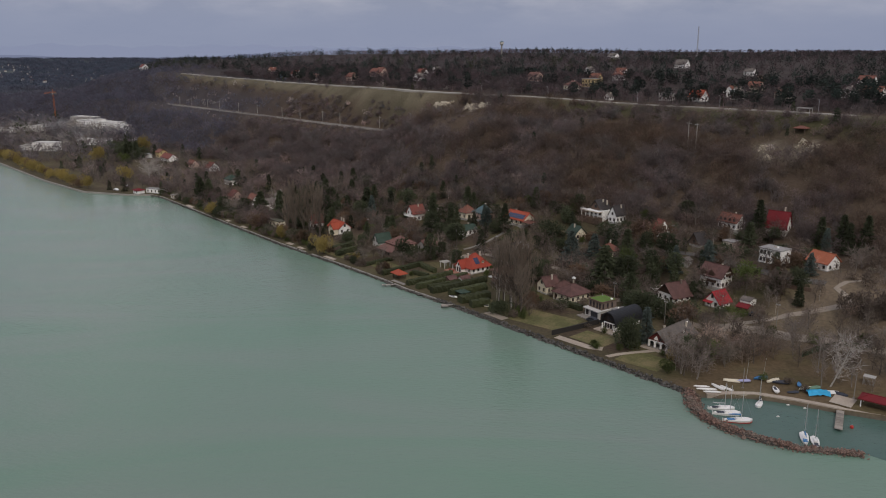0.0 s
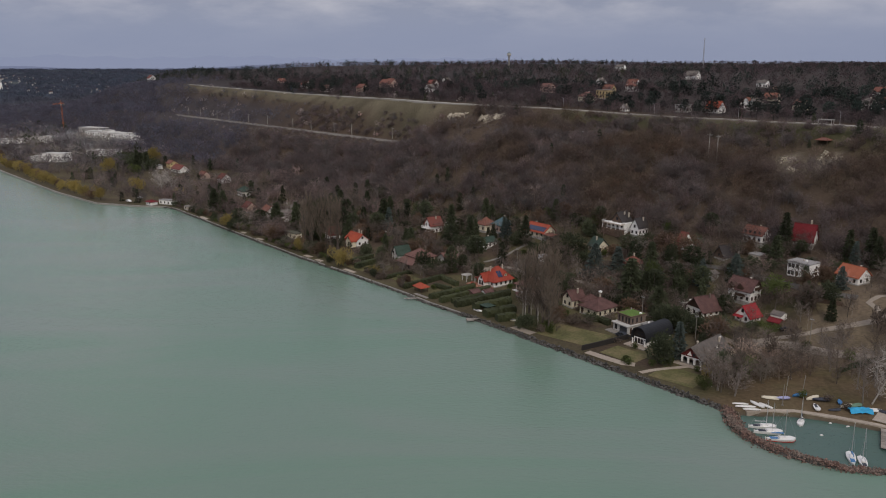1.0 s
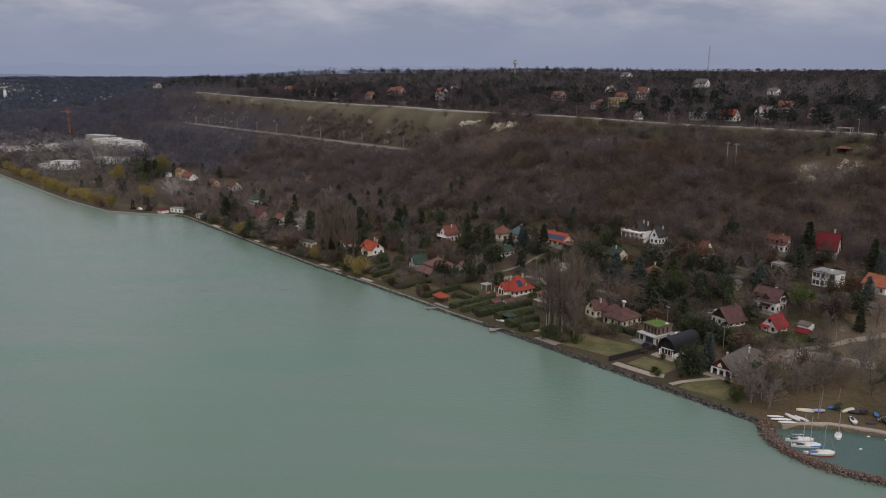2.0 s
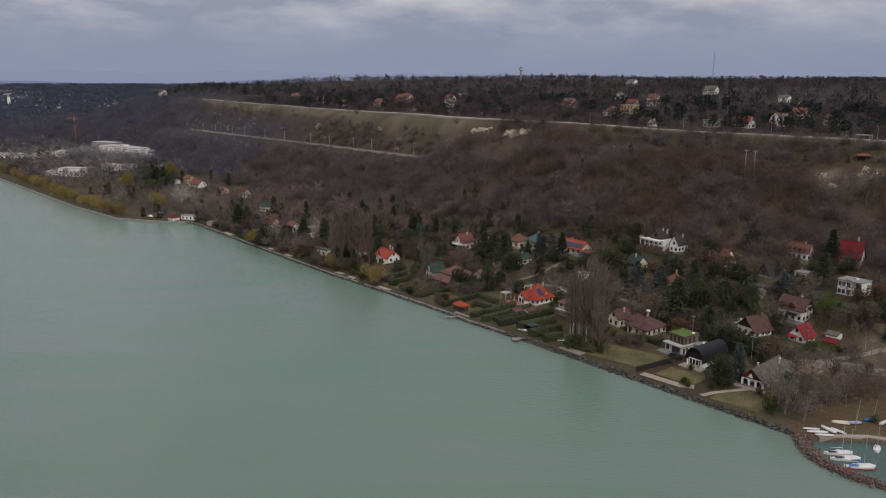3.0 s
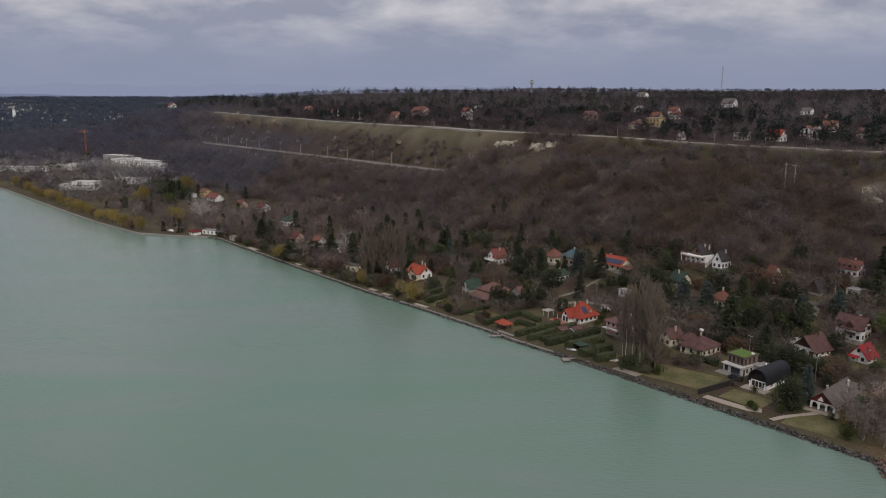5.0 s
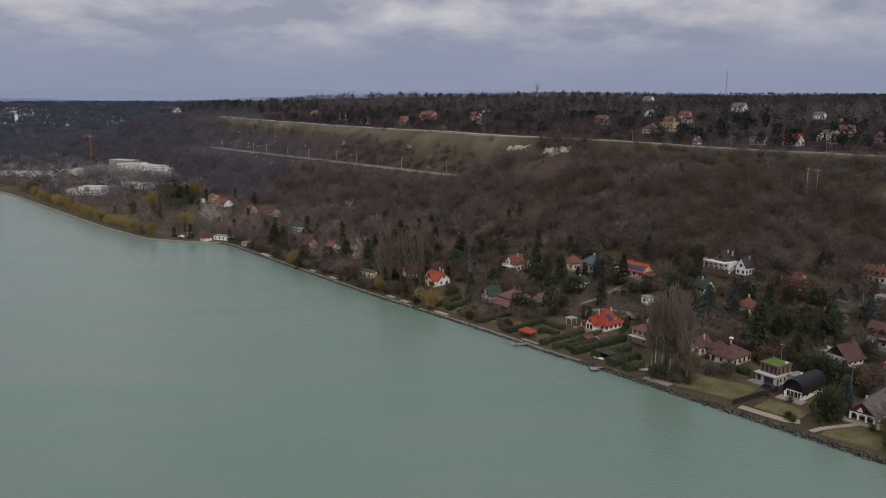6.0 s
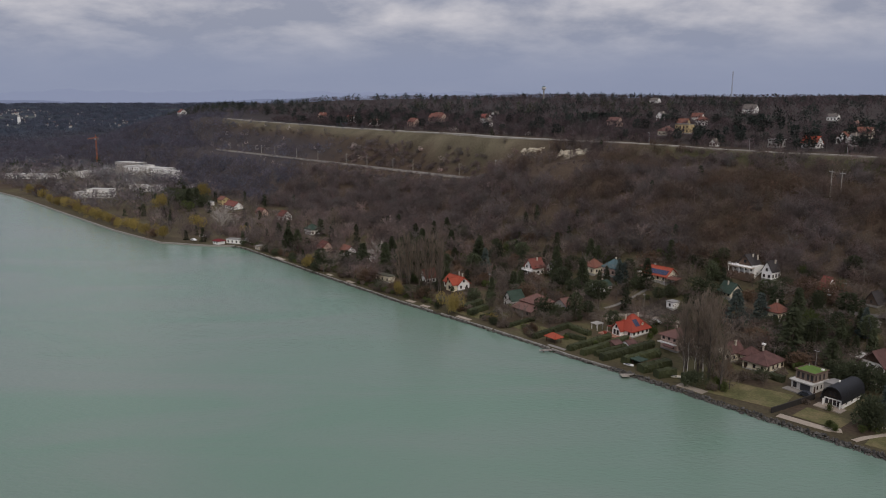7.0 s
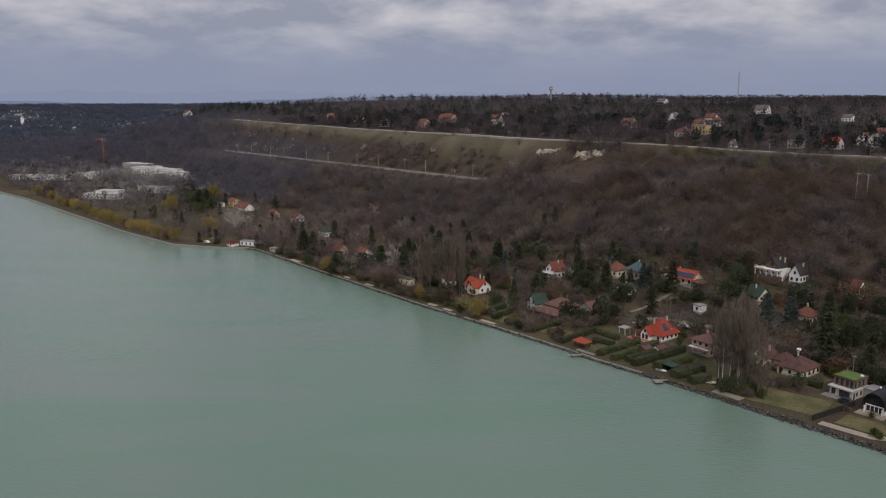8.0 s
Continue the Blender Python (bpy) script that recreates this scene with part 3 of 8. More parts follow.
def bluff_wood():
    rng = np.random.default_rng(21)
    u, v = scatter(rng, 10400, -150, 420, 88, 214)
    x, y = at(u, v)
    n = ripple(x, y, 30, 5)
    edge = edge_of(u)
    foot = np.interp(u, KNOTS, [128, 112, 106, 96, 96, 92, 92])
    keep = v > foot + 6 * n
    band = smooth(u, 165, 260)
    keep &= rng.random(len(u)) > band * 0.15 * smooth(v, 164, 168)
    keep &= rng.random(len(u)) > smooth(v + 4 * n - edge - 5 * (1 - smooth(u, 110, 150)), -17, -9) * 0.965
    keep &= ~((np.abs(v - 164.5) < 4.5) & (u > 215))
    for cu, cv, ru, rv in ((165, 160, 15, 12), (195, 164, 14, 12), (-16, 181, 9, 15), (-31, 185, 10, 13)):
        keep &= (np.hypot((u - cu) / ru, (v - cv) / rv) > 1) | (rng.random(len(u)) < 0.12)
    keep &= rng.random(len(u)) < np.where(v < 150, 0.62, 0.5)
    u, v = u[keep], v[keep]
    x, y = at(u, v)
    n = ripple(x, y, 38, 9)
    high = 7.2 + 2.6 * rng.random(len(u)) + 1.2 * n
    shrub = rng.random(len(u)) < 0.18 + 0.5 * smooth(v, 165, 185) + 0.86 * smooth(u, 190, 235) * smooth(v, 134, 142)
    pick = np.where(shrub, 5 + rng.integers(3, size=len(u)), rng.integers(5, size=len(u)))
    high = np.where(shrub, (2.6 + 2.0 * rng.random(len(u))) * (1 - 0.5 * smooth(u, 195, 230) * smooth(v, 140, 147) * (1 - smooth(v, 163, 170))), high)
    bluff_face = np.hypot((u - 162) / 24, (v - 148) / 15) < 1
    shrub |= bluff_face
    high = np.where(bluff_face, 1.8, high)
    dark = (rng.random(len(u)) < 0.002) & ~shrub
    pick = np.where(dark, 8 + rng.integers(2, size=len(u)), pick)
    warm = smooth(n + 0.9 * ripple(x, y, 17, 3) - u / 260, -0.7, 0.6)[:, None]
    tint = tones(rng, len(u), (0.130, 0.110, 0.108)) * (1 - warm) + tones(rng, len(u), (0.110, 0.081, 0.060)) * warm
    pale = rng.random(len(u)) < 0.02
    tint[pale] *= 1.45
    tint[dark] = tones(rng, int(dark.sum()), (0.035, 0.048, 0.030))
    blossom = shrub & (rng.random(len(u)) < 0.05 * smooth(v, 150, 160) * (0.3 + 0.7 * smooth(u, 150, 200)))
    tint[blossom] = tones(rng, int(blossom.sum()), (0.42, 0.36, 0.33))
    return wood_of("bluff_woodland", "leafless brown and grey woodland covering the steep lake bluff", u, v, high, KIT, pick, tint)


def far_bluff_wood():
    rng = np.random.default_rng(22)
    u, v = scatter(rng, 13500, 420, 1400, -30, 296)
    edge = edge_of(u)
    n = ripple(*at(u, v), 40, 5)
    band = 1 - smooth(u, 760, 960)
    keep = rng.random(len(u)) > band * 0.88 * smooth(v + 4 * n - edge, -19, -8)
    keep &= ~((np.abs(v - 165) < 5) & (u < 680))
    keep &= (v < edge - 2) | (u > 760)
    keep &= (v > 92 + 8 * n - 130 * smooth(u, 840, 940)) & (v > shore(u) + 12)
    keep &= rng.random(len(u)) < 0.72
    u, v = u[keep], v[keep]
    high = (7.5 + 3 * rng.random(len(u))) * (1 - 0.3 * smooth(v, 225, 255))
    shrub = rng.random(len(u)) < 0.9 * smooth(v, 134, 142) * (1 - smooth(u, 640, 760))
    high = np.where(shrub, (3 + 2 * rng.random(len(u))) * (1 - 0.55 * smooth(v, 140, 147) * (1 - smooth(v, 164, 170))), high)
    pick = rng.integers(4, size=len(u))
    # twig tint shifted to blue, standing in for haze at this distance
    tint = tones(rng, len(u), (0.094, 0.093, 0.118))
    blossom = shrub & (rng.random(len(u)) < 0.10)
    tint[blossom] = tones(rng, int(blossom.sum()), (0.40, 0.35, 0.33))
    hill = (u > 850) & (v > 258) & (rng.random(len(u)) < 0.5)
    pick = np.where(hill, 4 + rng.integers(2, size=len(u)), pick)
    tint[hill] = tones(rng, int(hill.sum()), (0.045, 0.052, 0.040))
    return wood_of("far_bluff_woodland", "leafless purple-brown woodland on the farther bluff and hill, blue haze in its tint", u, v, high, FAR_KIT, pick, tint)


def plateau_wood(name, seed, n, u0, u1, d0, d1, kit, far, dark_share, high0):
    rng = np.random.default_rng(seed)
    u, w = scatter(rng, n, u0, u1, 0, 1)
    v = edge_of(u) + d0 + (d1 - d0) * w ** 1.25
    x, y = at(u, v)
    bearing = np.degrees(np.arctan2(x, y))
    seen = (bearing > -38) & (bearing < 38)
    clump = ripple(x, y, 60, 3) + 0.5 * ripple(x, y, 25, 8)
    seen &= rng.random(len(u)) < 0.65 + 0.35 * np.clip(clump, -1, 1)
    u, v, clump = u[seen], v[seen], clump[seen]
    knoll = (u > 850) & (u < 1150) & (v < 460)
    dark = rng.random(len(u)) < dark_share * (0.4 + 2.6 * smooth(ripple(*at(u, v), 75, 12), 0.0, 0.5)) + 0.4 * knoll + 0.30 * (1 - smooth(u, 20, 170)) * smooth(v - edge_of(u), 18, 40)
    bare_n, dark_n = (4, 2) if far else (5, 2)
    first = 4 if far else 10
    pick = np.where(dark, first + rng.integers(dark_n, size=len(u)), rng.integers(bare_n, size=len(u)))
    high = high0 * (0.75 + 0.45 * rng.random(len(u)))
    high = np.where(dark, high * 1.12, high) * np.where(knoll, 0.72, 1.0)
    tint = tones(rng, len(u), (0.064, 0.051, 0.053), 0.25)
    pale = rng.random(len(u)) < 0.05
    tint[pale] *= 1.8
    tint[dark] = tones(rng, int(dark.sum()), (0.031, 0.039, 0.034), 0.25)
    return wood_of(name, "mixed bare and dark evergreen trees among the plateau gardens", u, v, high, kit, pick, tint)


def plain_wood():
    rng = np.random.default_rng(27)
    u = 1150 + 3750 * rng.random(10500)
    v = -60 + 1900 * rng.random(10500)
    x, y = at(u, v)
    bearing = np.degrees(np.arctan2(x, y))
    keep = (bearing > -36) & (bearing < 8) & (v > shore(u) + 10)
    keep &= ripple(x, y, 210, 6) + 0.3 * ripple(x, y, 70, 2) < 0.42
    u, v = u[keep], v[keep]
    pick = rng.integers(4, size=len(u))
    # painted haze: the tint turns bluer farther out on the plain
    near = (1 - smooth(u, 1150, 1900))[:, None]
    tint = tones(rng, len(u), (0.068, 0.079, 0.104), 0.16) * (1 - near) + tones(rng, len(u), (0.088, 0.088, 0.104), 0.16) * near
    return wood_of("plain_woodland", "distant woods and gardens on the low plain, blue haze in their tint", u, v, 5 + 3.5 * rng.random(len(u)), CLUMP, pick, tint)


bluff_wood()
far_bluff_wood()
plateau_wood("plateau_trees", 31, 3000, -110, 640, 9, 150, MID_KIT, False, 0.09, 7.4)
plateau_wood("plateau_far_trees", 32, 9500, -150, 1300, 60, 900, FAR_KIT, True, 0.12, 7.6)
plateau_wood("horizon_woodland", 33, 9000, -200, 2400, 800, 3300, SKYLINE, True, 0.06, 6.2)
plain_wood()


# ---- houses ----
M_GLASS = material("window_glass", (0.030, 0.034, 0.040), 0.12, 2.0, 0.2, 0.0, specular=0.6)
M_FRAME = material("painted_frame", (0.62, 0.60, 0.56), 0.6, 8, 0.1, 0.1)
M_DARKFRAME = material("dark_stained_wood", (0.060, 0.036, 0.024), 0.7, 8, 0.25, 0.2)
M_WHITE = material("white_render", (0.84, 0.83, 0.80), 0.9, 4, 0.10, 0.15, blotch=0.5)
M_CREAM = material("cream_render", (0.70, 0.64, 0.50), 0.9, 4, 0.12, 0.15, blotch=0.5)
M_YELLOW = material("yellow_render", (0.52, 0.40, 0.21), 0.9, 4, 0.12, 0.15, blotch=0.5)
M_BEIGE = material("beige_render", (0.50, 0.44, 0.36), 0.9, 4, 0.15, 0.15, blotch=0.5)
M_PINKWALL = material("pinkish_render", (0.55, 0.40, 0.33), 0.9, 4, 0.12, 0.15, blotch=0.5)
M_PALEGREY = material("pale_grey_render", (0.50, 0.485, 0.455), 0.9, 4, 0.14, 0.15, blotch=0.5)
M_GREYWALL = material("grey_render", (0.36, 0.35, 0.33), 0.9, 4, 0.15, 0.15, blotch=0.5)
M_CLAD = material("brown_cladding", (0.125, 0.085, 0.062), 0.8, 5, 0.25, 0.3)
M_BRICK = material("brick_cladding", (0.170, 0.132, 0.108), 0.9, 7, 0.3, 0.3)
M_BLACKBOARD = material("black_boards", (0.022, 0.018, 0.016), 0.8, 6, 0.25, 0.3)
M_METAL = material("galvanised_metal", (0.45, 0.45, 0.45), 0.45, 6, 0.15, 0.1, metal=0.7)
M_SOLAR = material("solar_cells", (0.020, 0.030, 0.075), 0.2, 4, 0.2, 0.0, specular=0.6)
M_SEDUM = material("green_roof_moss", (0.10, 0.165, 0.035), 0.95, 3, 0.35, 0.5)
M_FLATROOF = material("roofing_felt", (0.27, 0.26, 0.25), 0.9, 2, 0.2, 0.2)
M_MOSSROOF = material("mossy_roof_felt", (0.095, 0.092, 0.066), 0.95, 3, 0.3, 0.3)
T_RED = tiled("red_tiles", (0.31, 0.056, 0.034))
T_CRIMSON = tiled("crimson_sheet_roof", (0.150, 0.013, 0.017), 0.5)
T_SCARLET = tiled("scarlet_sheet_roof", (0.31, 0.026, 0.032), 0.5)
T_VIVID = tiled("new_orange_red_tiles", (0.36, 0.075, 0.038), second=(0.31, 0.062, 0.034))
T_BRICKRED = tiled("weathered_red_tiles", (0.205, 0.062, 0.046), second=(0.165, 0.060, 0.048))
T_FADED = tiled("faded_orange_tiles", (0.205, 0.084, 0.057), second=(0.17, 0.076, 0.055))
T_ORANGE = tiled("orange_tiles", (0.33, 0.105, 0.055))
T_BROWN = tiled("brown_red_tiles", (0.094, 0.048, 0.043), second=(0.115, 0.060, 0.052))
T_RUST = tiled("rust_tiles", (0.185, 0.072, 0.050), second=(0.15, 0.068, 0.052))
T_PINK = tiled("faded_pink_tiles", (0.172, 0.086, 0.070), second=(0.145, 0.078, 0.064))
T_GREEN = tiled("green_sheet_roof", (0.034, 0.058, 0.042), 0.5, second=(0.042, 0.066, 0.050))
T_TEAL = tiled("teal_sheet_roof", (0.075, 0.125, 0.135), 0.5)
T_GREY = tiled("grey_tiles", (0.125, 0.110, 0.100), second=(0.15, 0.13, 0.115))
T_DARK = tiled("dark_tiles", (0.050, 0.044, 0.044))
T_BLACK = tiled("black_sheet_roof", (0.016, 0.017, 0.020), 0.6, 0.55)

FRAMES, PANES = {}, {}
FOOTPRINTS = []


def window_at(parent, x, y, z, face, w=1.1, h=1.3, dark=False, name="window"):
    """A window on a wall: face gives the way it looks (S: to the lake, N, E: to the harbour, W)."""
    key = (w, h, dark)
    if key not in FRAMES:
        f = Shape()
        a, b, t = w / 2, h / 2, 0.11
        f.box(-a, a, -0.10, 0.06, -b - 0.05, -b + t).box(-a, a, -0.07, 0.06, b - t, b)
        f.box(-a, -a + t, -0.07, 0.06, -b + t, b - t).box(a - t, a, -0.07, 0.06, -b + t, b - t)
        f.box(-0.04, 0.04, -0.06, 0.05, -b + t, b - t)
        FRAMES[key] = f.mesh("window_frame", M_DARKFRAME if dark else M_FRAME)
        PANES[key] = Shape().box(-a + t, a - t, -0.025, 0.02, -b + t, b - t).mesh("pane", M_GLASS)
    ob = part(name, FRAMES[key], None, parent)
    ob.matrix_basis = pose(x, y, z, 0, 0, {"S": 0, "E": 90, "N": 180, "W": -90}[face])
    part("pane", PANES[key], None, ob)
    return ob


def turned(shape, ridge):
    if ridge == "y":
        shape.v = [(-y, x, z) for x, y, z in shape.v]
    return shape


def gable_wall(length, span, eave, rise, sink=1.6):
    a, b = length / 2, span / 2
    left = [(-a, -b, -sink), (-a, b, -sink), (-a, b, eave), (-a, 0, eave + rise), (-a, -b, eave)]
    right = [(a, y, z) for x, y, z in left]
    return Shape().solid(left[::-1], right[::-1])


def gable_roof(length, span, eave, rise, over, thick=0.24):
    a, b, s = length / 2 + over, span / 2 + over, rise / (span / 2)
    low, top = eave - s * over + 0.12, eave + rise + 0.12
    r = Shape()
    r.slab([(-a, -b, low), (a, -b, low), (a, 0, top), (-a, 0, top)], thick)
    r.slab([(a, b, low), (-a, b, low), (-a, 0.003, top), (a, 0.003, top)], thick)
    r.tube([(-a - 0.02, 0, top + 0.02), (a + 0.02, 0, top + 0.02)], [0.14, 0.14], 6)
    return r


def hip_roof(wx, wy, eave, rise, over, thick=0.22):
    a, b = wx / 2 + over, wy / 2 + over
    low, top = eave, eave + rise
    r = Shape()
    k = abs(a - b)
    e = (k, 0) if a > b else (0, k)
    p, q = (-e[0], -e[1], top), (e[0], e[1], top)
    c = [(-a, -b, low), (a, -b, low), (a, b, low), (-a, b, low)]
    if a > b:
        r.slab([c[0], c[1], q, p], thick).slab([c[2], c[3], p, q], thick).slab([c[1], c[2], q], thick).slab([c[3], c[0], p], thick)
    else:
        r.slab([c[1], c[2], q, p], thick).slab([c[3], c[0], p, q], thick).slab([c[0], c[1], p], thick).slab([c[2], c[3], q], thick)
    for g in c:
        near = p if (Vector(g) - Vector(p)).length < (Vector(g) - Vector(q)).length else q
        r.tube([g, near], [0.11, 0.11], 5)
    r.tube([p, (q[0] + 0.01, q[1], q[2])], [0.12, 0.12], 5)
    return r


def facade(parent, wx, wy, eave, spec, dark=False, w=1.1, h=1.3):
    """Windows in rows: spec maps a face to the number of columns on each storey, lowest first."""
    for face, rows in spec.items():
        span = wx if face in "SN" else wy
        for level, count in enumerate(rows):
            z = 1.55 + level * 2.8
            for i in range(count):
                o = (i + 0.5) / count * span - span / 2
                x, y = {"S": (o, -wy / 2 - 0.02), "N": (o, wy / 2 + 0.02), "E": (wx / 2 + 0.02, o), "W": (-wx / 2 - 0.02, o)}[face]
                window_at(parent, x, y, z, face, w, h, dark)


def chimney_on(parent, x, y, z0, z1, mat=None, wide=0.55):
    z1 -= 0.45
    c = Shape().box(x - wide / 2, x + wide / 2, y - wide / 2, y + wide / 2, z0, z1)
    c.box(x - wide / 2 - 0.1, x + wide / 2 + 0.1, y - wide / 2 - 0.1, y + wide / 2 + 0.1, z1 - 0.22, z1 - 0.06)
    return part("chimney", c, mat or M_BEIGE, parent)


def door_on(parent, x, y, face, mat=None, w=1.0, h=2.1):
    d = Shape().box(-w / 2, w / 2, -0.06, 0.05, 0.0, h).box(-w / 2 - 0.1, w / 2 + 0.1, -0.03, 0.04, 0.0, h + 0.1)
    ob = part("door", d, mat or M_DARKFRAME, parent)
    ob.matrix_basis = pose(x, y, 0.05, 0, 0, {"S": 0, "E": 90, "N": 180, "W": -90}[face])
    return ob


def balcony_on(parent, x0, x1, y0, y1, z, rail=1.0, mat=None, post=None):
    slab = part("balcony", Shape().box(x0, x1, y0, y1, z - 0.2, z), mat or M_WHITE, parent)
    r = Shape()
    for a, b in (((x0, y0), (x1, y0)), ((x0, y0), (x0, y1)), ((x1, y0), (x1, y1))):
        n = max(2, int(math.dist(a, b) / 0.5))
        for i in range(n + 1):
            px, py = a[0] + (b[0] - a[0]) * i / n, a[1] + (b[1] - a[1]) * i / n
            r.box(px - 0.035, px + 0.035, py - 0.035, py + 0.035, z, z + rail)
        r.box(min(a[0], b[0]) - 0.05, max(a[0], b[0]) + 0.05, min(a[1], b[1]) - 0.05, max(a[1], b[1]) + 0.05, z + rail - 0.08, z + rail)
    part("railing", r, post or M_DARKFRAME, slab)
    return slab


def dormer_on(parent, x, y, z, w, h, depth, tiles, wall, face="S"):
    """A small gabled dormer looking out of a roof."""
    d = Shape()
    a = w / 2
    front = [(-a, 0, 0), (a, 0, 0), (a, 0, h * 0.55), (0, 0, h), (-a, 0, h * 0.55)]
    d.solid([(p[0], depth, p[2]) for p in front], front)
    ob = part("dormer", d, wall, parent)
    ob.matrix_basis = pose(x, y, z, 0, 0, {"S": 0, "E": 90, "N": 180, "W": -90}[face])
    s, o = h * 0.45 / a, 0.25
    r = Shape()
    r.slab([(-a - o, -o, h * 0.55 - s * o), (0, -o, h + 0.1), (0, depth, h + 0.1), (-a - o, depth, h * 0.55 - s * o)][::-1], 0.14)
    r.slab([(a + o, -o, h * 0.55 - s * o), (0.003, -o, h + 0.1), (0.003, depth, h + 0.1), (a + o, depth, h * 0.55 - s * o)], 0.14)
    part("dormer_roof", r, tiles, ob)
    window_at(ob, 0, -0.02, h * 0.38, "S", min(0.9, w * 0.5), 0.9)
    return ob


def solar_on(parent, x0, x1, z0, z1, nx, nz, plane):
    """Panels in a grid on a roof slope: plane(x, z) gives the point on it."""
    for i in range(nx):
        for j in range(nz):
            a, b = x0 + (x1 - x0) * (i + 0.04) / nx, x0 + (x1 - x0) * (i + 0.96) / nx
            c, d = z0 + (z1 - z0) * (j + 0.04) / nz, z0 + (z1 - z0) * (j + 0.96) / nz
            part("solar_panel", Shape().slab([plane(a, c), plane(b, c), plane(b, d), plane(a, d)], 0.06), M_SOLAR, parent)


def house(name, label, u, v, turn, wx, wy, eave, rise, roof, walls, tiles, over=0.6, wins=None, dark=False, chimneys=(), door=None, group="", lift=0.0, size=0.84):
    """A house whose local x runs along the shore, y inland. roof: x or y (the ridge's way), hip or flat."""
    h = thing(name, spot(u, v, turn, lift) @ Matrix.Diagonal((size, size, 0.5 + 0.5 * size, 1)), label, "house", group)
    if wx > 1.6 * wy:
        count = math.ceil(wx / wy) + 1
        for i in range(count):
            s = size * (wx - wy) * (i / (count - 1) - 0.5)
            FOOTPRINTS.append((u - s * math.cos(radians(turn)), v + s * math.sin(radians(turn)), size * wy / 2 + 1.2))
    else:
        FOOTPRINTS.append((u, v, size * max(wx, wy) / 2 + 1.2))
    if roof in "xy":
        length, span = (wx, wy) if roof == "x" else (wy, wx)
        part("wall", turned(gable_wall(length, span, eave, rise), roof), walls, h)
        part("roof", turned(gable_roof(length, span, eave, rise, over), roof), tiles, h)
    elif roof == "hip":
        part("wall", Shape().box(-wx / 2, wx / 2, -wy / 2, wy / 2, -1.6, eave), walls, h)
        part("roof", hip_roof(wx, wy, eave, rise, over), tiles, h)
    else:
        part("wall", Shape().box(-wx / 2, wx / 2, -wy / 2, wy / 2, -1.6, eave), walls, h)
        r = Shape().box(-wx / 2 - over, wx / 2 + over, -wy / 2 - over, wy / 2 + over, eave + 0.003, eave + 0.28)
        part("roof", r, tiles, h)
    part("plinth", Shape().box(-wx / 2 - 0.05, wx / 2 + 0.05, -wy / 2 - 0.05, wy / 2 + 0.05, -1.7, 0.35), M_GREYWALL, h)
    facade(h, wx, wy, eave, wins or {}, dark)
    for x, y, z0, z1, *m in chimneys:
        chimney_on(h, x, y, z0, z1, m[0] if m else None)
    if door:
        door_on(h, door[0], door[1], door[2])
    return h


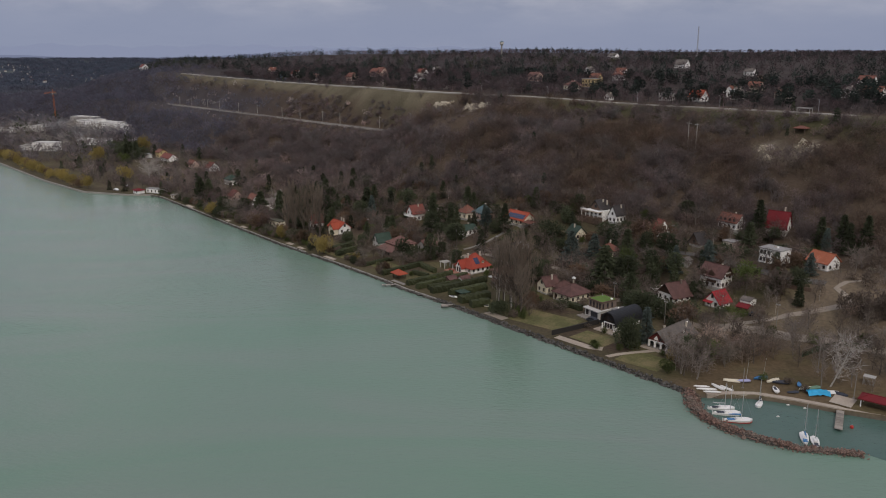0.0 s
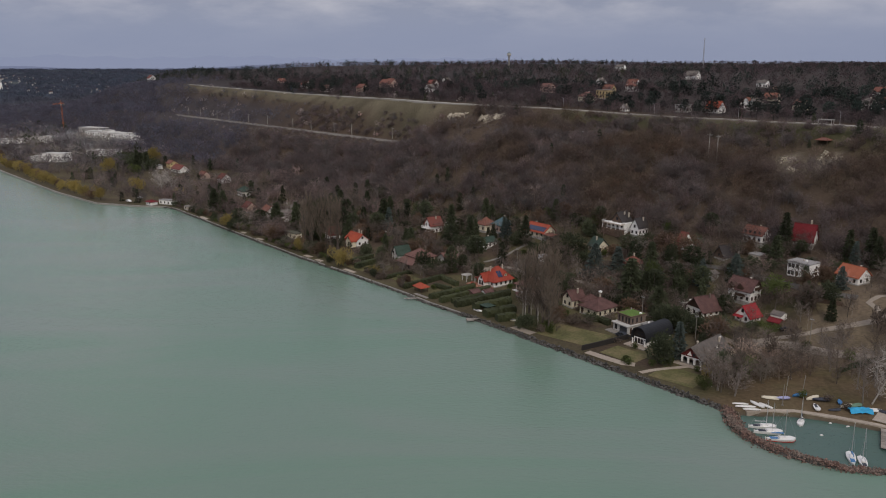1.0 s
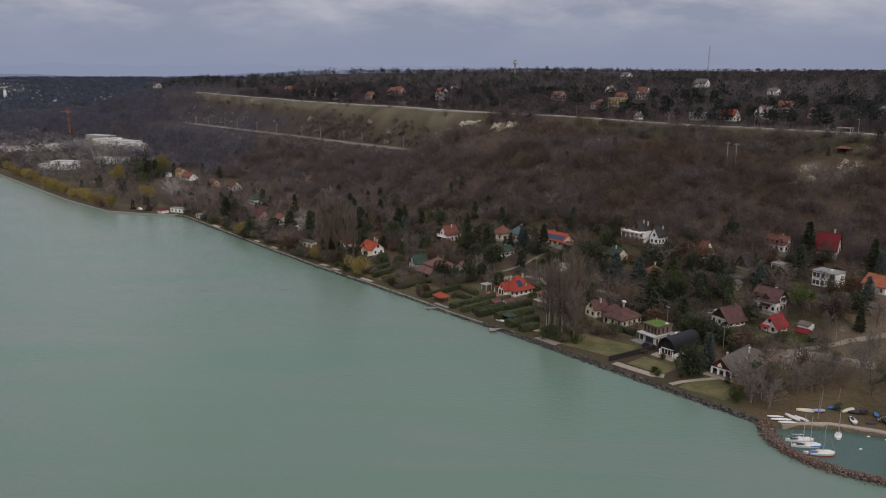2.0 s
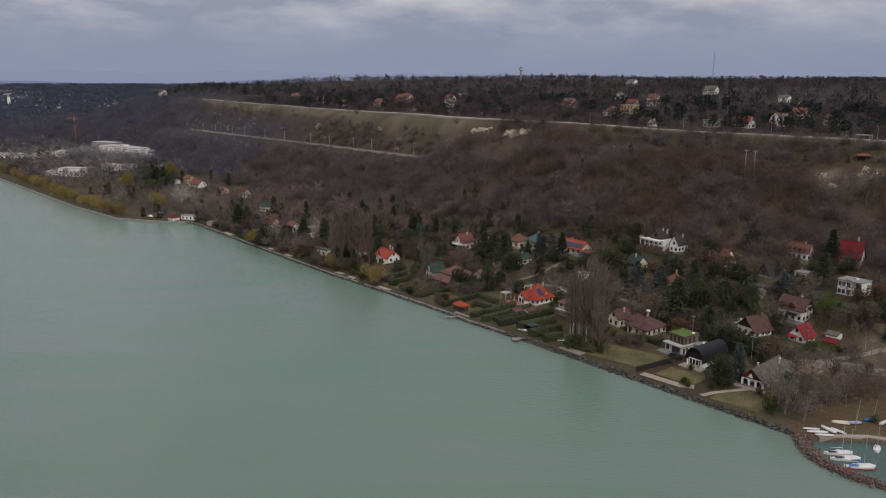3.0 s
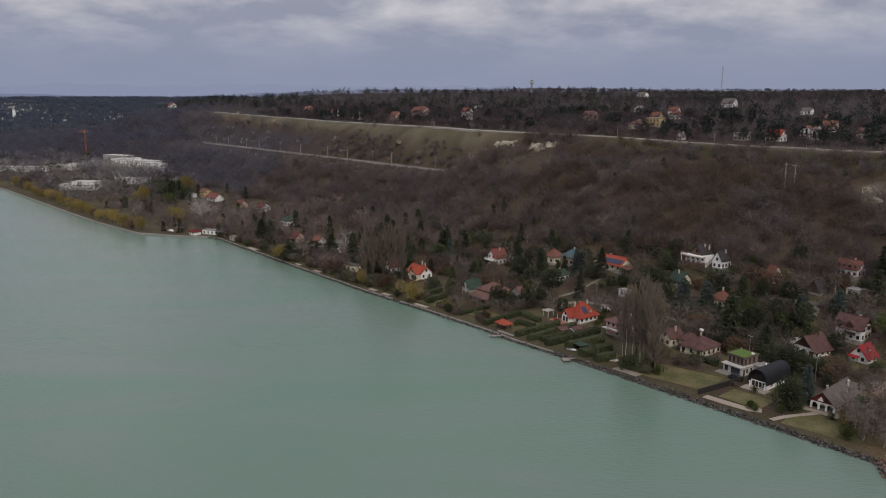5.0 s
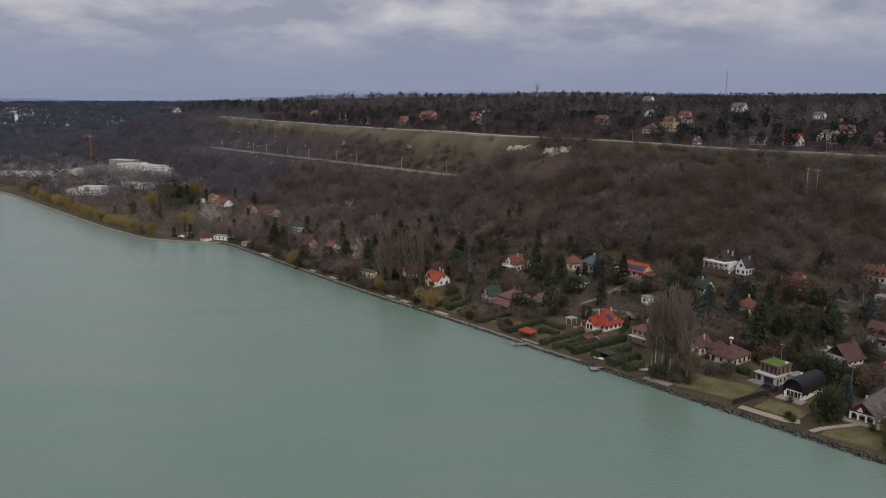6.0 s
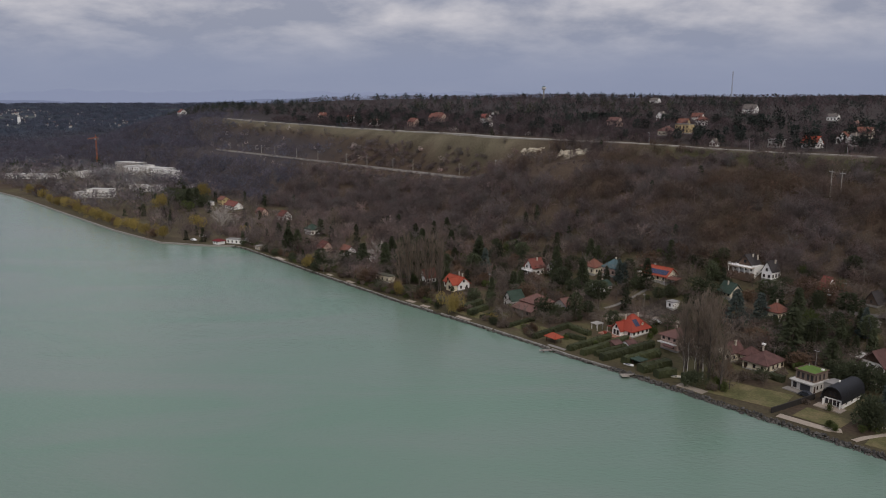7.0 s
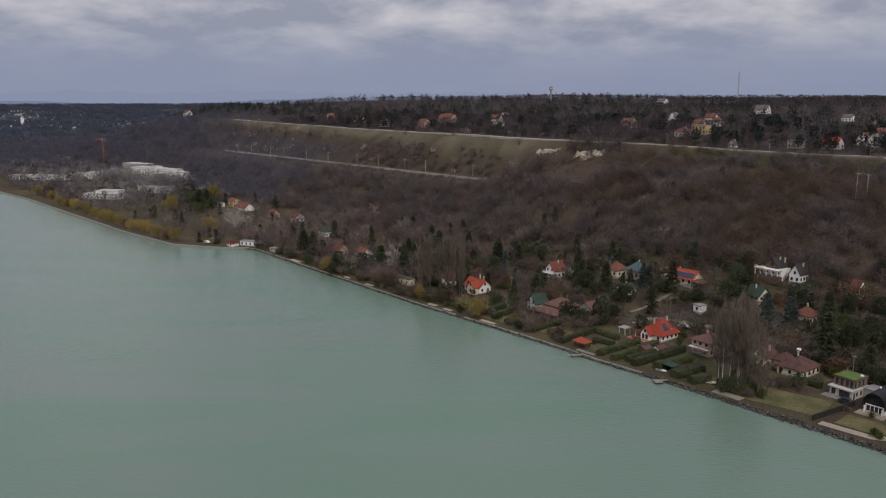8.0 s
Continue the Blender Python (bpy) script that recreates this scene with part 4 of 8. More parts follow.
# -- the row of villas at the shore --
def portico_villa():
    h = house("portico_villa", "white villa with a grey tiled roof and an arched portico", -71.2, 29.5, 2, 9.5, 12.5, 3.2, 4.2, "y", M_CREAM, T_GREY, 0.9,
              {"E": [3], "W": [2]}, True, [(2.0, 4.0, 5.5, 8.1), (-1.2, -4.5, 6.5, 8.3)], size=0.92)
    wing = part("side_wing", turned(gable_wall(6, 6, 2.8, 2.4), "x"), M_CREAM, h)
    wing.matrix_basis = pose(5.5, 2.8, 0)
    roof = part("wing_roof", gable_roof(6, 6, 2.8, 2.4, 0.7), T_GREY, h)
    roof.matrix_basis = pose(5.5, 2.8, 0)
    h.matrix_world = h.matrix_world @ Matrix.Diagonal((0.76, 1.06, 0.76, 1))
    # the porch: piers and round arches under a dark red gable
    porch = Shape()
    y0, y1, top = -9.05, -8.65, 3.0
    piers = [-4.2, -1.4, 1.4, 4.2]
    for x in piers:
        porch.box(x - 0.3, x + 0.3, y0 - 0.1, y1 + 0.1, -1.0, 2.0)
    for a, b in zip(piers, piers[1:]):
        a, b = a + 0.3, b - 0.3
        m, r = (a + b) / 2, (b - a) / 2
        for i in range(10):
            t0, t1 = math.pi * i / 10, math.pi * (i + 1) / 10
            p, q = (m - r * math.cos(t0), 1.7 + r * 0.8 * math.sin(t0)), (m - r * math.cos(t1), 1.7 + r * 0.8 * math.sin(t1))
            porch.solid([(p[0], y0, p[1]), (q[0], y0, q[1]), (q[0], y1, q[1]), (p[0], y1, p[1])], [(p[0], y0, top), (q[0], y0, top), (q[0], y1, top), (p[0], y1, top)])
    for x in piers:
        porch.box(x - 0.3, x + 0.3, y0, y1, 2.0, top)
    part("portico", porch, M_WHITE, h, "white arched portico")
    part("porch_floor", Shape().box(-4.8, 4.8, -9.35, -6.26, -1.0, 0.15), M_CONCRETE, h)
    gable = Shape().solid([(-4.9, y0 - 0.05, top), (4.9, y0 - 0.05, top), (0.0, y0 - 0.05, 7.0)], [(-4.9, -6.15, top), (4.9, -6.15, top), (0, -6.15, 7.0)])
    part("gable", gable, material("dark_red_boards", (0.15, 0.035, 0.03), 0.8, 6, 0.25, 0.3), h, "dark red boarded gable")
    r = Shape()
    r.slab([(-5.7, -9.95, 2.6), (0, -9.95, 7.4), (0, -6.05, 7.4), (-5.7, -6.05, 2.6)][::-1], 0.22)
    r.slab([(5.7, -9.95, 2.6), (0.003, -9.95, 7.4), (0.003, -6.05, 7.4), (5.7, -6.05, 2.6)], 0.22)
    part("porch_roof", r, T_GREY, h)
    part("gable_panel", Shape().solid([(-1.9, -9.27, 3.5), (0.3, -9.27, 3.5), (-0.6, -9.27, 5.2)], [(-1.9, -9.11, 3.5), (0.3, -9.11, 3.5), (-0.6, -9.11, 5.2)]), M_WHITE, h)
    window_at(h, 1.3, -9.17, 4.1, "S", 1.1, 1.2, True)
    door_on(h, 0.4, -6.31, "S", None, 1.6, 2.2)
    dormer_on(h, 3.4, 1.0, 4.4, 2.0, 1.4, 2.2, T_GREY, M_DARKFRAME, "E")
    # a dish on the roof
    part("satellite_dish", Shape().tube([(1.5, 5.0, 7.0), (1.3, 4.6, 7.2)], [0.55, 0.2], 10), M_WHITE, h)


def barrel_house():
    u, v, wx, wy = -52.6, 29.0, 9.4, 12.0
    h = thing("barrel_roofed_house", spot(u, v, -2) @ Matrix.Diagonal((0.53, 0.94, 0.74, 1)), "white house under a black barrel roof behind a paved terrace", "house")
    FOOTPRINTS.append((u, v, 7.5))
    part("wall", Shape().box(-wx / 2, wx / 2, -wy / 2, wy / 2, -1.5, 2.9), M_WHITE, h)
    prof = [(-5.6 * math.cos(t), 2.0 + 5.6 * math.sin(t) ** 0.8) for t in [math.pi * i / 16 for i in range(17)]]
    r, n_ = Shape(), len(prof)
    for y in (-wy / 2 - 1.3, wy / 2 + 1.0):
        r.v += [(x, y, z + 0.2) for x, z in prof] + [(x * 0.95, y, z * 0.965 + 0.05) for x, z in prof]
    for i in range(n_ - 1):
        r.f += [(i, i + 1, 2 * n_ + i + 1, 2 * n_ + i), (n_ + i + 1, n_ + i, 3 * n_ + i, 3 * n_ + i + 1), (i + 1, i, n_ + i, n_ + i + 1), (2 * n_ + i, 2 * n_ + i + 1, 3 * n_ + i + 1, 3 * n_ + i)]
    r.f += [(0, 2 * n_, 3 * n_, n_), (2 * n_ - 1, 4 * n_ - 1, 3 * n_ - 1, n_ - 1)]
    part("roof", r, T_BLACK, h, "black curved roof")
    ring = [(x * 0.95, z * 0.98) for x, z in prof if z > 2.8]
    ring = [(ring[0][0], 2.9)] + ring + [(ring[-1][0], 2.9)]
    for y in (-wy / 2, wy / 2 - 0.25):
        part("gable", Shape().solid([(x, y + 0.25, z) for x, z in ring][::-1], [(x, y, z) for x, z in ring][::-1]), M_BLACKBOARD, h, "black boarded arched gable")
    part("skylight", Shape().slab([(4.35, 1.2, 5.25), (4.35, 3.4, 5.25), (3.6, 3.4, 6.25), (3.6, 1.2, 6.25)], 0.12), M_GLASS, h)
    for x, z in ((4.4, 5.15), (3.55, 6.3)):
        part("skylight_bar", Shape().box(x - 0.06, x + 0.06, 1.1, 3.5, z, z + 0.15), M_FRAME, h)
    for x in (-3.2, -1.2, 0.8, 2.9):
        window_at(h, x, -wy / 2 - 0.02, 1.45, "S", 1.6, 2.0, True)
    for x in (-1.6, 0.6):
        window_at(h, x, -wy / 2 - 0.02, 4.6, "S", 1.5, 1.6, True)
    for y in (-3.5, 0, 3.5):
        window_at(h, wx / 2 + 0.02, y, 1.5, "E")
    for x in (-4.3, 4.3):
        part("porch_pier", Shape().box(x - 0.25, x + 0.25, -wy / 2 - 1.2, -wy / 2 - 0.8, -1.0, 2.5), M_WHITE, h)
    part("satellite_dish", Shape().tube([(-1.5, -1.0, 7.9), (-1.7, -1.4, 8.1)], [0.5, 0.2], 10), M_WHITE, h)
    part("terrace", Shape().box(-7, 7, -wy / 2 - 3.6, -wy / 2 - 0.01, -0.6, 0.12), M_GRAVEL, h, "paved terrace")


def modern_house():
    u, v = -42.0, 32.0
    h = thing("modern_flat_house", spot(u, v, -8) @ Matrix.Diagonal((0.72, 0.64, 0.86, 1)), "modern two-storey house with a grass roof and a garage", "house")
    FOOTPRINTS.append((u, v, 7.5))
    part("lower_storey", Shape().box(-4.6, 4.6, -6.2, 6.5, -1.2, 3.0), M_PALEGREY, h)
    part("terrace_slab", Shape().box(-5.0, 5.0, -7.4, 6.7, 3.0, 3.3), M_PALEGREY, h)
    part("upper_storey", Shape().box(-4.2, 4.0, -4.2, 6.0, 3.3, 6.2), M_BRICK, h, "upper storey clad in brown brick")
    r = Shape()
    r.box(-4.6, 4.4, -4.6, -4.2, 6.203, 6.6).box(-4.6, 4.4, 6.0, 6.4, 6.203, 6.6).box(-4.6, -4.2, -4.2, 6.0, 6.203, 6.6).box(4.0, 4.4, -4.2, 6.0, 6.203, 6.6)
    part("parapet", r, M_CLAD, h, "dark roof edge")
    part("grass_roof", Shape().box(-4.195, 3.995, -4.195, 5.995, 6.204, 6.45), M_SEDUM, h, "bright green planted roof")
    part("skylight", Shape().box(2.4, 3.4, 3.2, 4.2, 6.46, 6.9), M_WHITE, h)
    g = Shape().box(-0.7, 3.6, -6.26, -6.18, 0.1, 2.45)
    for i in range(4):
        g.box(-0.7, 3.6, -6.29, -6.25, 0.25 + i * 0.58, 0.72 + i * 0.58)
    part("garage_door", g, material("anthracite_panels", (0.05, 0.052, 0.06), 0.5, 4, 0.15, 0.1), h)
    window_at(h, -3.0, -6.22, 1.5, "S", 1.6, 1.9, True)
    for x in (-2.9, -0.9, 1.3, 3.0):
        window_at(h, x, -4.22, 4.75, "S", 1.1, 2.1, True)
    for y in (-3.0, 0.0, 3.0):
        window_at(h, 4.02, y, 4.75, "E", 1.1, 1.9, True)
        window_at(h, 4.62, y + 0.5, 1.6, "E", 1.0, 1.3, True)
    door_on(h, 4.62, -4.6, "E")
    part("flue", Shape().tube([(-3.2, 4.0, 6.4), (-3.2, 4.0, 7.5)], [0.16, 0.16], 8), M_METAL, h)
    part("side_wing", Shape().box(4.62, 11.5, 2.0, 9.5, -1.2, 3.1), M_GREYWALL, h)
    part("wing_roof", Shape().box(4.64, 11.8, 1.7, 9.8, 3.103, 3.4), M_FLATROOF, h)
    part("terrace", Shape().box(-6.0, 5.0, -10.5, -6.25, -0.5, 0.14), M_CONCRETE, h)


def solar_villa():
    h = house("red_tiled_house", "white house with a bright red tent-shaped tiled roof and solar panels", 24.5, 37.0, -4, 9.8, 11.5, 2.5, 5.4, "hip", M_WHITE, T_RED, 0.9,
              {"S": [3], "E": [4], "W": [3]}, True, [(-1.3, -3.0, 5.0, 8.4), (0.9, 2.6, 6.2, 8.9)], size=0.80)
    a, eave, rise = 5.8, 2.5, 5.4
    solar_on(h, -2.6, 0.2, 3.9, 6.2, 2, 3, lambda y, z: (a * (1 - (z - eave) / rise) + 0.10, y, z + 0.10))
    dormer_on(h, 4.1, 2.0, 3.9, 1.9, 1.5, 2.4, T_RED, M_YELLOW, "E")
    # the cross gable towards the lake
    g = part("cross_gable", turned(gable_wall(3.6, 4.6, 2.7, 2.7), "y"), M_WHITE, h)
    g.matrix_basis = pose(-1.9, -6.4, 0)
    r = part("cross_roof", turned(gable_roof(4.4, 4.6, 2.7, 2.7, 0.6), "y"), T_RED, h)
    r.matrix_basis = pose(-1.9, -6.0, 0)
    window_at(h, -2.8, -8.22, 1.4, "S", 1.2, 1.9, True)
    window_at(h, -1.0, -8.22, 1.4, "S", 1.2, 1.9, True)
    window_at(h, -1.9, -8.22, 3.7, "S", 1.0, 1.1, True)
    # the open veranda beside it, over a paved terrace
    part("veranda_roof", Shape().slab([(-8.4, -7.4, 2.4), (-4.3, -7.4, 2.9), (-4.3, 0.6, 2.9), (-8.4, 0.6, 2.4)], 0.2), T_RED, h)
    for y in (-7.1, -3.4, 0.3):
        part("veranda_post", Shape().box(-8.2, -7.95, y - 0.12, y + 0.12, -1.0, 2.35), M_WHITE, h)
    part("terrace", Shape().box(-9.5, 4.5, -11.5, -5.8, -0.8, 0.14), material("terrace_brick", (0.33, 0.17, 0.12), 0.9, 4, 0.2, 0.2), h, "reddish paved terrace")
    for x, y in ((-7.4, -9.4), (-4.6, -9.8), (-6.0, -10.4)):
        part("planter", Shape().box(x - 0.7, x + 0.7, y - 0.3, y + 0.3, 0.14, 0.75), T_RED, h, "red planter box")


def brown_bungalow():
    h = house("brown_hip_bungalow", "cream bungalow with a brown-red hipped roof and a white chimney", -24.5, 38, -4, 10.5, 12.5, 3.0, 3.1, "hip", M_CREAM, T_BROWN, 0.8,
              {"S": [3], "E": [4], "W": [2]}, True, [(-2.2, 3.0, 4.2, 7.2)], (-3.9, -6.27, "S"), size=0.78)
    part("chimney_cap", Shape().box(-2.8, -1.4, 2.5, 3.6, 7.2, 7.8), M_WHITE, h)
    wing = part("wing", Shape().box(-9.5, -5.27, -1.5, 5.5, -1.5, 3.0), M_CREAM, h)
    roof = part("wing_roof", hip_roof(6.0, 7.0, 3.0, 2.6, 0.7), T_BROWN, h)
    roof.matrix_basis = pose(-7.0, 2.0, 0.1)


def pink_house():
    h = house("pink_tiled_house", "two-storey pinkish house with faded tiles and a balcony", 4.5, 35, -6, 8.2, 10.0, 5.2, 2.3, "hip", M_PINKWALL, T_PINK, 0.9,
              {"S": [2, 3], "E": [3, 3], "W": [2, 2]}, True, [(-1.5, 1.0, 6.4, 8.6), (2.0, 2.8, 6.0, 8.4)])
    balcony_on(h, -4.6, 4.1, -6.8, -5.02, 2.75)
    part("lean_to_roof", Shape().slab([(-1.0, -8.2, 2.3), (4.3, -8.2, 2.3), (4.3, -6.85, 2.7), (-1.0, -6.85, 2.7)], 0.18), T_PINK, h)


def cubic_house():
    u, v = -62.5, 104.5
    h = thing("white_cubic_house", spot(u, v, -4) @ Matrix.Diagonal((0.82, 0.82, 0.84, 1)), "white flat-roofed cubic house with a loggia", "house")
    FOOTPRINTS.append((u, v, 7))
    part("wall", Shape().box(-5.2, 1.0, -3.6, 4.0, -1.6, 6.2), M_WHITE, h)
    part("corner_block", Shape().box(1.01, 5.2, -2.2, 4.0, -1.6, 6.2), M_WHITE, h)
    part("end_wall", Shape().box(4.8, 5.2, -4.2, -2.22, -1.6, 6.2), M_WHITE, h)
    part("roof", Shape().box(-5.5, 5.5, -4.3, 4.3, 6.203, 6.5), M_FLATROOF, h)
    balcony_on(h, 1.01, 4.79, -4.1, -2.21, 3.1)
    for x in (-4.2, -2.6, -0.6):
        for z in (1.5, 4.6):
            window_at(h, x, -3.62, z, "S", 1.2, 1.7, True)
    for z in (1.4, 4.5):
        window_at(h, 2.9, -2.22, z, "S", 2.2, 1.9, True)
        window_at(h, 5.22, 1.0, z, "E", 0.8, 1.4, True)
    chimney_on(h, -0.5, 1.0, 6.5, 7.4)
    part("roof_tank", Shape().tube([(1.0, 0.5, 6.5), (1.0, 0.5, 7.1)], [0.5, 0.35], 10), M_WHITE, h)


def chalet():
    h = house("white_chalet", "white three-storey chalet with brown dormers and balconies", -54, 80.5, -4, 10.2, 7.6, 4.9, 3.4, "x", M_WHITE, T_BROWN, 0.9,
              {"S": [4, 3], "E": [3, 2], "W": [2]}, True, [(2.0, 0.6, 7.0, 9.2)], (-1.5, -3.82, "S"))
    for x in (-3.4, 0.6):
        dormer_on(h, x, -4.1, 4.5, 2.5, 2.4, 3.6, T_BROWN, M_DARKFRAME)
    balcony_on(h, 5.12, 6.4, -2.8, 2.8, 5.0)
    part("brown_gable", Shape().solid([(5.11, -2.2, 6.1), (5.11, 2.2, 6.1), (5.11, 0, 8.1)], [(5.25, -2.2, 6.1), (5.25, 2.2, 6.1), (5.25, 0, 8.1)]), M_DARKFRAME, h)
    balcony_on(h, -4.7, -2.2, -5.0, -3.82, 4.5)
    balcony_on(h, -1.0, 3.4, -5.0, -3.82, 2.3)
    for x0, x1, z in ((-4.75, -2.15, 4.5), (-1.05, 3.45, 2.3)):
        part("balcony_boards", Shape().box(x0, x1, -5.09, -5.02, z - 0.1, z + 0.95), M_DARKFRAME, h, "dark brown balcony boards")
    part("balcony_boards", Shape().box(6.43, 6.5, -2.85, 2.85, 4.9, 5.95), M_DARKFRAME, h, "dark brown balcony boards")
    for x in (-3.4, 0.6):
        part("brown_gable", Shape().solid([(x - 1.5, -4.50, 4.8), (x + 1.5, -4.50, 4.8), (x, -4.50, 7.0)], [(x - 1.5, -4.38, 4.8), (x + 1.5, -4.38, 4.8), (x, -4.38, 7.0)]), M_DARKFRAME, h)


def brown_gable_house():
    h = house("white_gabled_house", "white house with a steep brown-red roof sloping to the garden", -49.5, 62, -14, 9.0, 9, 2.8, 4.0, "y", M_WHITE, T_BROWN, 0.9,
              {"S": [3], "E": [3]}, True, [(0.8, 2.5, 6.0, 8.2, M_BRICK)], (3.4, -4.52, "S"))
    part("garage_wing", Shape().box(-9.6, -4.52, -3.6, 3.0, -1.5, 2.7), M_WHITE, h)
    part("wing_roof", Shape().box(-9.9, -4.53, -4.0, 3.3, 2.703, 2.95), M_PALEGREY, h)
    for x in (-8.4, -6.2):
        window_at(h, x, -3.62, 1.4, "S", 1.6, 1.7, True)
    part("brown_gable", Shape().solid([(-3.9, -4.62, 3.2), (3.9, -4.62, 3.2), (0, -4.62, 6.6)], [(-3.9, -4.51, 3.2), (3.9, -4.51, 3.2), (0, -4.51, 6.6)]), M_DARKFRAME, h, "brown boarded gable")


def red_cottage():
    h = house("red_roofed_cottage", "small white cottage with a bright red roof", -63.0, 67, -6, 6.6, 7.0, 2.5, 3.4, "y", M_WHITE, T_SCARLET, 0.7, {"S": [2, 1], "E": [2]}, True)
    dormer_on(h, 2.0, 0.2, 3.5, 1.8, 1.4, 1.6, T_SCARLET, M_WHITE, "E")
    part("porch_roof", Shape().slab([(-3.4, -5.0, 2.0), (0.6, -5.0, 2.0), (0.6, -3.12, 2.6), (-3.4, -3.12, 2.6)], 0.16), T_SCARLET, h)
    for x in (-3.2, 0.4):
        part("porch_post", Shape().box(x - 0.1, x + 0.1, -4.9, -4.7, -0.6, 1.95), M_DARKFRAME, h)


def hill_villa():
    u, v = 20.0, 107
    h = thing("terraced_villa", spot(u, v, -4, 1.0) @ Matrix.Diagonal((0.80, 0.80, 0.78, 1)), "white villa with a columned terrace and a dark hip roof", "house")
    FOOTPRINTS.append((u, v, 8))
    part("wall", Shape().box(-6, 6, -3.5, 5, -3.0, 3.2), M_WHITE, h)
    part("terrace_slab", Shape().box(-6.8, 6.4, -7.0, -3.52, 2.6, 3.3), M_BEIGE, h)
    for x in (-6.2, -3.2, -0.2, 2.8, 5.8):
        part("column", Shape().tube([(x, -6.6, -2.8), (x, -6.6, 2.6)], [0.24, 0.2], 8), M_WHITE, h)
    part("terrace_base", Shape().box(-6.8, 6.4, -7.0, -3.52, -4.0, -0.2), M_CLAD, h)
    facade(h, 12, 7.0, 3.2, {"S": [4]}, True)
    upper = part("upper_wall", turned(gable_wall(7.3, 7.0, 4.6, 4.2, -3.2), "y"), M_CLAD, h, "brown boarded gable wall")
    upper.matrix_basis = pose(0.5, 0.85, 0)
    roof = part("roof", turned(gable_roof(7.3, 7.0, 4.6, 4.2, 0.8), "y"), T_DARK, h)
    roof.matrix_basis = pose(0.5, 0.85, 0)
    window_at(h, 0.5, -2.84, 5.3, "S", 1.6, 1.7, True)
    balcony_on(h, -6.7, 6.3, -6.9, -3.6, 3.32, 0.9, M_WHITE, M_WHITE)
    chimney_on(h, 2.6, 0.5, 7.5, 9.6)
    chimney_on(h, 4.6, 1.6, 6.2, 9.3)
    house("steep_white_gable", "narrow white house with a steep dark gable roof", 10.0, 107.5, -4, 5.2, 7.5, 3.9, 3.9, "y", M_WHITE, T_DARK, 0.4, {"S": [2, 1], "E": [3]}, True, [(0.9, 1.5, 6.5, 8.6)])


def solar_terrace_house():
    h = house("orange_solar_house", "low cream house with an orange roof covered in solar panels", 45.5, 84, -2, 13.5, 8.5, 3.0, 2.9, "x", M_CREAM, T_VIVID, 0.8, {"S": [4], "E": [2]}, True, [(-3.5, 0.5, 5.0, 7.0)])
    s = 2.9 / 4.25
    solar_on(h, -5.6, 6.6, 3.0, 4.7, 9, 2, lambda x, z: (x, -4.25 + (z - 3.0) / s - 0.12, z + 0.26))
    part("pergola_roof", Shape().slab([(6.6, -5.5, 2.2), (13.0, -5.5, 2.2), (13.0, -0.5, 2.6), (6.6, -0.5, 2.6)], 0.15), T_RUST, h)
    for x in (7.0, 10.0, 12.7):
        part("pergola_post", Shape().box(x - 0.1, x + 0.1, -5.3, -5.1, -2.0, 2.1), M_DARKFRAME, h)
    balcony_on(h, -11.0, -6.27, -4.4, 1.0, 2.6)
    part("terrace_block", Shape().box(-11.0, -6.27, -4.4, 1.0, -1.6, 2.38), M_PINKWALL, h)
    part("terrace_block_roof", Shape().slab([(-11.4, -2.0, 5.0), (-6.0, -2.0, 5.2), (-6.0, 3.8, 5.2), (-11.4, 3.8, 5.0)], 0.2), T_RUST, h)
    for x in (-10.8, -8.0):
        part("terrace_post", Shape().box(x - 0.1, x + 0.1, -1.7, -1.5, 2.6, 4.85), M_DARKFRAME, h)


def green_and_brick():
    house("green_gabled_house", "white house with a steep green sheet roof and balcony", 79, 32, -6, 5.8, 8.0, 3.8, 3.4, "y", M_PALEGREY, T_GREEN, 0.5, {"S": [2, 2], "E": [2]}, True)
    h = house("brick_red_complex", "large brick-red house with stepped hipped roofs", 68, 34, -4, 11, 10, 4.4, 3.2, "hip", M_PINKWALL, T_PINK, 0.8, {"S": [3, 3], "E": [3, 3]}, True, [(-1.2, 0.5, 6.5, 9.0, M_BRICK), (1.6, 1.8, 6.5, 8.9, M_BRICK)])
    part("garden_wing", Shape().box(-5.8, 7.2, -10.5, -5.02, -1.2, 2.4), M_BRICK, h)
    part("garden_wing_roof", Shape().slab([(-6.4, -11.2, 2.3), (7.8, -11.2, 2.3), (7.8, -5.03, 3.9), (-6.4, -5.03, 3.9)], 0.2), T_PINK, h)
    for x in (-4.5, -1.5, 1.5, 4.5):
        window_at(h, x, -10.52, 1.2, "S", 1.5, 1.6, True)


def orange_long_house():
    h = house("orange_roofed_house", "cream house with a bright orange roof and curved cross gable", 118, 35, -4, 12.4, 7.5, 3.2, 2.8, "x", M_WHITE, T_VIVID, 0.7, {"S": [4, 2], "E": [2, 1]}, True, [(4.2, 0.6, 6.0, 8.2), (0.6, 1.2, 6.0, 8.4)])
    g = part("cross_gable", turned(gable_wall(5.5, 5.6, 3.3, 2.5), "y"), M_CREAM, h)
    g.matrix_basis = pose(2.6, -4.0, 0)
    r = part("cross_roof", turned(gable_roof(5.5, 5.6, 3.3, 2.5, 0.5), "y"), T_VIVID, h)
    r.matrix_basis = pose(2.6, -4.0, 0)
    window_at(h, 2.6, -6.78, 1.6, "S", 1.4, 1.5, True)
    window_at(h, 2.6, -6.78, 4.4, "S", 1.0, 1.1, True)


portico_villa()
barrel_house()
modern_house()
solar_villa()
brown_bungalow()
pink_house()
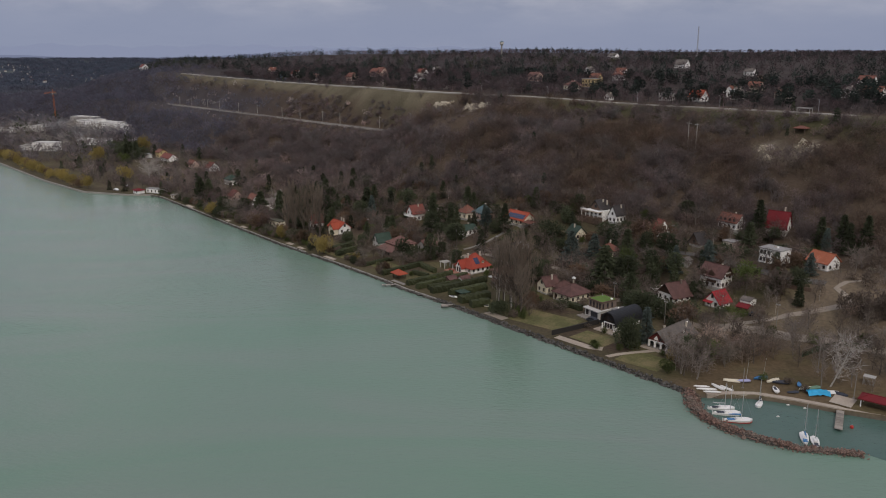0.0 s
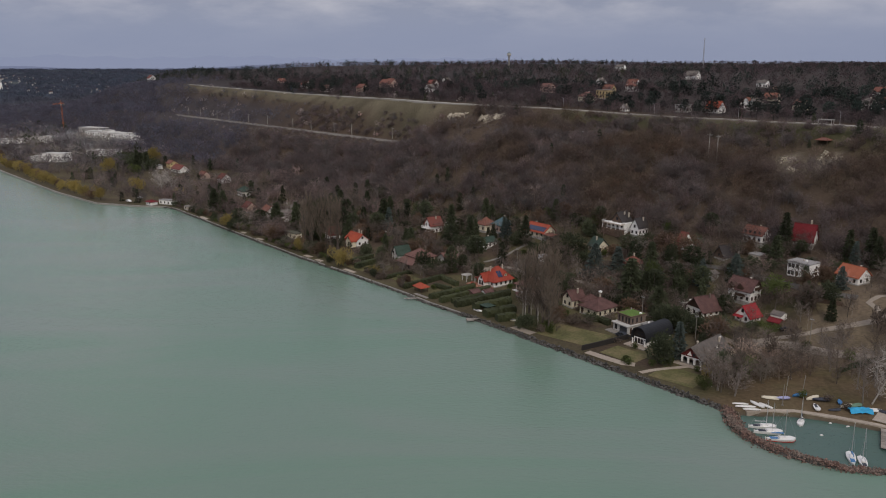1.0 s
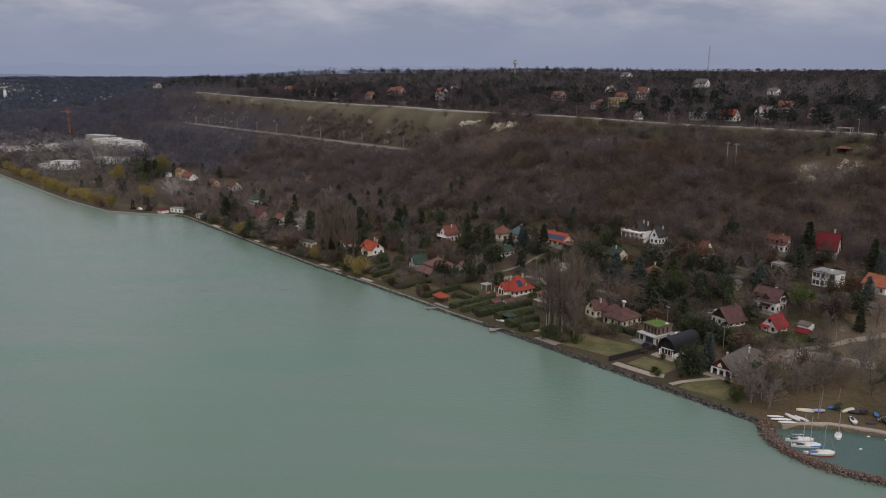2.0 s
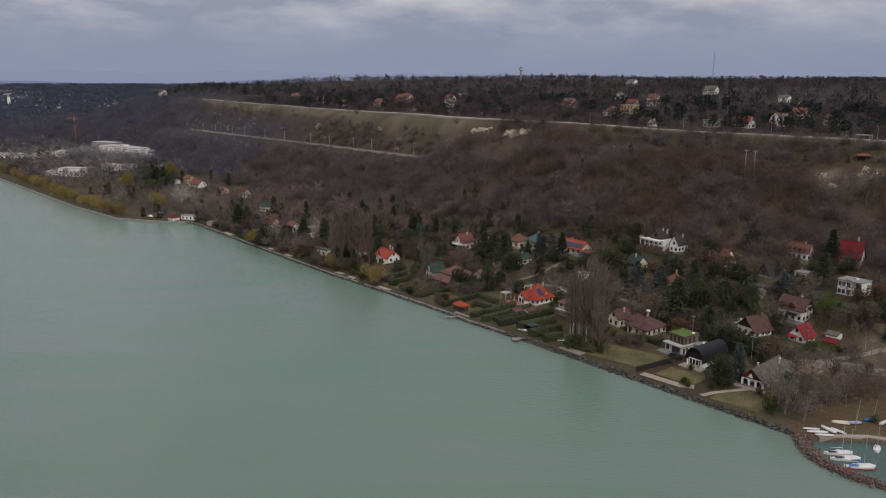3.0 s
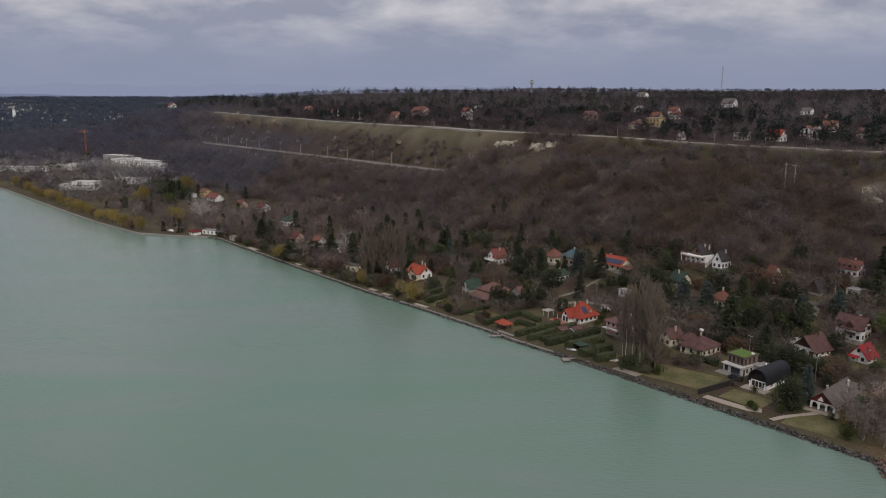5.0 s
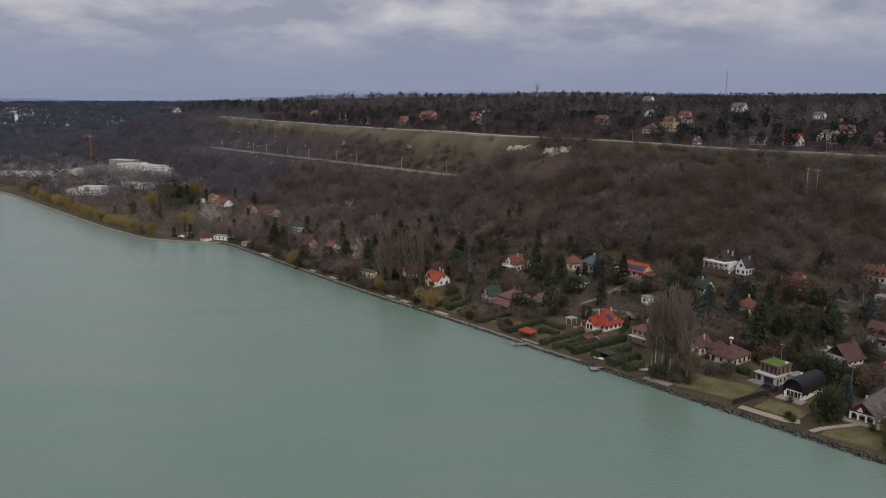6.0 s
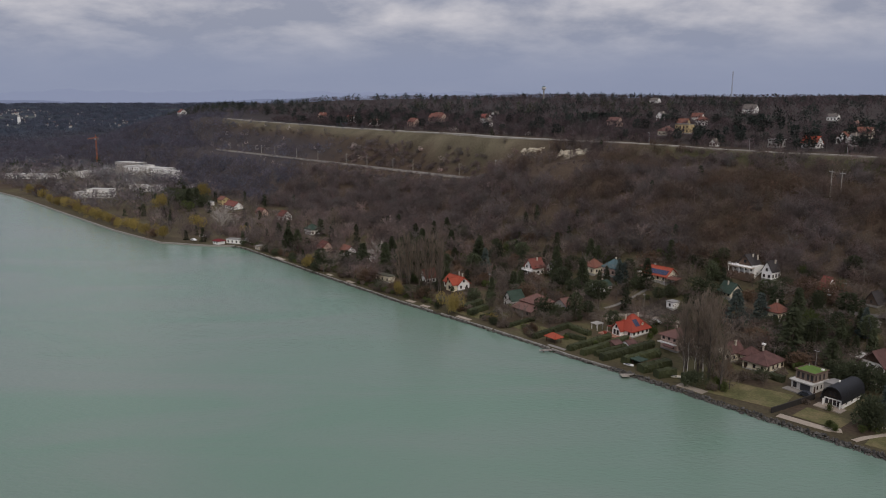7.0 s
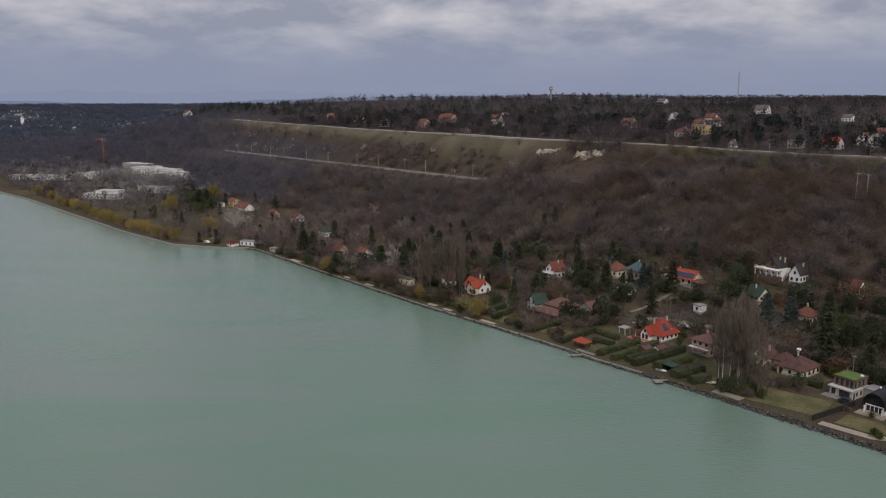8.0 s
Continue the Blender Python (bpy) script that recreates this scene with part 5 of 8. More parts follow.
cubic_house()
chalet()
brown_gable_house()
red_cottage()
hill_villa()
solar_terrace_house()
green_and_brick()
orange_long_house()
house("cream_gabled_house", "cream gabled house with a red tiled roof", -13.5, 38, -10, 6.0, 7.0, 3.4, 2.8, "y", M_CREAM, T_BROWN, 0.5, {"S": [2, 1], "E": [2]}, True, [(1.2, 0.8, 5.0, 7.4)])
house("rust_hip_house", "small cream house with a rust-red hipped roof", -5.5, 82.5, -6, 7.4, 8, 3.2, 2.9, "hip", M_CREAM, T_RUST, 0.7, {"S": [2], "E": [3]}, True, [(-0.6, 1.4, 5.0, 7.6)])
house("green_roofed_house", "house with a green sheet roof and white gable", 16.0, 88, 72, 6.6, 7.5, 2.8, 3.2, "y", M_CREAM, T_GREEN, 0.8, {"S": [2], "E": [2], "W": [3]}, True, [(-1, 0.5, 5.0, 7.2)])
house("white_gable_cottage", "cottage with an orange roof and a white gable end", -12.5, 107, -14, 4.4, 7.6, 2.6, 4.8, "x", M_WHITE, T_BRICKRED, 0.3, {"E": [1, 1], "S": [3]}, True)
house("half_timbered_house", "white half-timbered house with a red tiled roof", -34.0, 124, -6, 10, 7.0, 3.8, 2.8, "x", M_WHITE, T_RUST, 0.7, {"S": [4, 4], "E": [2, 2]}, True, [(1.5, 0.5, 5.5, 7.8)])
house("crimson_roofed_house", "white house under a tall steep crimson roof", -50.5, 130, 8, 8.8, 7.6, 2.6, 5.8, "x", M_WHITE, T_CRIMSON, 0.7, {"S": [4], "E": [2]}, True, [(1.8, 1.5, 7.5, 10.6)])
house("orange_bungalow", "white bungalow with an orange tiled roof", -78, 109, -12, 9.5, 8.0, 3.3, 3.0, "x", M_WHITE, T_ORANGE, 0.7, {"S": [3], "E": [2]}, True, [(2.2, 1.0, 5.0, 7.2)], (-3.0, -4.02, "S"))
house("teal_roofed_house", "house with a steep teal sheet roof among conifers", 69, 84, -4, 8.5, 8.5, 3.6, 3.8, "hip", M_PINKWALL, T_TEAL, 0.7, {"S": [3], "E": [2]}, True, [(0, 1, 6.0, 8.4)])
house("orange_mansard_house", "small house with a rounded orange roof", 79.5, 83, -4, 7.5, 7.5, 3.4, 3.6, "hip", M_CREAM, T_FADED, 0.6, {"S": [2], "E": [2]}, True)
house("white_green_cottage", "white cottage with a low green roof", 63.5, 68, -6, 7.0, 9.0, 3.0, 1.8, "y", M_WHITE, T_GREEN, 0.5, {"S": [2], "E": [3]}, True, [(-1, 2, 4.0, 5.8)])
house("white_summer_house", "little white house with a pale gable", 98, 77.5, -6, 5.6, 6.5, 3.4, 1.9, "y", M_WHITE, T_GREY, 0.5, {"S": [2, 1]}, True)
balcony_house = house("red_balcony_house", "white house with a red gable roof and carved balcony", 105.5, 72, -6, 6.6, 8.0, 4.6, 3.6, "y", M_WHITE, T_BRICKRED, 0.8, {"S": [3, 2], "E": [3, 2]}, True, [(1.0, 1.0, 7.0, 9.2)])
balcony_on(balcony_house, -3.6, 3.6, -6.2, -4.52, 2.8, 1.0, M_WHITE, M_WHITE)
house("weathered_house", "weathered house with a faded red roof", 60.5, 43, -6, 8, 8, 3.0, 2.4, "y", M_GREYWALL, T_PINK, 0.5, {"S": [2], "E": [2]}, True, [(0.8, 1, 4.2, 6.0)])
house("red_poplar_house", "narrow white house with a steep red roof half hidden by poplars", 134.5, 32, -6, 5.4, 7, 3.4, 3.6, "y", M_WHITE, T_BRICKRED, 0.5, {"S": [2, 1], "E": [2]}, True)
house("dark_gabled_cabin", "dark steep-roofed cabin with a white base", -29.5, 108, -10, 5.6, 6, 1.6, 3.8, "y", M_CLAD, T_DARK, 0.7, {"S": [1]}, True)
house("beige_garage", "low beige flat-roofed garage", -41.5, 112, -6, 6.0, 5.5, 2.8, 0, "flat", M_BEIGE, M_FLATROOF, 0.25, {"S": [2]}, True)
house("white_garden_hut", "tiny white garden house with a flat roof", 29, 69, -10, 4.2, 4.0, 2.8, 0, "flat", M_WHITE, M_FLATROOF, 0.3, {"S": [1]}, True)
house("beige_boathouse", "long cream boathouse with a flat mossy roof", 151, 19.5, 2, 12.5, 4, 3.3, 0, "flat", M_CREAM, M_MOSSROOF, 0.3, {"S": [3]}, True)
house("distant_red_house", "red-roofed house among bare trees", 231, 36, -4, 8.5, 7, 3.2, 2.8, "x", M_PINKWALL, T_BRICKRED, 0.5, {"S": [3]}, True)
house("distant_brown_house", "brown-roofed cottage among bare trees", 211, 38, -4, 9, 7.5, 3.2, 3.0, "x", M_WHITE, T_FADED, 0.5, {"S": [3], "E": [2]}, True)
house("distant_grey_house", "white house with a grey roof behind conifers", 190, 36, -6, 7.5, 8.5, 4.4, 2.6, "y", M_WHITE, T_GREY, 0.5, {"S": [2, 2], "E": [2, 2]}, True)
house("green_hip_villa", "white villa with a broad green hipped roof", 281, 58, -2, 10, 8, 3.8, 3.0, "hip", M_WHITE, T_GREEN, 0.8, {"S": [5], "E": [3]}, True)
house("distant_gable_house", "white house with a red gable roof", 342, 72, 4, 8, 9, 3.6, 3.4, "x", M_WHITE, T_BRICKRED, 0.5, {"S": [2, 1], "E": [2]}, True)
house("red_barn", "red-roofed outbuilding among bare trees", 372, 70, 0, 10, 7, 3.0, 3.0, "x", M_PINKWALL, T_RUST, 0.5, {"S": [3]}, True)
house("yellow_house", "tall yellow house above an orange-roofed wing", 444, 74, 0, 10, 8, 5.0, 2.2, "x", M_YELLOW, T_FADED, 0.5, {"S": [3, 2], "E": [2, 2]}, True)
house("orange_wing_house", "long house with a faded orange roof", 420, 71, 0, 20, 9, 3.0, 3.2, "x", M_WHITE, T_BRICKRED, 0.5, {"S": [7]}, True)
house("white_annexe", "low white annexe beside the yellow house", 452, 65, 0, 9, 7, 3.4, 0, "flat", M_WHITE, M_FLATROOF, 0.2, {"S": [3]}, True)
kiosk = house("beach_kiosk", "white beach kiosk with a red sheet roof", 293, 1.5, 8, 6.5, 5.5, 2.4, 1.1, "hip", M_WHITE, T_CRIMSON, 0.6, {"S": [2]}, True)
house("beach_pavilion", "long low white beach pavilion", 287, 11.0, 28, 17, 5, 2.9, 0, "flat", M_WHITE, M_FLATROOF, 0.3, {"S": [5]}, True)
house("concrete_boathouse", "small grey concrete boathouse at the water", 262, 12, 0, 6, 4, 2.2, 0, "flat", M_BEIGE, M_CONCRETE, 0.1, {"S": [1]}, True)

# -- garden sheds and shelters --
house("garden_shed", "brown shed with a tiled lean roof between hedges", 19, 20, -6, 4.6, 4.2, 2.0, 0.9, "y", M_CLAD, T_BROWN, 0.3)
house("garden_shed", "white shed with a brown roof between hedges", 15.6, 23.5, -6, 4.2, 4.4, 2.0, 1.0, "y", M_WHITE, T_BROWN, 0.3)
house("garden_shed", "small red-roofed carport shed beside the lane", -72, 68, 0, 4.5, 4, 2.1, 0.9, "x", M_CLAD, T_CRIMSON, 0.3)
house("garden_shed", "pale shed beside the chalet drive", -70, 74, 0, 4.2, 5, 2.4, 0.8, "x", M_WHITE, T_GREY, 0.3)
house("garden_shed", "grey shed in the garden", -37, 88, 0, 4, 4, 2.3, 1.0, "y", M_GREYWALL, T_GREY, 0.3)


def open_shelter(name, label, u, v, turn, wx, wy, high, rise, tiles, post):
    s = thing(name, spot(u, v, turn), label, "shelter")
    FOOTPRINTS.append((u, v, max(wx, wy) / 2 + 0.5))
    for x in (-wx / 2 + 0.2, wx / 2 - 0.2):
        for y in (-wy / 2 + 0.2, wy / 2 - 0.2):
            part("post", Shape().box(x - 0.11, x + 0.11, y - 0.11, y + 0.11, -0.6, high), post, s)
    part("beam", Shape().box(-wx / 2, wx / 2, -wy / 2 + 0.1, -wy / 2 + 0.3, high - 0.2, high).box(-wx / 2, wx / 2, wy / 2 - 0.3, wy / 2 - 0.1, high - 0.2, high), post, s)
    if rise:
        part("roof", hip_roof(wx, wy, high + 0.01, rise, 0.5), tiles, s)
    else:
        for i in range(9):
            x = -wx / 2 + wx * i / 8
            part("rafter", Shape().box(x - 0.07, x + 0.07, -wy / 2 - 0.3, wy / 2 + 0.3, high + 0.003, high + 0.2), post, s)
    return s


open_shelter("shore_gazebo", "open garden gazebo with an orange-red tiled roof at the water", 37.0, 9.4, -4, 4.6, 3.2, 2.0, 1.3, T_VIVID, M_DARKFRAME)
open_shelter("pergola", "white garden pergola beside the terrace", 36.2, 32, -6, 3.2, 3.0, 2.3, 0, None, M_PALEGREY)
open_shelter("garden_gazebo", "small dark garden shelter between hedges", 3.2, 12, -6, 3.2, 3.0, 2.0, 0.7, T_GREEN, M_DARKFRAME)
open_shelter("picnic_shelter", "open quay shelter with a dark red roof on white posts", -129.5, 28, 10, 8.5, 3.6, 2.1, 0.9, T_CRIMSON, M_WHITE)
open_shelter("bus_shelter", "grey flat-roofed shelter beside the plateau road", -17.5, 212, 0, 6.5, 3, 3.0, 0, None, M_GREYWALL)
open_shelter("viewing_hut", "small brown-roofed hut on the bluff edge", -24, 197, 0, 5.0, 3.5, 2.0, 1.0, T_RUST, M_CLAD)

# -- houses on the plateau --
PLATEAU = [
    ("red_plateau_house", "white gabled house with an orange-red roof on the plateau", 64, 251, -8, 11, 8, 3.2, 4.0, "x", M_WHITE, T_VIVID),
    ("grey_plateau_house", "grey flat-roofed house with white window bays", 82, 246, 0, 9, 7, 4.6, 0, "flat", M_GREYWALL, M_FLATROOF),
    ("gabled_plateau_house", "white steep-gabled house with a dark roof", 49, 268, 0, 6.5, 9, 3.0, 4.4, "y", M_WHITE, T_GREY),
    ("gabled_plateau_house", "white steep-gabled house with an orange roof", 57, 276, 0, 8.5, 9, 3.4, 3.8, "y", M_WHITE, T_FADED),
    ("white_plateau_cottage", "tiny white gabled cottage near the edge road", 108, 224, 0, 4.6, 5, 2.4, 2.4, "y", M_WHITE, T_GREY),
    ("yellow_plateau_house", "yellow flat-roofed villa with a roof terrace", 150, 258, 0, 12, 8, 6.0, 0, "flat", M_YELLOW, M_FLATROOF),
    ("hip_plateau_house", "cream house with a brown hipped roof", 152, 242, 0, 11, 9, 3.2, 3.2, "hip", M_CREAM, T_PINK),
    ("pink_plateau_house", "pink house with a red roof among pines", 228, 287, 0, 11, 8, 5.0, 2.6, "x", M_PINKWALL, T_PINK),
    ("far_grey_house", "white house with a broad pale grey roof among trees", 238, 500, 0, 14, 10, 4.2, 4.6, "x", M_WHITE, T_GREY),
    ("orange_plateau_house", "orange-roofed house among bare trees", 58, 305, 0, 10, 8, 4.0, 3.2, "x", M_CREAM, T_FADED),
    ("edge_plateau_house", "orange-roofed house near the plateau edge", -14, 300, 0, 11, 8, 4.0, 3.0, "x", M_WHITE, T_FADED),
    ("edge_plateau_house", "white house with a pale roof near the edge", -2, 297, 0, 9, 8, 4.6, 2.4, "hip", M_WHITE, T_GREY),
    ("road_house", "red-roofed house beside the plateau road", 530, 253, 0, 12, 9, 4.4, 3.4, "x", M_WHITE, T_BRICKRED),
    ("road_house", "white and red house beside the plateau road", 469, 240, 0, 15, 9, 3.6, 3.4, "x", M_WHITE, T_PINK),
    ("road_house", "red-roofed house farther along the road", 612, 270, 0, 10, 9, 4.4, 3.4, "y", M_PINKWALL, T_RUST),
    ("road_house", "brick-red house among dark trees", 421, 248, 0, 11, 9, 4.4, 3.4, "x", M_PINKWALL, T_RUST),
    ("road_house", "long brick-red house among dark trees", 439, 291, 0, 22, 10, 4.8, 3.8, "x", M_PINKWALL, T_RUST),
    ("road_house", "small white house among bare trees", 340, 262, 0, 8, 8, 4.0, 3.2, "y", M_WHITE, T_GREY),
    ("hill_house", "white house with a red roof on the end of the hill", 987, 262, 0, 13, 11, 5.0, 4.4, "x", M_WHITE, T_BRICKRED),
    ("far_white_house", "small white house deep among the plateau trees", 567, 822, 0, 16, 12, 6, 4, "x", M_WHITE, T_GREY),
    ("wood_house", "white house with a rust-red roof among bare plateau trees", 216, 378, 10, 10, 8, 4.4, 3.2, "x", M_WHITE, T_RUST),
    ("wood_house", "long white house with a grey roof in the plateau wood", 137, 442, 0, 9, 8, 3.6, 2.4, "x", M_WHITE, T_GREY),
    ("wood_house", "pink house with a red roof behind bare trees", 91, 372, 15, 9, 8, 4.4, 3.2, "y", M_PINKWALL, T_RUST),
    ("wood_house", "cream cottage with a faded red roof behind shrubs", 27, 279, -10, 8, 8, 3.6, 2.8, "x", M_CREAM, T_PINK),
    ("wood_house", "white house with a rust-red hipped roof in the plateau wood", 182, 330, 5, 9, 8, 4.4, 2.8, "hip", M_WHITE, T_RUST),
    ("wood_house", "white gabled house deep in the plateau wood", 252, 381, 0, 8, 8, 4.6, 3.6, "y", M_WHITE, T_GREY),
    ("wood_house", "brick-red house half hidden by plateau trees", 463, 312, 0, 12, 9, 4.6, 3.6, "x", M_PINKWALL, T_RUST),
    ("wood_house", "red-roofed house half hidden by plateau trees", 382, 300, 8, 10, 8, 4.6, 3.4, "x", M_WHITE, T_BRICKRED),
    ("wood_house", "white house with a grey roof half hidden by trees", 425, 353, 0, 9, 8, 4.6, 3.4, "y", M_WHITE, T_GREY),
    ("wood_house", "yellow house with an orange roof behind bare trees", 172, 290, 6, 9, 8, 4.2, 3.0, "x", M_YELLOW, T_FADED),
    ("far_white_house", "pale house among the plateau pines", 30, 400, 0, 12, 9, 4.5, 3.0, "x", M_WHITE, T_RUST),
]
for nm, lb, u, v, tn, wx, wy, ev, rs, rf, wl_, tl in PLATEAU:
    house(nm, lb, u, v, tn, wx, wy, ev, rs, rf, wl_, tl, 0.5, {"S": [max(2, int(wx / 2.8))] * (2 if ev > 4.3 else 1), "E": [2]}, True, [(1.0, 0.5, ev + rs * 0.5, ev + rs + 0.9)])

# -- the holiday resort by the water --
house("resort_hall", "long white flat-roofed resort hall", 801, 17, 43, 66, 12, 5.0, 0, "flat", M_WHITE, M_PALEGREY, 0.8, {"S": [16]}, True, group="resort buildings", size=1.0)
house("resort_hall", "long white flat-roofed resort hall", 782, 58, 70, 34, 12, 5.0, 0, "flat", M_WHITE, M_PALEGREY, 0.8, {"S": [9]}, True, group="resort buildings", size=1.0)
house("resort_block", "white four-storey resort block under rebuilding", 692, 97, 17, 38, 16, 12.0, 0, "flat", M_WHITE, M_PALEGREY, 0.4, {"S": [9, 9, 9, 9], "E": [4, 4, 4]}, True, group="resort buildings", size=1.0)
house("resort_block", "stepped white resort block", 661, 107, 17, 24, 15, 9.0, 0, "flat", M_WHITE, M_PALEGREY, 0.4, {"S": [6, 6, 6], "E": [4, 4]}, True, group="resort buildings", size=1.0)
house("resort_block", "low white terrace of the resort block", 640, 108, 20, 17, 12, 7.5, 0, "flat", M_WHITE, M_PALEGREY, 0.3, {"S": [5, 5]}, True, group="resort buildings", size=1.0)
house("resort_block", "lowest white terrace of the resort block", 619, 104, 24, 15, 11, 4.6, 0, "flat", M_WHITE, M_PALEGREY, 0.3, {"S": [4]}, True, group="resort buildings", size=1.0)
house("resort_block", "white stair tower of the resort block", 676, 98, 17, 9, 9, 14.0, 0, "flat", M_WHITE, M_PALEGREY, 0.3, {"S": [2, 2, 2, 2]}, True, group="resort buildings", size=1.0)
house("resort_block", "grey shell of a resort block under rebuilding", 752, 106, 17, 36, 14, 10.0, 0, "flat", M_GREYWALL, M_PALEGREY, 0.3, {"S": [8, 8, 8]}, True, group="resort buildings", size=1.0)
house("resort_pavilion", "white resort pavilion with terraces", 574, 20, 41, 21, 11, 7.5, 0, "flat", M_WHITE, M_PALEGREY, 0.4, {"S": [6, 6], "E": [3, 3]}, True, group="resort buildings", size=1.0)
house("resort_pavilion", "low white resort wing beside the pavilion", 590, 8, 41, 10, 9, 4.4, 0, "flat", M_WHITE, M_PALEGREY, 0.4, {"S": [3]}, True, group="resort buildings", size=1.0)
house("resort_pavilion", "low white resort pavilion behind trees", 584, 64, 38, 31, 10, 5.4, 0, "flat", M_WHITE, M_PALEGREY, 0.4, {"S": [9]}, True, group="resort buildings", size=1.0)
house("resort_hut", "small white plant room", 758, 60, 40, 9, 8, 7.5, 0, "flat", M_WHITE, M_PALEGREY, 0.3, {"S": [2]}, True, group="resort buildings", size=1.0)


# ---- trees and hedges of the village ----
def crown_set(kind, seed, count):
    rng, out = np.random.default_rng(seed), []
    for _ in range(count):
        if kind == "bare":
            w, f = bare_tree(rng, 10, 8.5, 14, 480, thick=0.11, twig=1.25, start=0.22)
        elif kind == "poplar":
            w, f = bare_tree(rng, 10, 2.7, 26, 850, "poplar", thick=0.060, twig=0.95, start=0.14, stem=0.7)
        elif kind == "birch":
            w, f = bare_tree(rng, 10, 3.4, 10, 460, thick=0.06, twig=1.0, start=0.4, stem=0.42)
        elif kind == "willow":
            w, f = willow(rng, 10, 10.5, 1000)
        elif kind == "spruce":
            w, f = conifer(rng, 10, 5.2, 850, "spruce", 0.75)
        elif kind == "cedar":
            w, f = conifer(rng, 10, 8.0, 1000, "spruce", 0.8)
        elif kind == "pine":
            w, f = conifer(rng, 10, 5.8, 900, "pine", 0.62)
        elif kind == "cypress":
            w, f = conifer(rng, 10, 2.6, 800, "column", 0.55)
        elif kind == "leafy":
            w, f = bush(rng, 10, 9.0, 900, 1.1)
        else:
            w, f = bush(rng, 10, 12, 520, 1.5)
        out.append((w, f))
    return out


TREE_KINDS = {
    "bare": ("bare_tree", "leafless brown tree in a garden", M_BARK, M_TWIG),
    "grey": ("bare_tree", "leafless grey tree with fine twigs", M_GREY_BARK, M_TWIG_GREY),
    "white": ("white_tree", "large leafless tree with whitish bark", M_PALE_BARK, M_TWIG_PALE),
    "poplar": ("poplar_tree", "tall slender leafless poplar with tan twigs", M_BARK, M_TWIG_TAN),
    "birch": ("birch_tree", "leafless birch with a white trunk", M_PALE_BARK, M_TWIG),
    "willow": ("willow_tree", "weeping willow in yellow young leaf", M_BARK, M_WILLOW),
    "spruce": ("spruce_tree", "dark green spruce with drooping boughs", M_BARK, M_NEEDLE),
    "blue": ("blue_spruce_tree", "blue-grey spruce with dense needles", M_BARK, M_BLUE_NEEDLE),
    "cedar": ("cedar_tree", "broad blue-grey cedar with spreading boughs", M_BARK, M_BLUE_NEEDLE),
    "pine": ("pine_tree", "dark pine with a bare lower trunk", M_BARK, M_NEEDLE),
    "cypress": ("cypress_tree", "narrow dark columnar evergreen", M_BARK, M_NEEDLE),
    "leafy": ("evergreen_tree", "rounded dark green evergreen tree", M_BARK, M_NEEDLE),
    "olive": ("evergreen_shrub", "olive-green leafy evergreen shrub", M_BARK, M_GREEN_LEAF),
    "russet": ("oak_tree", "tree still holding withered russet leaves", M_BARK, M_RUSSET),
    "shrub": ("bare_shrub", "leafless brown shrub with dense twigs", M_BARK, M_TWIG),
    "gold": ("yellow_shrub", "shrub in yellow bloom", M_BARK, M_WILLOW),
}
FORM = {"grey": "bare", "white": "bare", "blue": "spruce", "olive": "leafy", "russet": "leafy", "gold": "shrub"}
STOCK = {}
PLANTED = []
tree_rng = np.random.default_rng(77)


def plant(kind, u, v, high, wide=1.0):
    name, label, bark, leaf = TREE_KINDS[kind]
    if kind not in STOCK:
        form = FORM.get(kind, kind)
        STOCK[kind] = [(tri_mesh("trunk", w, bark), tri_mesh("crown", f, leaf)) for w, f in crown_set(form, 100 + sum(map(ord, kind)), 3)]
    trunk, crown = STOCK[kind][tree_rng.integers(3)]
    root = new(name)
    s = high / 10
    root.matrix_world = spot(u, v, tree_rng.random() * 360, -0.1) @ Matrix.Diagonal((s * wide, s * wide, s, 1))
    tagged(root, label, "shrub" if "shrub" in name else "tree", "village " + name.replace("_", " ") + "s")
    part("trunk", trunk, None, root)
    part("crown", crown, None, root)
    PLANTED.append((u, v, high * (0.12 if kind in ("poplar", "cypress") else 0.25)))
    return root


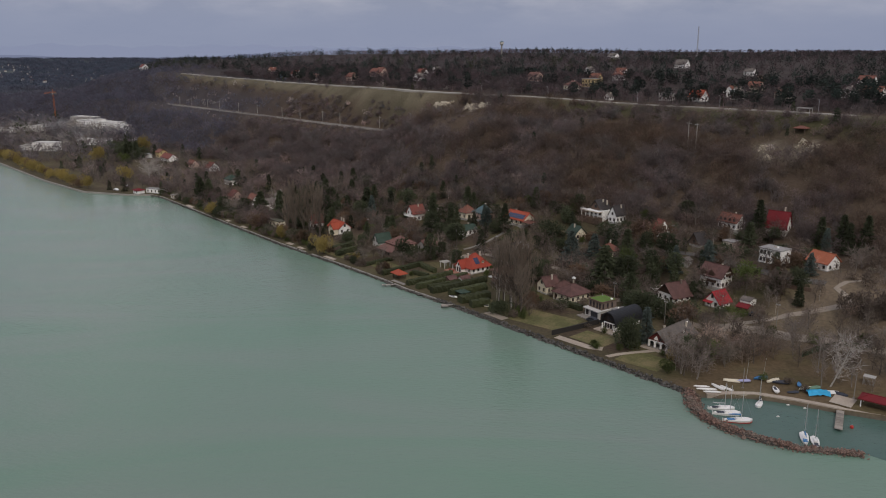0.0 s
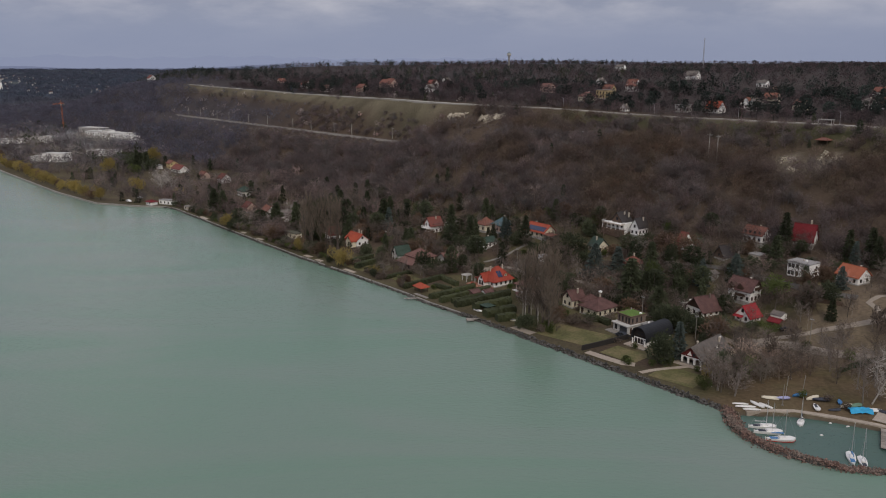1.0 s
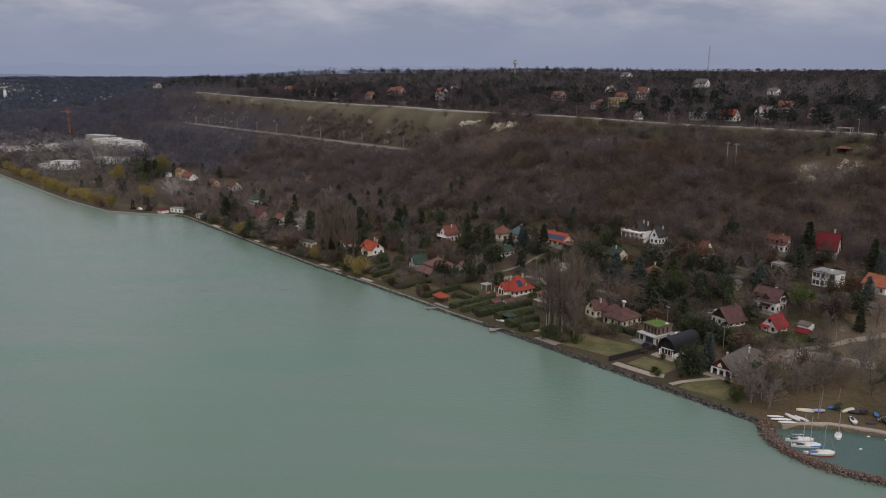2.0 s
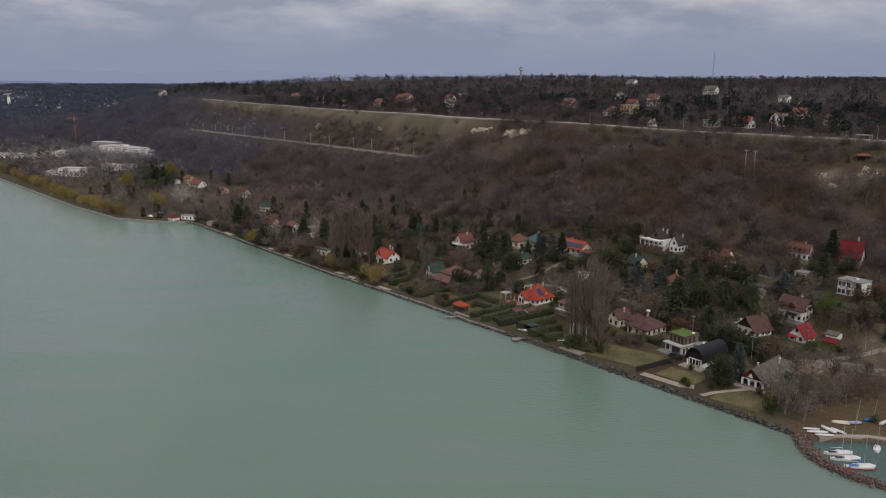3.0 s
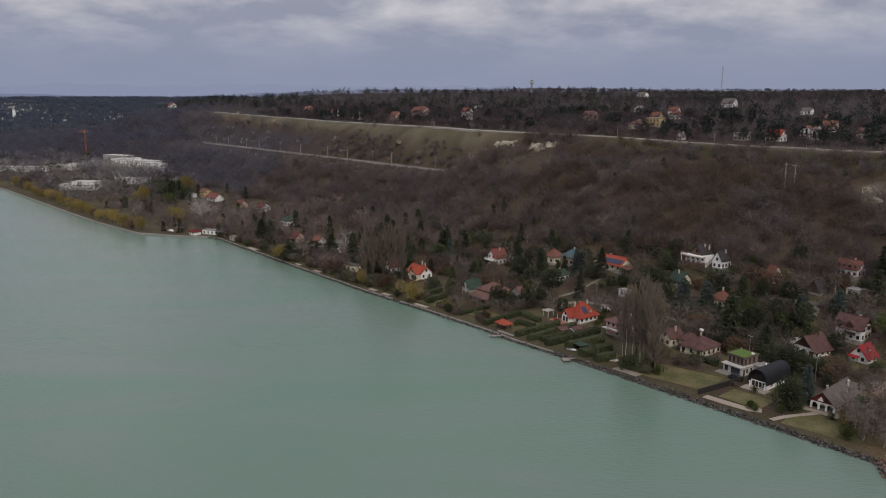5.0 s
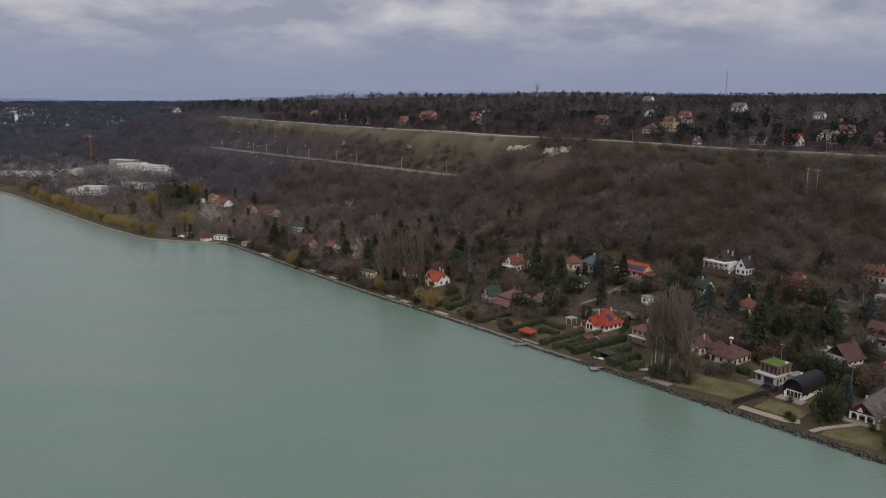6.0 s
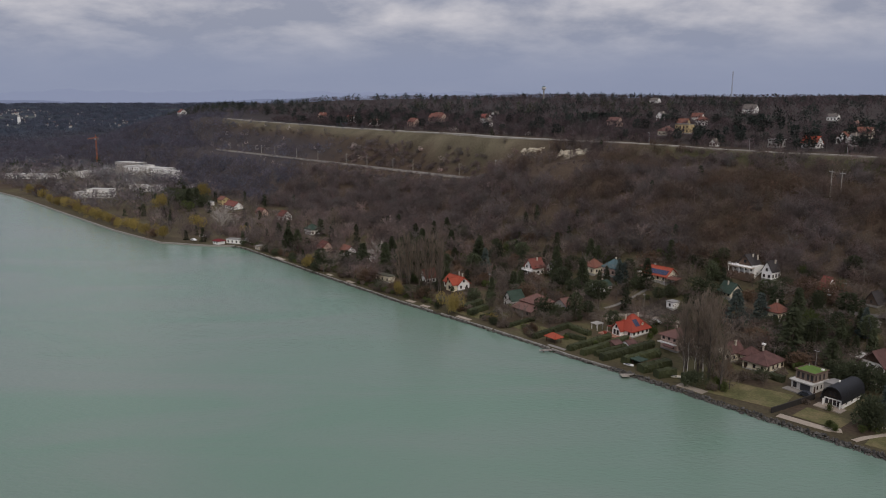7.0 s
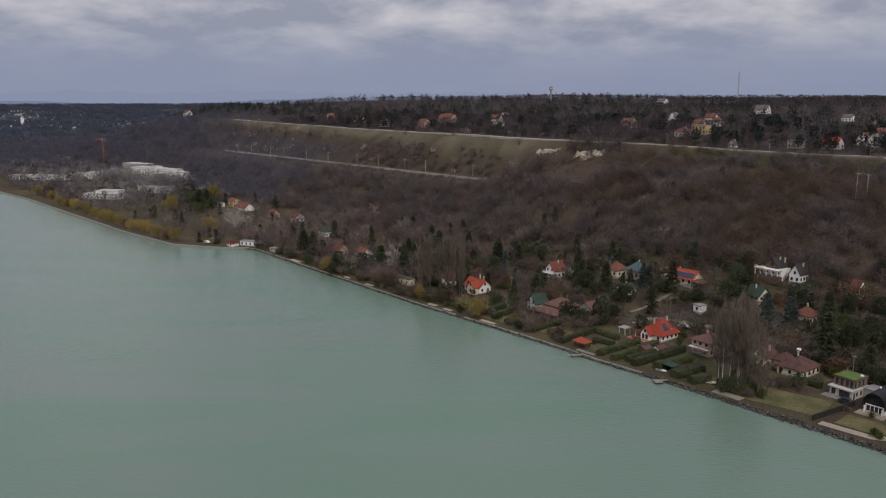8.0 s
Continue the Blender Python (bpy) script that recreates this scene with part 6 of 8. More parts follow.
for k, u, v, h, *w in (
    ("spruce", -25, 55, 16, 1.5), ("spruce", -30, 57, 12), ("cedar", 2.5, 69, 14), ("leafy", 24, 80, 9.5, 1.3), ("blue", -2.5, 77, 11, 1.4), ("pine", 76, 58, 12, 1.0), ("leafy", -38, 52, 8, 1.2), ("blue", -46, 88, 11, 1.3), ("blue", -37, 81, 11), ("olive", -26, 66, 12, 0.6),
    ("spruce", -46, 123, 15), ("spruce", -49, 111, 12, 1.3), ("cypress", -66.5, 98, 5.5, 1.3), ("blue", -79, 97, 8, 1.3), ("leafy", -66.0, 16.0, 9, 0.95),
    ("leafy", -64.0, 18.5, 8, 0.9), ("blue", -66.5, 22.0, 11.5, 1.0), ("leafy", -50, 40, 8, 1.3), ("leafy", -54, 42, 8, 1.3), ("leafy", -58, 43, 7, 1.2), ("leafy", -47, 43, 7, 1.2), ("olive", -62.5, 85, 7, 1.4),
    ("spruce", -68, 128, 12), ("spruce", -75, 130, 13), ("spruce", -79, 126, 12), ("spruce", -83, 131, 13), ("blue", -72, 124, 10),
    ("spruce", 161, 27, 16), ("spruce", 165, 30, 14), ("spruce", 133, 62, 16, 1.3), ("blue", 126, 60, 13), ("cypress", 49, 35, 11, 1.5), ("cypress", 52, 36, 9, 1.4),
    ("spruce", 92, 72, 15), ("spruce", 85, 66, 13), ("spruce", 72, 66, 14), ("pine", 51, 51, 12, 1.3), ("pine", 56, 54, 11, 1.2), ("blue", 57, 75, 10), ("spruce", 45, 74, 13),
    ("spruce", 66, 75, 7.5), ("blue", 61, 77, 10), ("spruce", 77, 74, 9), ("spruce", -42, 62, 9), ("spruce", -44, 70, 10), ("spruce", -34, 70, 11), ("pine", -40, 76, 11),
    ("pine", -30, 76, 10), ("leafy", -17, 92, 8), ("leafy", 2, 97, 7), ("leafy", 30, 96, 8), ("spruce", -74, 84, 9), ("spruce", -84, 80, 8), ("leafy", -78, 88, 7, 1.2),
    ("poplar", -10, 17, 22, 0.95), ("poplar", -13.5, 19, 24), ("poplar", -8.5, 20.5, 21, 0.95), ("poplar", -17, 20, 22), ("poplar", -11.5, 23.5, 24, 1.1), ("poplar", -15.5, 25, 23, 1.1), ("poplar", -18.5, 16.5, 20), ("poplar", -25.5, 11.5, 17, 1.45),
    ("birch", -13.4, 13.2, 15), ("birch", -15.0, 14.6, 14), ("birch", -16.6, 16.4, 15), ("birch", -11.6, 14.2, 13), ("birch", -18.0, 14.6, 12),
    ("poplar", 136, 17, 22, 0.8), ("poplar", 133, 18.5, 24.5, 0.7), ("poplar", 130.5, 18, 24, 0.75), ("poplar", 124.5, 19.5, 22.5, 0.7), ("poplar", 121.5, 21, 25, 0.7), ("poplar", 118.5, 20.5, 25, 0.75), ("poplar", 115.5, 22, 24.5, 0.7), ("poplar", 112.5, 21, 22, 0.7),
    ("willow", 88.5, 6.8, 8), ("willow", 200, 8.0, 6.5, 1.3), ("willow", 123, 6.0, 6.5, 0.8), ("gold", 71, 12, 2.8), ("gold", -79, 17, 3.2, 1.1),
    ("willow", 556, -26.0, 8), ("willow", 540, -24.0, 7), ("willow", 521, -23.5, 8), ("willow", 505, -22.0, 8), ("willow", 490, -23.0, 7), ("willow", 455, -22.0, 7), ("willow", 439, -25.0, 8), ("willow", 428, -24.0, 7.5),
    ("willow", 411, -24.0, 8), ("willow", 396, -23.0, 6.5), ("willow", 371, -22.0, 8.5), ("willow", 349, -21.0, 8), ("willow", 332, -17.0, 8), ("willow", 452, 27, 13), ("willow", 350, 13, 9.5), ("willow", 477, 71, 14), ("willow", 600, -21.0, 8), ("willow", 640, -23.0, 9), ("willow", 531, -19.0, 7.5, 1.3), ("willow", 473, -23.0, 7, 1.4), ("willow", 384, -22.0, 7, 1.3), 
    ("russet", 548, -21.5, 7, 1.3), ("russet", 497, -21.5, 6.5, 1.3), ("russet", 464, -21.5, 7, 1.4), ("russet", 403, -22.5, 6.5, 1.3), ("russet", 340, -20.5, 6, 1.3), ("russet", 620, -18.5, 11, 1.2),
    ("leafy", 489, 62, 11, 1.5), ("leafy", 497, 72, 10, 1.5), ("leafy", 483, 50, 9, 1.5), ("spruce", 504, 66, 12, 1.5), ("cypress", 436, 8, 9, 1.3), ("leafy", 515, 60, 10, 1.5), ("spruce", 468, 62, 13, 1.5), ("olive", 432, 40, 8, 1.2),
    ("white", 352, 30, 15, 1.1), ("grey", 362, 34, 13), ("white", 372, 42, 12), ("grey", 318, 36, 12), ("willow", 305, 24, 7),
    ("spruce", 461, 52, 12, 1.6), ("spruce", 452, 56, 11, 1.6), ("leafy", 470, 50, 11, 1.5), ("leafy", 444, 58, 10, 1.4), ("spruce", 478, 60, 12, 1.6), ("white", 338, 25, 14), ("white", 331, 29, 12),
    ("grey", -114.5, 30, 17, 0.45), ("white", 156, 12, 8, 0.8), ("white", 178, 34, 14, 0.6), ("russet", -18, 99, 9, 1.2), ("russet", -7, 101, 8, 1.2), ("russet", -12, 95, 7),
    ("olive", -65, 11.5, 2.2), ("olive", -66, 14.5, 2.4), ("olive", -67, 17.0, 2.6), ("olive", -58, 8.5, 2.4, 1.2), ("olive", -60, 7.5, 2.0, 1.2), ("leafy", -80, 23, 6.5), ("olive", -79.5, 19, 3.5, 1.3), ("leafy", -84, 25, 6),
    ("olive", -86, 24, 6), ("spruce", 243, 20, 14, 1.4), ("spruce", 240, 24, 13, 1.3), ("spruce", 176, 24, 14, 1.4), ("spruce", 171, 20, 12, 1.4), ("spruce", 283, 12, 8),
    ("grey", 272, 60, 14, 0.6), ("grey", 268, 63, 15, 0.5), ("poplar", 262, 62, 17, 1.8), ("olive", -24, 13, 4), ("olive", -27, 11, 3), ("leafy", -16, 26, 5), ("leafy", -30, 27, 4.5),
    ("bare", -27, 14, 6), ("bare", -32, 24, 5), ("grey", 66, 13, 7, 1.2), ("bare", 72, 17, 6), ("bare", 75, 20, 8, 1.1), ("bare", 67.5, 19, 7.5, 1.1), ("grey", 63, 20, 7), ("leafy", 59.5, 30, 8), ("leafy", 85.5, 26, 6), ("bare", 82, 21, 6.5), ("shrub", -24, 9, 2.5), ("birch", -40, 112, 9), ("birch", -36, 108, 9), ("bare", -33, 110, 9),
):
    plant(k, u, v, h, *w)

leaning = plant("white", -116, 31.5, 17, 0.85)
leaning.matrix_world = spot(-116, 31.5, 0, -0.1) @ pose(0, 0, 0, 0, 17, 0) @ Matrix.Diagonal((1.05, 1.05, 1.8, 1))
leaning["label"] = "large leaning leafless tree with a whitish trunk"

# tall pale trees standing before the resort buildings
for u, v, h in ((640, 84, 17), (652, 78, 15), (664, 88, 18), (676, 80, 16), (690, 74, 17), (702, 82, 15), (626, 92, 14), (612, 96, 13), (634, 72, 13), (712, 92, 18), (724, 86, 16), (738, 96, 17),
                (556, 30, 12), (548, 12, 11), (566, 4, 12), (580, -4, 11), (562, 46, 13), (574, 54, 14), (558, 62, 12), (600, 40, 14), (612, 30, 13), (625, 16, 14), (640, 6, 13),
                (742, 20, 14), (760, 6, 13), (776, 36, 15), (796, 0, 14), (815, -8, 13), (838, 10, 15), (752, 46, 14), (700, 30, 15), (682, 20, 14), (664, 36, 15), (720, 50, 14)):
    plant("white" if (u + h) % 3 else "grey", u, v, h, 1.0)

CLEAR = [(-77, -58, 3, 24), (-64, -44, 3, 26), (-47, -28, 3, 30), (-12, 46, 3, 31), (-135, -92, 2, 46), (-125, -78, 66, 100), (60, 100, 3, 24), (30, 44, 38, 56), (20, 60, 50, 66), (-36, -20, 90, 104), (-70, -58, 84, 98), (-3, 14, 92, 98), (285, 330, -20, 30), (48, 90, 4, 20)]


TERRACES = [(68, 90), (98, 119), (155, 166), (175, 185), (222, 240)]


def fill_village():
    rng = np.random.default_rng(5)
    made = 0
    for _ in range(16000):
        if made >= 640:
            break
        u = -128 + 330 * rng.random() ** 1.1
        v = 7 + 118 * rng.random()
        foot = float(np.interp(u, KNOTS, [136, 116, 110, 100, 100, 98, 98]))
        if v > foot or v < float(shore(u)) + 2.5:
            continue
        kind = rng.choice(["bare", "bare", "bare", "bare", "grey", "shrub", "shrub", "spruce", "leafy", "leafy", "leafy", "olive", "olive", "pine", "russet"])
        low = any(a < u < b and c < v < d for a, b, c, d in CLEAR)
        if u < -76 and rng.random() < 0.4:
            continue
        if u < -76 and kind in ("spruce", "pine", "blue", "leafy", "russet", "bare"):
            kind = "grey" if rng.random() < 0.6 else "bare"
        if low and rng.random() < 0.93:
            continue
        h = {"bare": 8, "grey": 9, "shrub": 3, "spruce": 10, "leafy": 5.5, "olive": 3.5, "pine": 10, "blue": 8, "russet": 6}[kind] * (0.65 + 0.6 * rng.random())
        if low:
            kind, h = "olive" if rng.random() < 0.5 else "shrub", 1.3 + rng.random()
        if u > 180 and kind in ("bare", "shrub", "grey"):
            h *= 1.15
        if any(math.hypot(u - a, v - b) < r + 0.12 * h for a, b, r in FOOTPRINTS) or any(math.hypot(u - a, v - b) < r + 0.6 for a, b, r in PLANTED):
            continue
        way = np.array([u + 163, v + 180])
        way /= np.linalg.norm(way)
        for a, b, r in FOOTPRINTS:
            along = (a - u) * way[0] + (b - v) * way[1]
            across = abs((a - u) * way[1] - (b - v) * way[0])
            if 0 < along < 34 and across < r * 0.8 + 0.2 * h:
                h = min(h, 0.9 + 0.26 * along + max(0.0, float(ground(a, b) - ground(u, v))))
        if h < 1.6:
            continue
        if h < 3.4 and kind in ("bare", "grey", "spruce", "pine", "blue", "leafy", "russet"):
            kind = "olive" if kind in ("spruce", "pine", "blue", "leafy") else "shrub"
        plant(kind, u, v, h, 1.0 + 0.35 * rng.random())
        made += 1
    # shrubs and small trees close behind the sea wall
    for _ in range(900):
        u = 46 + 236 * rng.random()
        d = 1.8 + 7.5 * rng.random()
        v = float(shore(u)) + d
        if made >= 850 or u < 100 and rng.random() < 0.75:
            continue
        if any(math.hypot(u - a, v - b) < r * 0.7 for a, b, r in FOOTPRINTS) or any(math.hypot(u - a, v - b) < 0.8 * r + 0.4 for a, b, r in PLANTED) or any(a < u < b and d < 4.6 for a, b in TERRACES):
            continue
        kind = rng.choice(["shrub", "shrub", "shrub", "olive", "leafy", "bare", "grey", "russet"])
        h = {"shrub": 2.4, "olive": 2.0, "leafy": 3.2, "bare": 5.0, "grey": 5.0, "russet": 2.6}[kind] * (0.7 + 0.6 * rng.random())
        if 98 < u < 132 or 140 < u < 160:
            kind, h = ("shrub" if kind in ("bare", "grey", "russet") else "olive"), min(h, 1.8)
        plant(kind, u, v, h, 1.15)
        made += 1
    # bare trees round the gravel ground behind the harbour
    for _ in range(64):
        u, v = -128 + 56 * rng.random(), 34 + 70 * rng.random()
        if u > -92 and v > 88 or abs(v - 50 - (-76 - u) * 0.42) < 5 or abs(v - 62.6 - (-79.9 - u) * 1.5) < 3 or any(math.hypot(u - a, v - b) < r + 1 for a, b, r in FOOTPRINTS):
            continue
        plant(rng.choice(["bare", "grey", "birch", "shrub"]), u, v, 5.5 + 4.5 * rng.random(), 0.7)
    for _ in range(16):
        u, v = -97 + 19 * rng.random(), 9 + 24 * rng.random()
        if v < shore(u) + 5 or v - 9 < (-u - 88) * 1.6:
            continue
        plant(rng.choice(["bare", "bare", "grey", "birch"]), u, v, 6.5 + 4.5 * rng.random(), 0.8)


fill_village()


def grove(name, label, seed, n, u0, u1, v0, v1, clear, dark_share, tint, high, keep_from_shore=7, far=False, brow=False):
    """A stand of trees in one object, kept off the buildings."""
    rng = np.random.default_rng(seed)
    u, v = scatter(rng, n, u0, u1, v0, v1)
    ok = v > shore(u) + keep_from_shore
    for a, b, r in FOOTPRINTS:
        if u0 - 20 < a < u1 + 20:
            ok &= np.hypot(u - a, v - b) > r * 0.85
            w = np.array([a + 163, b + 180]) / math.hypot(a + 163, b + 180)
            along, across = (a - u) * w[0] + (b - v) * w[1], np.abs((a - u) * w[1] - (b - v) * w[0])
            ok &= ~((along > 0) & (along < (75 if far else 22)) & (across < r * 0.7) & (rng.random(n) < clear))
    ok &= (np.abs(v - edge_of(u) + 9) < 6) if brow else (v > edge_of(u) + 6.5) | (v < edge_of(u) - 14)
    ok &= ~((u < -76) & (np.abs(v - 50 - (-76 - u) * 0.42) < 4.5))
    u, v = u[ok], v[ok]
    dark = rng.random(len(u)) < dark_share
    pick = np.where(dark, (4 if far else 8) + rng.integers(2, size=len(u)), rng.integers(4 if far else 5, size=len(u)))
    col = tones(rng, len(u), tint, 0.3)
    pale = rng.random(len(u)) < 0.10
    col[pale] *= 1.7
    col[dark] = tones(rng, int(dark.sum()), (0.042, 0.050, 0.030))
    ob = wood_of(name, label, u, v, high * (0.65 + 0.6 * rng.random(len(u))), FAR_KIT if far else KIT, pick, col)
    return ob


grove("resort_grove", "leafless grey-brown trees round the resort buildings", 51, 1000, 480, 960, -24, 104, 0.25, 0.03, (0.115, 0.104, 0.108), 10, 9, True)
grove("pale_grove", "whitish leafless trees before the resort blocks", 59, 190, 600, 770, 58, 106, 0.0, 0.0, (0.200, 0.196, 0.198), 11, 9, True)
grove("pale_grove", "pale grey leafless trees behind the resort hall", 60, 170, 790, 1010, -10, 100, 0.0, 0.0, (0.165, 0.158, 0.166), 10, 9, True)
grove("promenade_shrubs", "dense leafless shrubs and small trees behind the plateau road", 57, 620, -60, 640, 190, 232, 0.0, 0.06, (0.080, 0.062, 0.060), 4.8, 7)
grove("brow_thicket", "leafless dark thicket on the brow before the plateau road", 61, 150, 150, 192, 172, 206, 0.0, 0.05, (0.092, 0.074, 0.070), 5.6, 7, False, True)
grove("ridge_pines", "tall dark pines on the skyline of the plateau", 58, 140, 300, 760, 380, 640, 0.0, 0.3, (0.075, 0.06, 0.06), 9, 7, True)
grove("park_grove", "leafless trees and bushes of the resort park", 52, 300, 300, 490, -8, 104, 0.9, 0.06, (0.120, 0.102, 0.096), 8)
grove("shore_grove", "leafless brown trees between the farther villas", 53, 430, 150, 330, 10, 104, 0.8, 0.05, (0.134, 0.108, 0.100), 9.5, 4)
grove("village_thicket", "leafless brown thicket between the garden houses", 54, 380, -70, 150, 40, 118, 0.97, 0.12, (0.128, 0.103, 0.090), 8.0, 4)
grove("harbour_thicket", "leafless grey-brown thicket behind the harbour", 55, 50, -135, -76, 34, 122, 0.9, 0.0, (0.190, 0.156, 0.130), 5.5, 12)
grove("harbour_thicket", "leafless grey-brown thicket beside the portico villa", 56, 26, -98, -79, 18, 44, 0.6, 0.0, (0.165, 0.136, 0.110), 7.0, 9)


def hedge(u0, v0, u1, v1, high, wide):
    """A clipped hedge between two points: an uneven body with leaf sprays all over it."""
    rng = np.random.default_rng(int(abs(u0 * 13 + v0 * 7)) + 3)
    n = max(3, int(math.hypot(u1 - u0, v1 - v0) / 0.7))
    prof = [(-0.5, 0.0), (-0.54, 0.5), (-0.45, 0.93), (0.0, 1.02), (0.45, 0.93), (0.54, 0.5), (0.5, 0.0)]
    along = np.array([u1 - u0, v1 - v0]) / math.hypot(u1 - u0, v1 - v0)
    side = np.array([-along[1], along[0]])
    s, sprays = Shape(), []
    x0, y0 = map(float, at(u0, v0))
    z0 = float(ground(u0, v0))
    rows = []
    for i in range(n + 1):
        t = i / n
        row = []
        for a, b in prof:
            q = np.array([u0, v0]) + (np.array([u1, v1]) - [u0, v0]) * t + side * a * wide * (1 + 0.14 * rng.normal())
            x, y = map(float, at(*q))
            row.append((x - x0, y - y0, float(ground(*q)) - z0 + b * high * (1 + 0.06 * rng.normal()) - (0.2 if b == 0 else 0)))
        rows.append(row)
    k = len(prof)
    for r in rows:
        s.v += r
    for i in range(n):
        for j in range(k - 1):
            s.f.append((i * k + j, i * k + j + 1, (i + 1) * k + j + 1, (i + 1) * k + j))
            c = np.mean([rows[i][j], rows[i][j + 1], rows[i + 1][j + 1]], axis=0)
            for _ in range(3):
                sprays.append(sliver(c + rng.normal(size=3) * 0.22, rng.normal(size=3) + [0, 0, 0.5], 0.35, 0.22, rng))
    s.f.append(tuple(range(k)))
    s.f.append(tuple(n * k + j for j in reversed(range(k))))
    h = thing("hedge", Matrix.Translation((x0, y0, z0)), "clipped dark green hedge between the gardens", "hedge", "garden hedges")
    part("body", s, M_HEDGE, h)
    part("foliage", tri_mesh("foliage", np.array(sprays), M_HEDGE), None, h)


for row in ((27, 5.6, 26.5, 27, 1.6, 1.6), (21.0, 5.4, 20.4, 29, 1.8, 1.8), (13.4, 6, 10.8, 30, 2.0, 2.0), (7.0, 9, 4.2, 24, 2.0, 2.2), (-1.4, 6.4, -3.6, 18, 2.1, 2.8), (-7.2, 6.2, -9.6, 12.5, 2.0, 2.4),
            (-15, 9, -16.5, 13, 2.4, 2.2), (44, 6.5, 45, 27, 1.6, 1.5), (17.6, 8, 15.2, 27, 1.5, 1.4), (38, 17, 30, 18, 1.4, 1.2), (82, 10, 84, 22, 1.8, 1.8), (88, 12, 90, 24, 2.2, 2.0), (75, 10, 76, 20, 1.2, 1.2), (60, 9, 60, 24, 1.2, 1.3),
            (-35, 30.5, -29, 31, 1.6, 1.4), (31, 44, 20, 45, 1.4, 1.4), (-56, 90, -64, 92, 1.3, 1.4), (33, 24, 46, 26, 1.5, 1.5)):
    hedge(*row[:4], row[4] * 1.2, row[5] * 1.15)


# ---- shore, harbour and roads ----
M_LAWN = material("mown_lawn", (0.110, 0.108, 0.042), 0.95, 1.6, 0.4, 0.4, blotch=0.2, second=(0.135, 0.112, 0.054))
def ribbon(name, label, points, wide, mat, lift=0.12, deep=0.5, category="path", kind="structure", shift=0.0):
    """A strip of paving laid over the ground along a line."""
    line = []
    for (a, b), (c, d) in zip(points, points[1:]):
        n = max(1, int(math.hypot(c - a, d - b) / 2.5))
        line += [(a + (c - a) * i / n, b + (d - b) * i / n) for i in range(n)]
    line.append(points[-1])
    s, rows = Shape(), []
    for i, (u, v) in enumerate(line):
        p, q = line[max(i - 1, 0)], line[min(i + 1, len(line) - 1)]
        k = math.hypot(q[0] - p[0], q[1] - p[1])
        nu_, nv_ = -(q[1] - p[1]) / k, (q[0] - p[0]) / k
        row = []
        for o in (-0.5, -0.17, 0.17, 0.5):
            a, b = u + nu_ * (o * wide + shift), v + nv_ * (o * wide + shift)
            x, y = at(a, b)
            row.append((float(x), float(y), float(ground(a, b)) + lift))
        rows.append(row)
    for r in rows:
        s.v += [(x, y, z - deep) for x, y, z in r[:1]] + r + [(x, y, z - deep) for x, y, z in r[-1:]]
    for i in range(len(rows) - 1):
        for j in range(5):
            s.f.append((i * 6 + j, i * 6 + j + 1, (i + 1) * 6 + j + 1, (i + 1) * 6 + j))
    ob = new(name, s.mesh(name, mat))
    return tagged(ob, label, category, kind=kind)


def low_wall(name, label, points, wide, z_of, high, mat):
    """A wall that follows a line; z_of gives its foot."""
    s = Shape()
    line = []
    for (a, b), (c, d) in zip(points, points[1:]):
        n = max(1, int(math.hypot(c - a, d - b) / 3.0))
        line += [(a + (c - a) * i / n, b + (d - b) * i / n) for i in range(n)]
    line.append(points[-1])
    for i, (u, v) in enumerate(line):
        p, q = line[max(i - 1, 0)], line[min(i + 1, len(line) - 1)]
        k = math.hypot(q[0] - p[0], q[1] - p[1])
        nu_, nv_ = -(q[1] - p[1]) / k * wide / 2, (q[0] - p[0]) / k * wide / 2
        z = z_of(u, v)
        for a, b, h in ((u - nu_, v - nv_, -0.9), (u - nu_, v - nv_, high), (u + nu_, v + nv_, high), (u + nu_, v + nv_, -0.9)):
            x, y = at(a, b)
            s.v.append((float(x), float(y), z + h))
    n = len(line)
    for i in range(n - 1):
        for j in range(4):
            k = (j + 1) % 4
            s.f.append((i * 4 + j, (i + 1) * 4 + j, (i + 1) * 4 + k, i * 4 + k))
    s.f += [(0, 1, 2, 3), tuple((n - 1) * 4 + j for j in (3, 2, 1, 0))]
    return tagged(new(name, s.mesh(name, mat)), label, "wall", kind="structure")


def stones(rng, places, size, spread):
    """Rough broken stones about each place: triangles in one array."""
    out = []
    base = np.array([(1, 0, 0), (-1, 0, 0), (0, 1, 0), (0, -1, 0), (0, 0, 1), (0, 0, -1)], float)
    faces = [(0, 2, 4), (2, 1, 4), (1, 3, 4), (3, 0, 4), (2, 0, 5), (1, 2, 5), (3, 1, 5), (0, 3, 5)]
    for x, y, z in places:
        r = size * (0.55 + 0.9 * rng.random())
        b = base * r * (0.7 + 0.5 * rng.random((6, 1)))
        a = rng.random() * 6.3
        rot = np.array([[math.cos(a), -math.sin(a), 0], [math.sin(a), math.cos(a), 0], [0, 0, 1]])
        tip = rng.normal(size=(3, 3)) * 0.25 + np.eye(3)
        b = b @ rot.T @ tip.T
        c = np.array([x, y, z]) + rng.normal(size=3) * spread
        out += [[b[i] + c, b[j] + c, b[k] + c] for i, j, k in faces]
    return np.array(out)


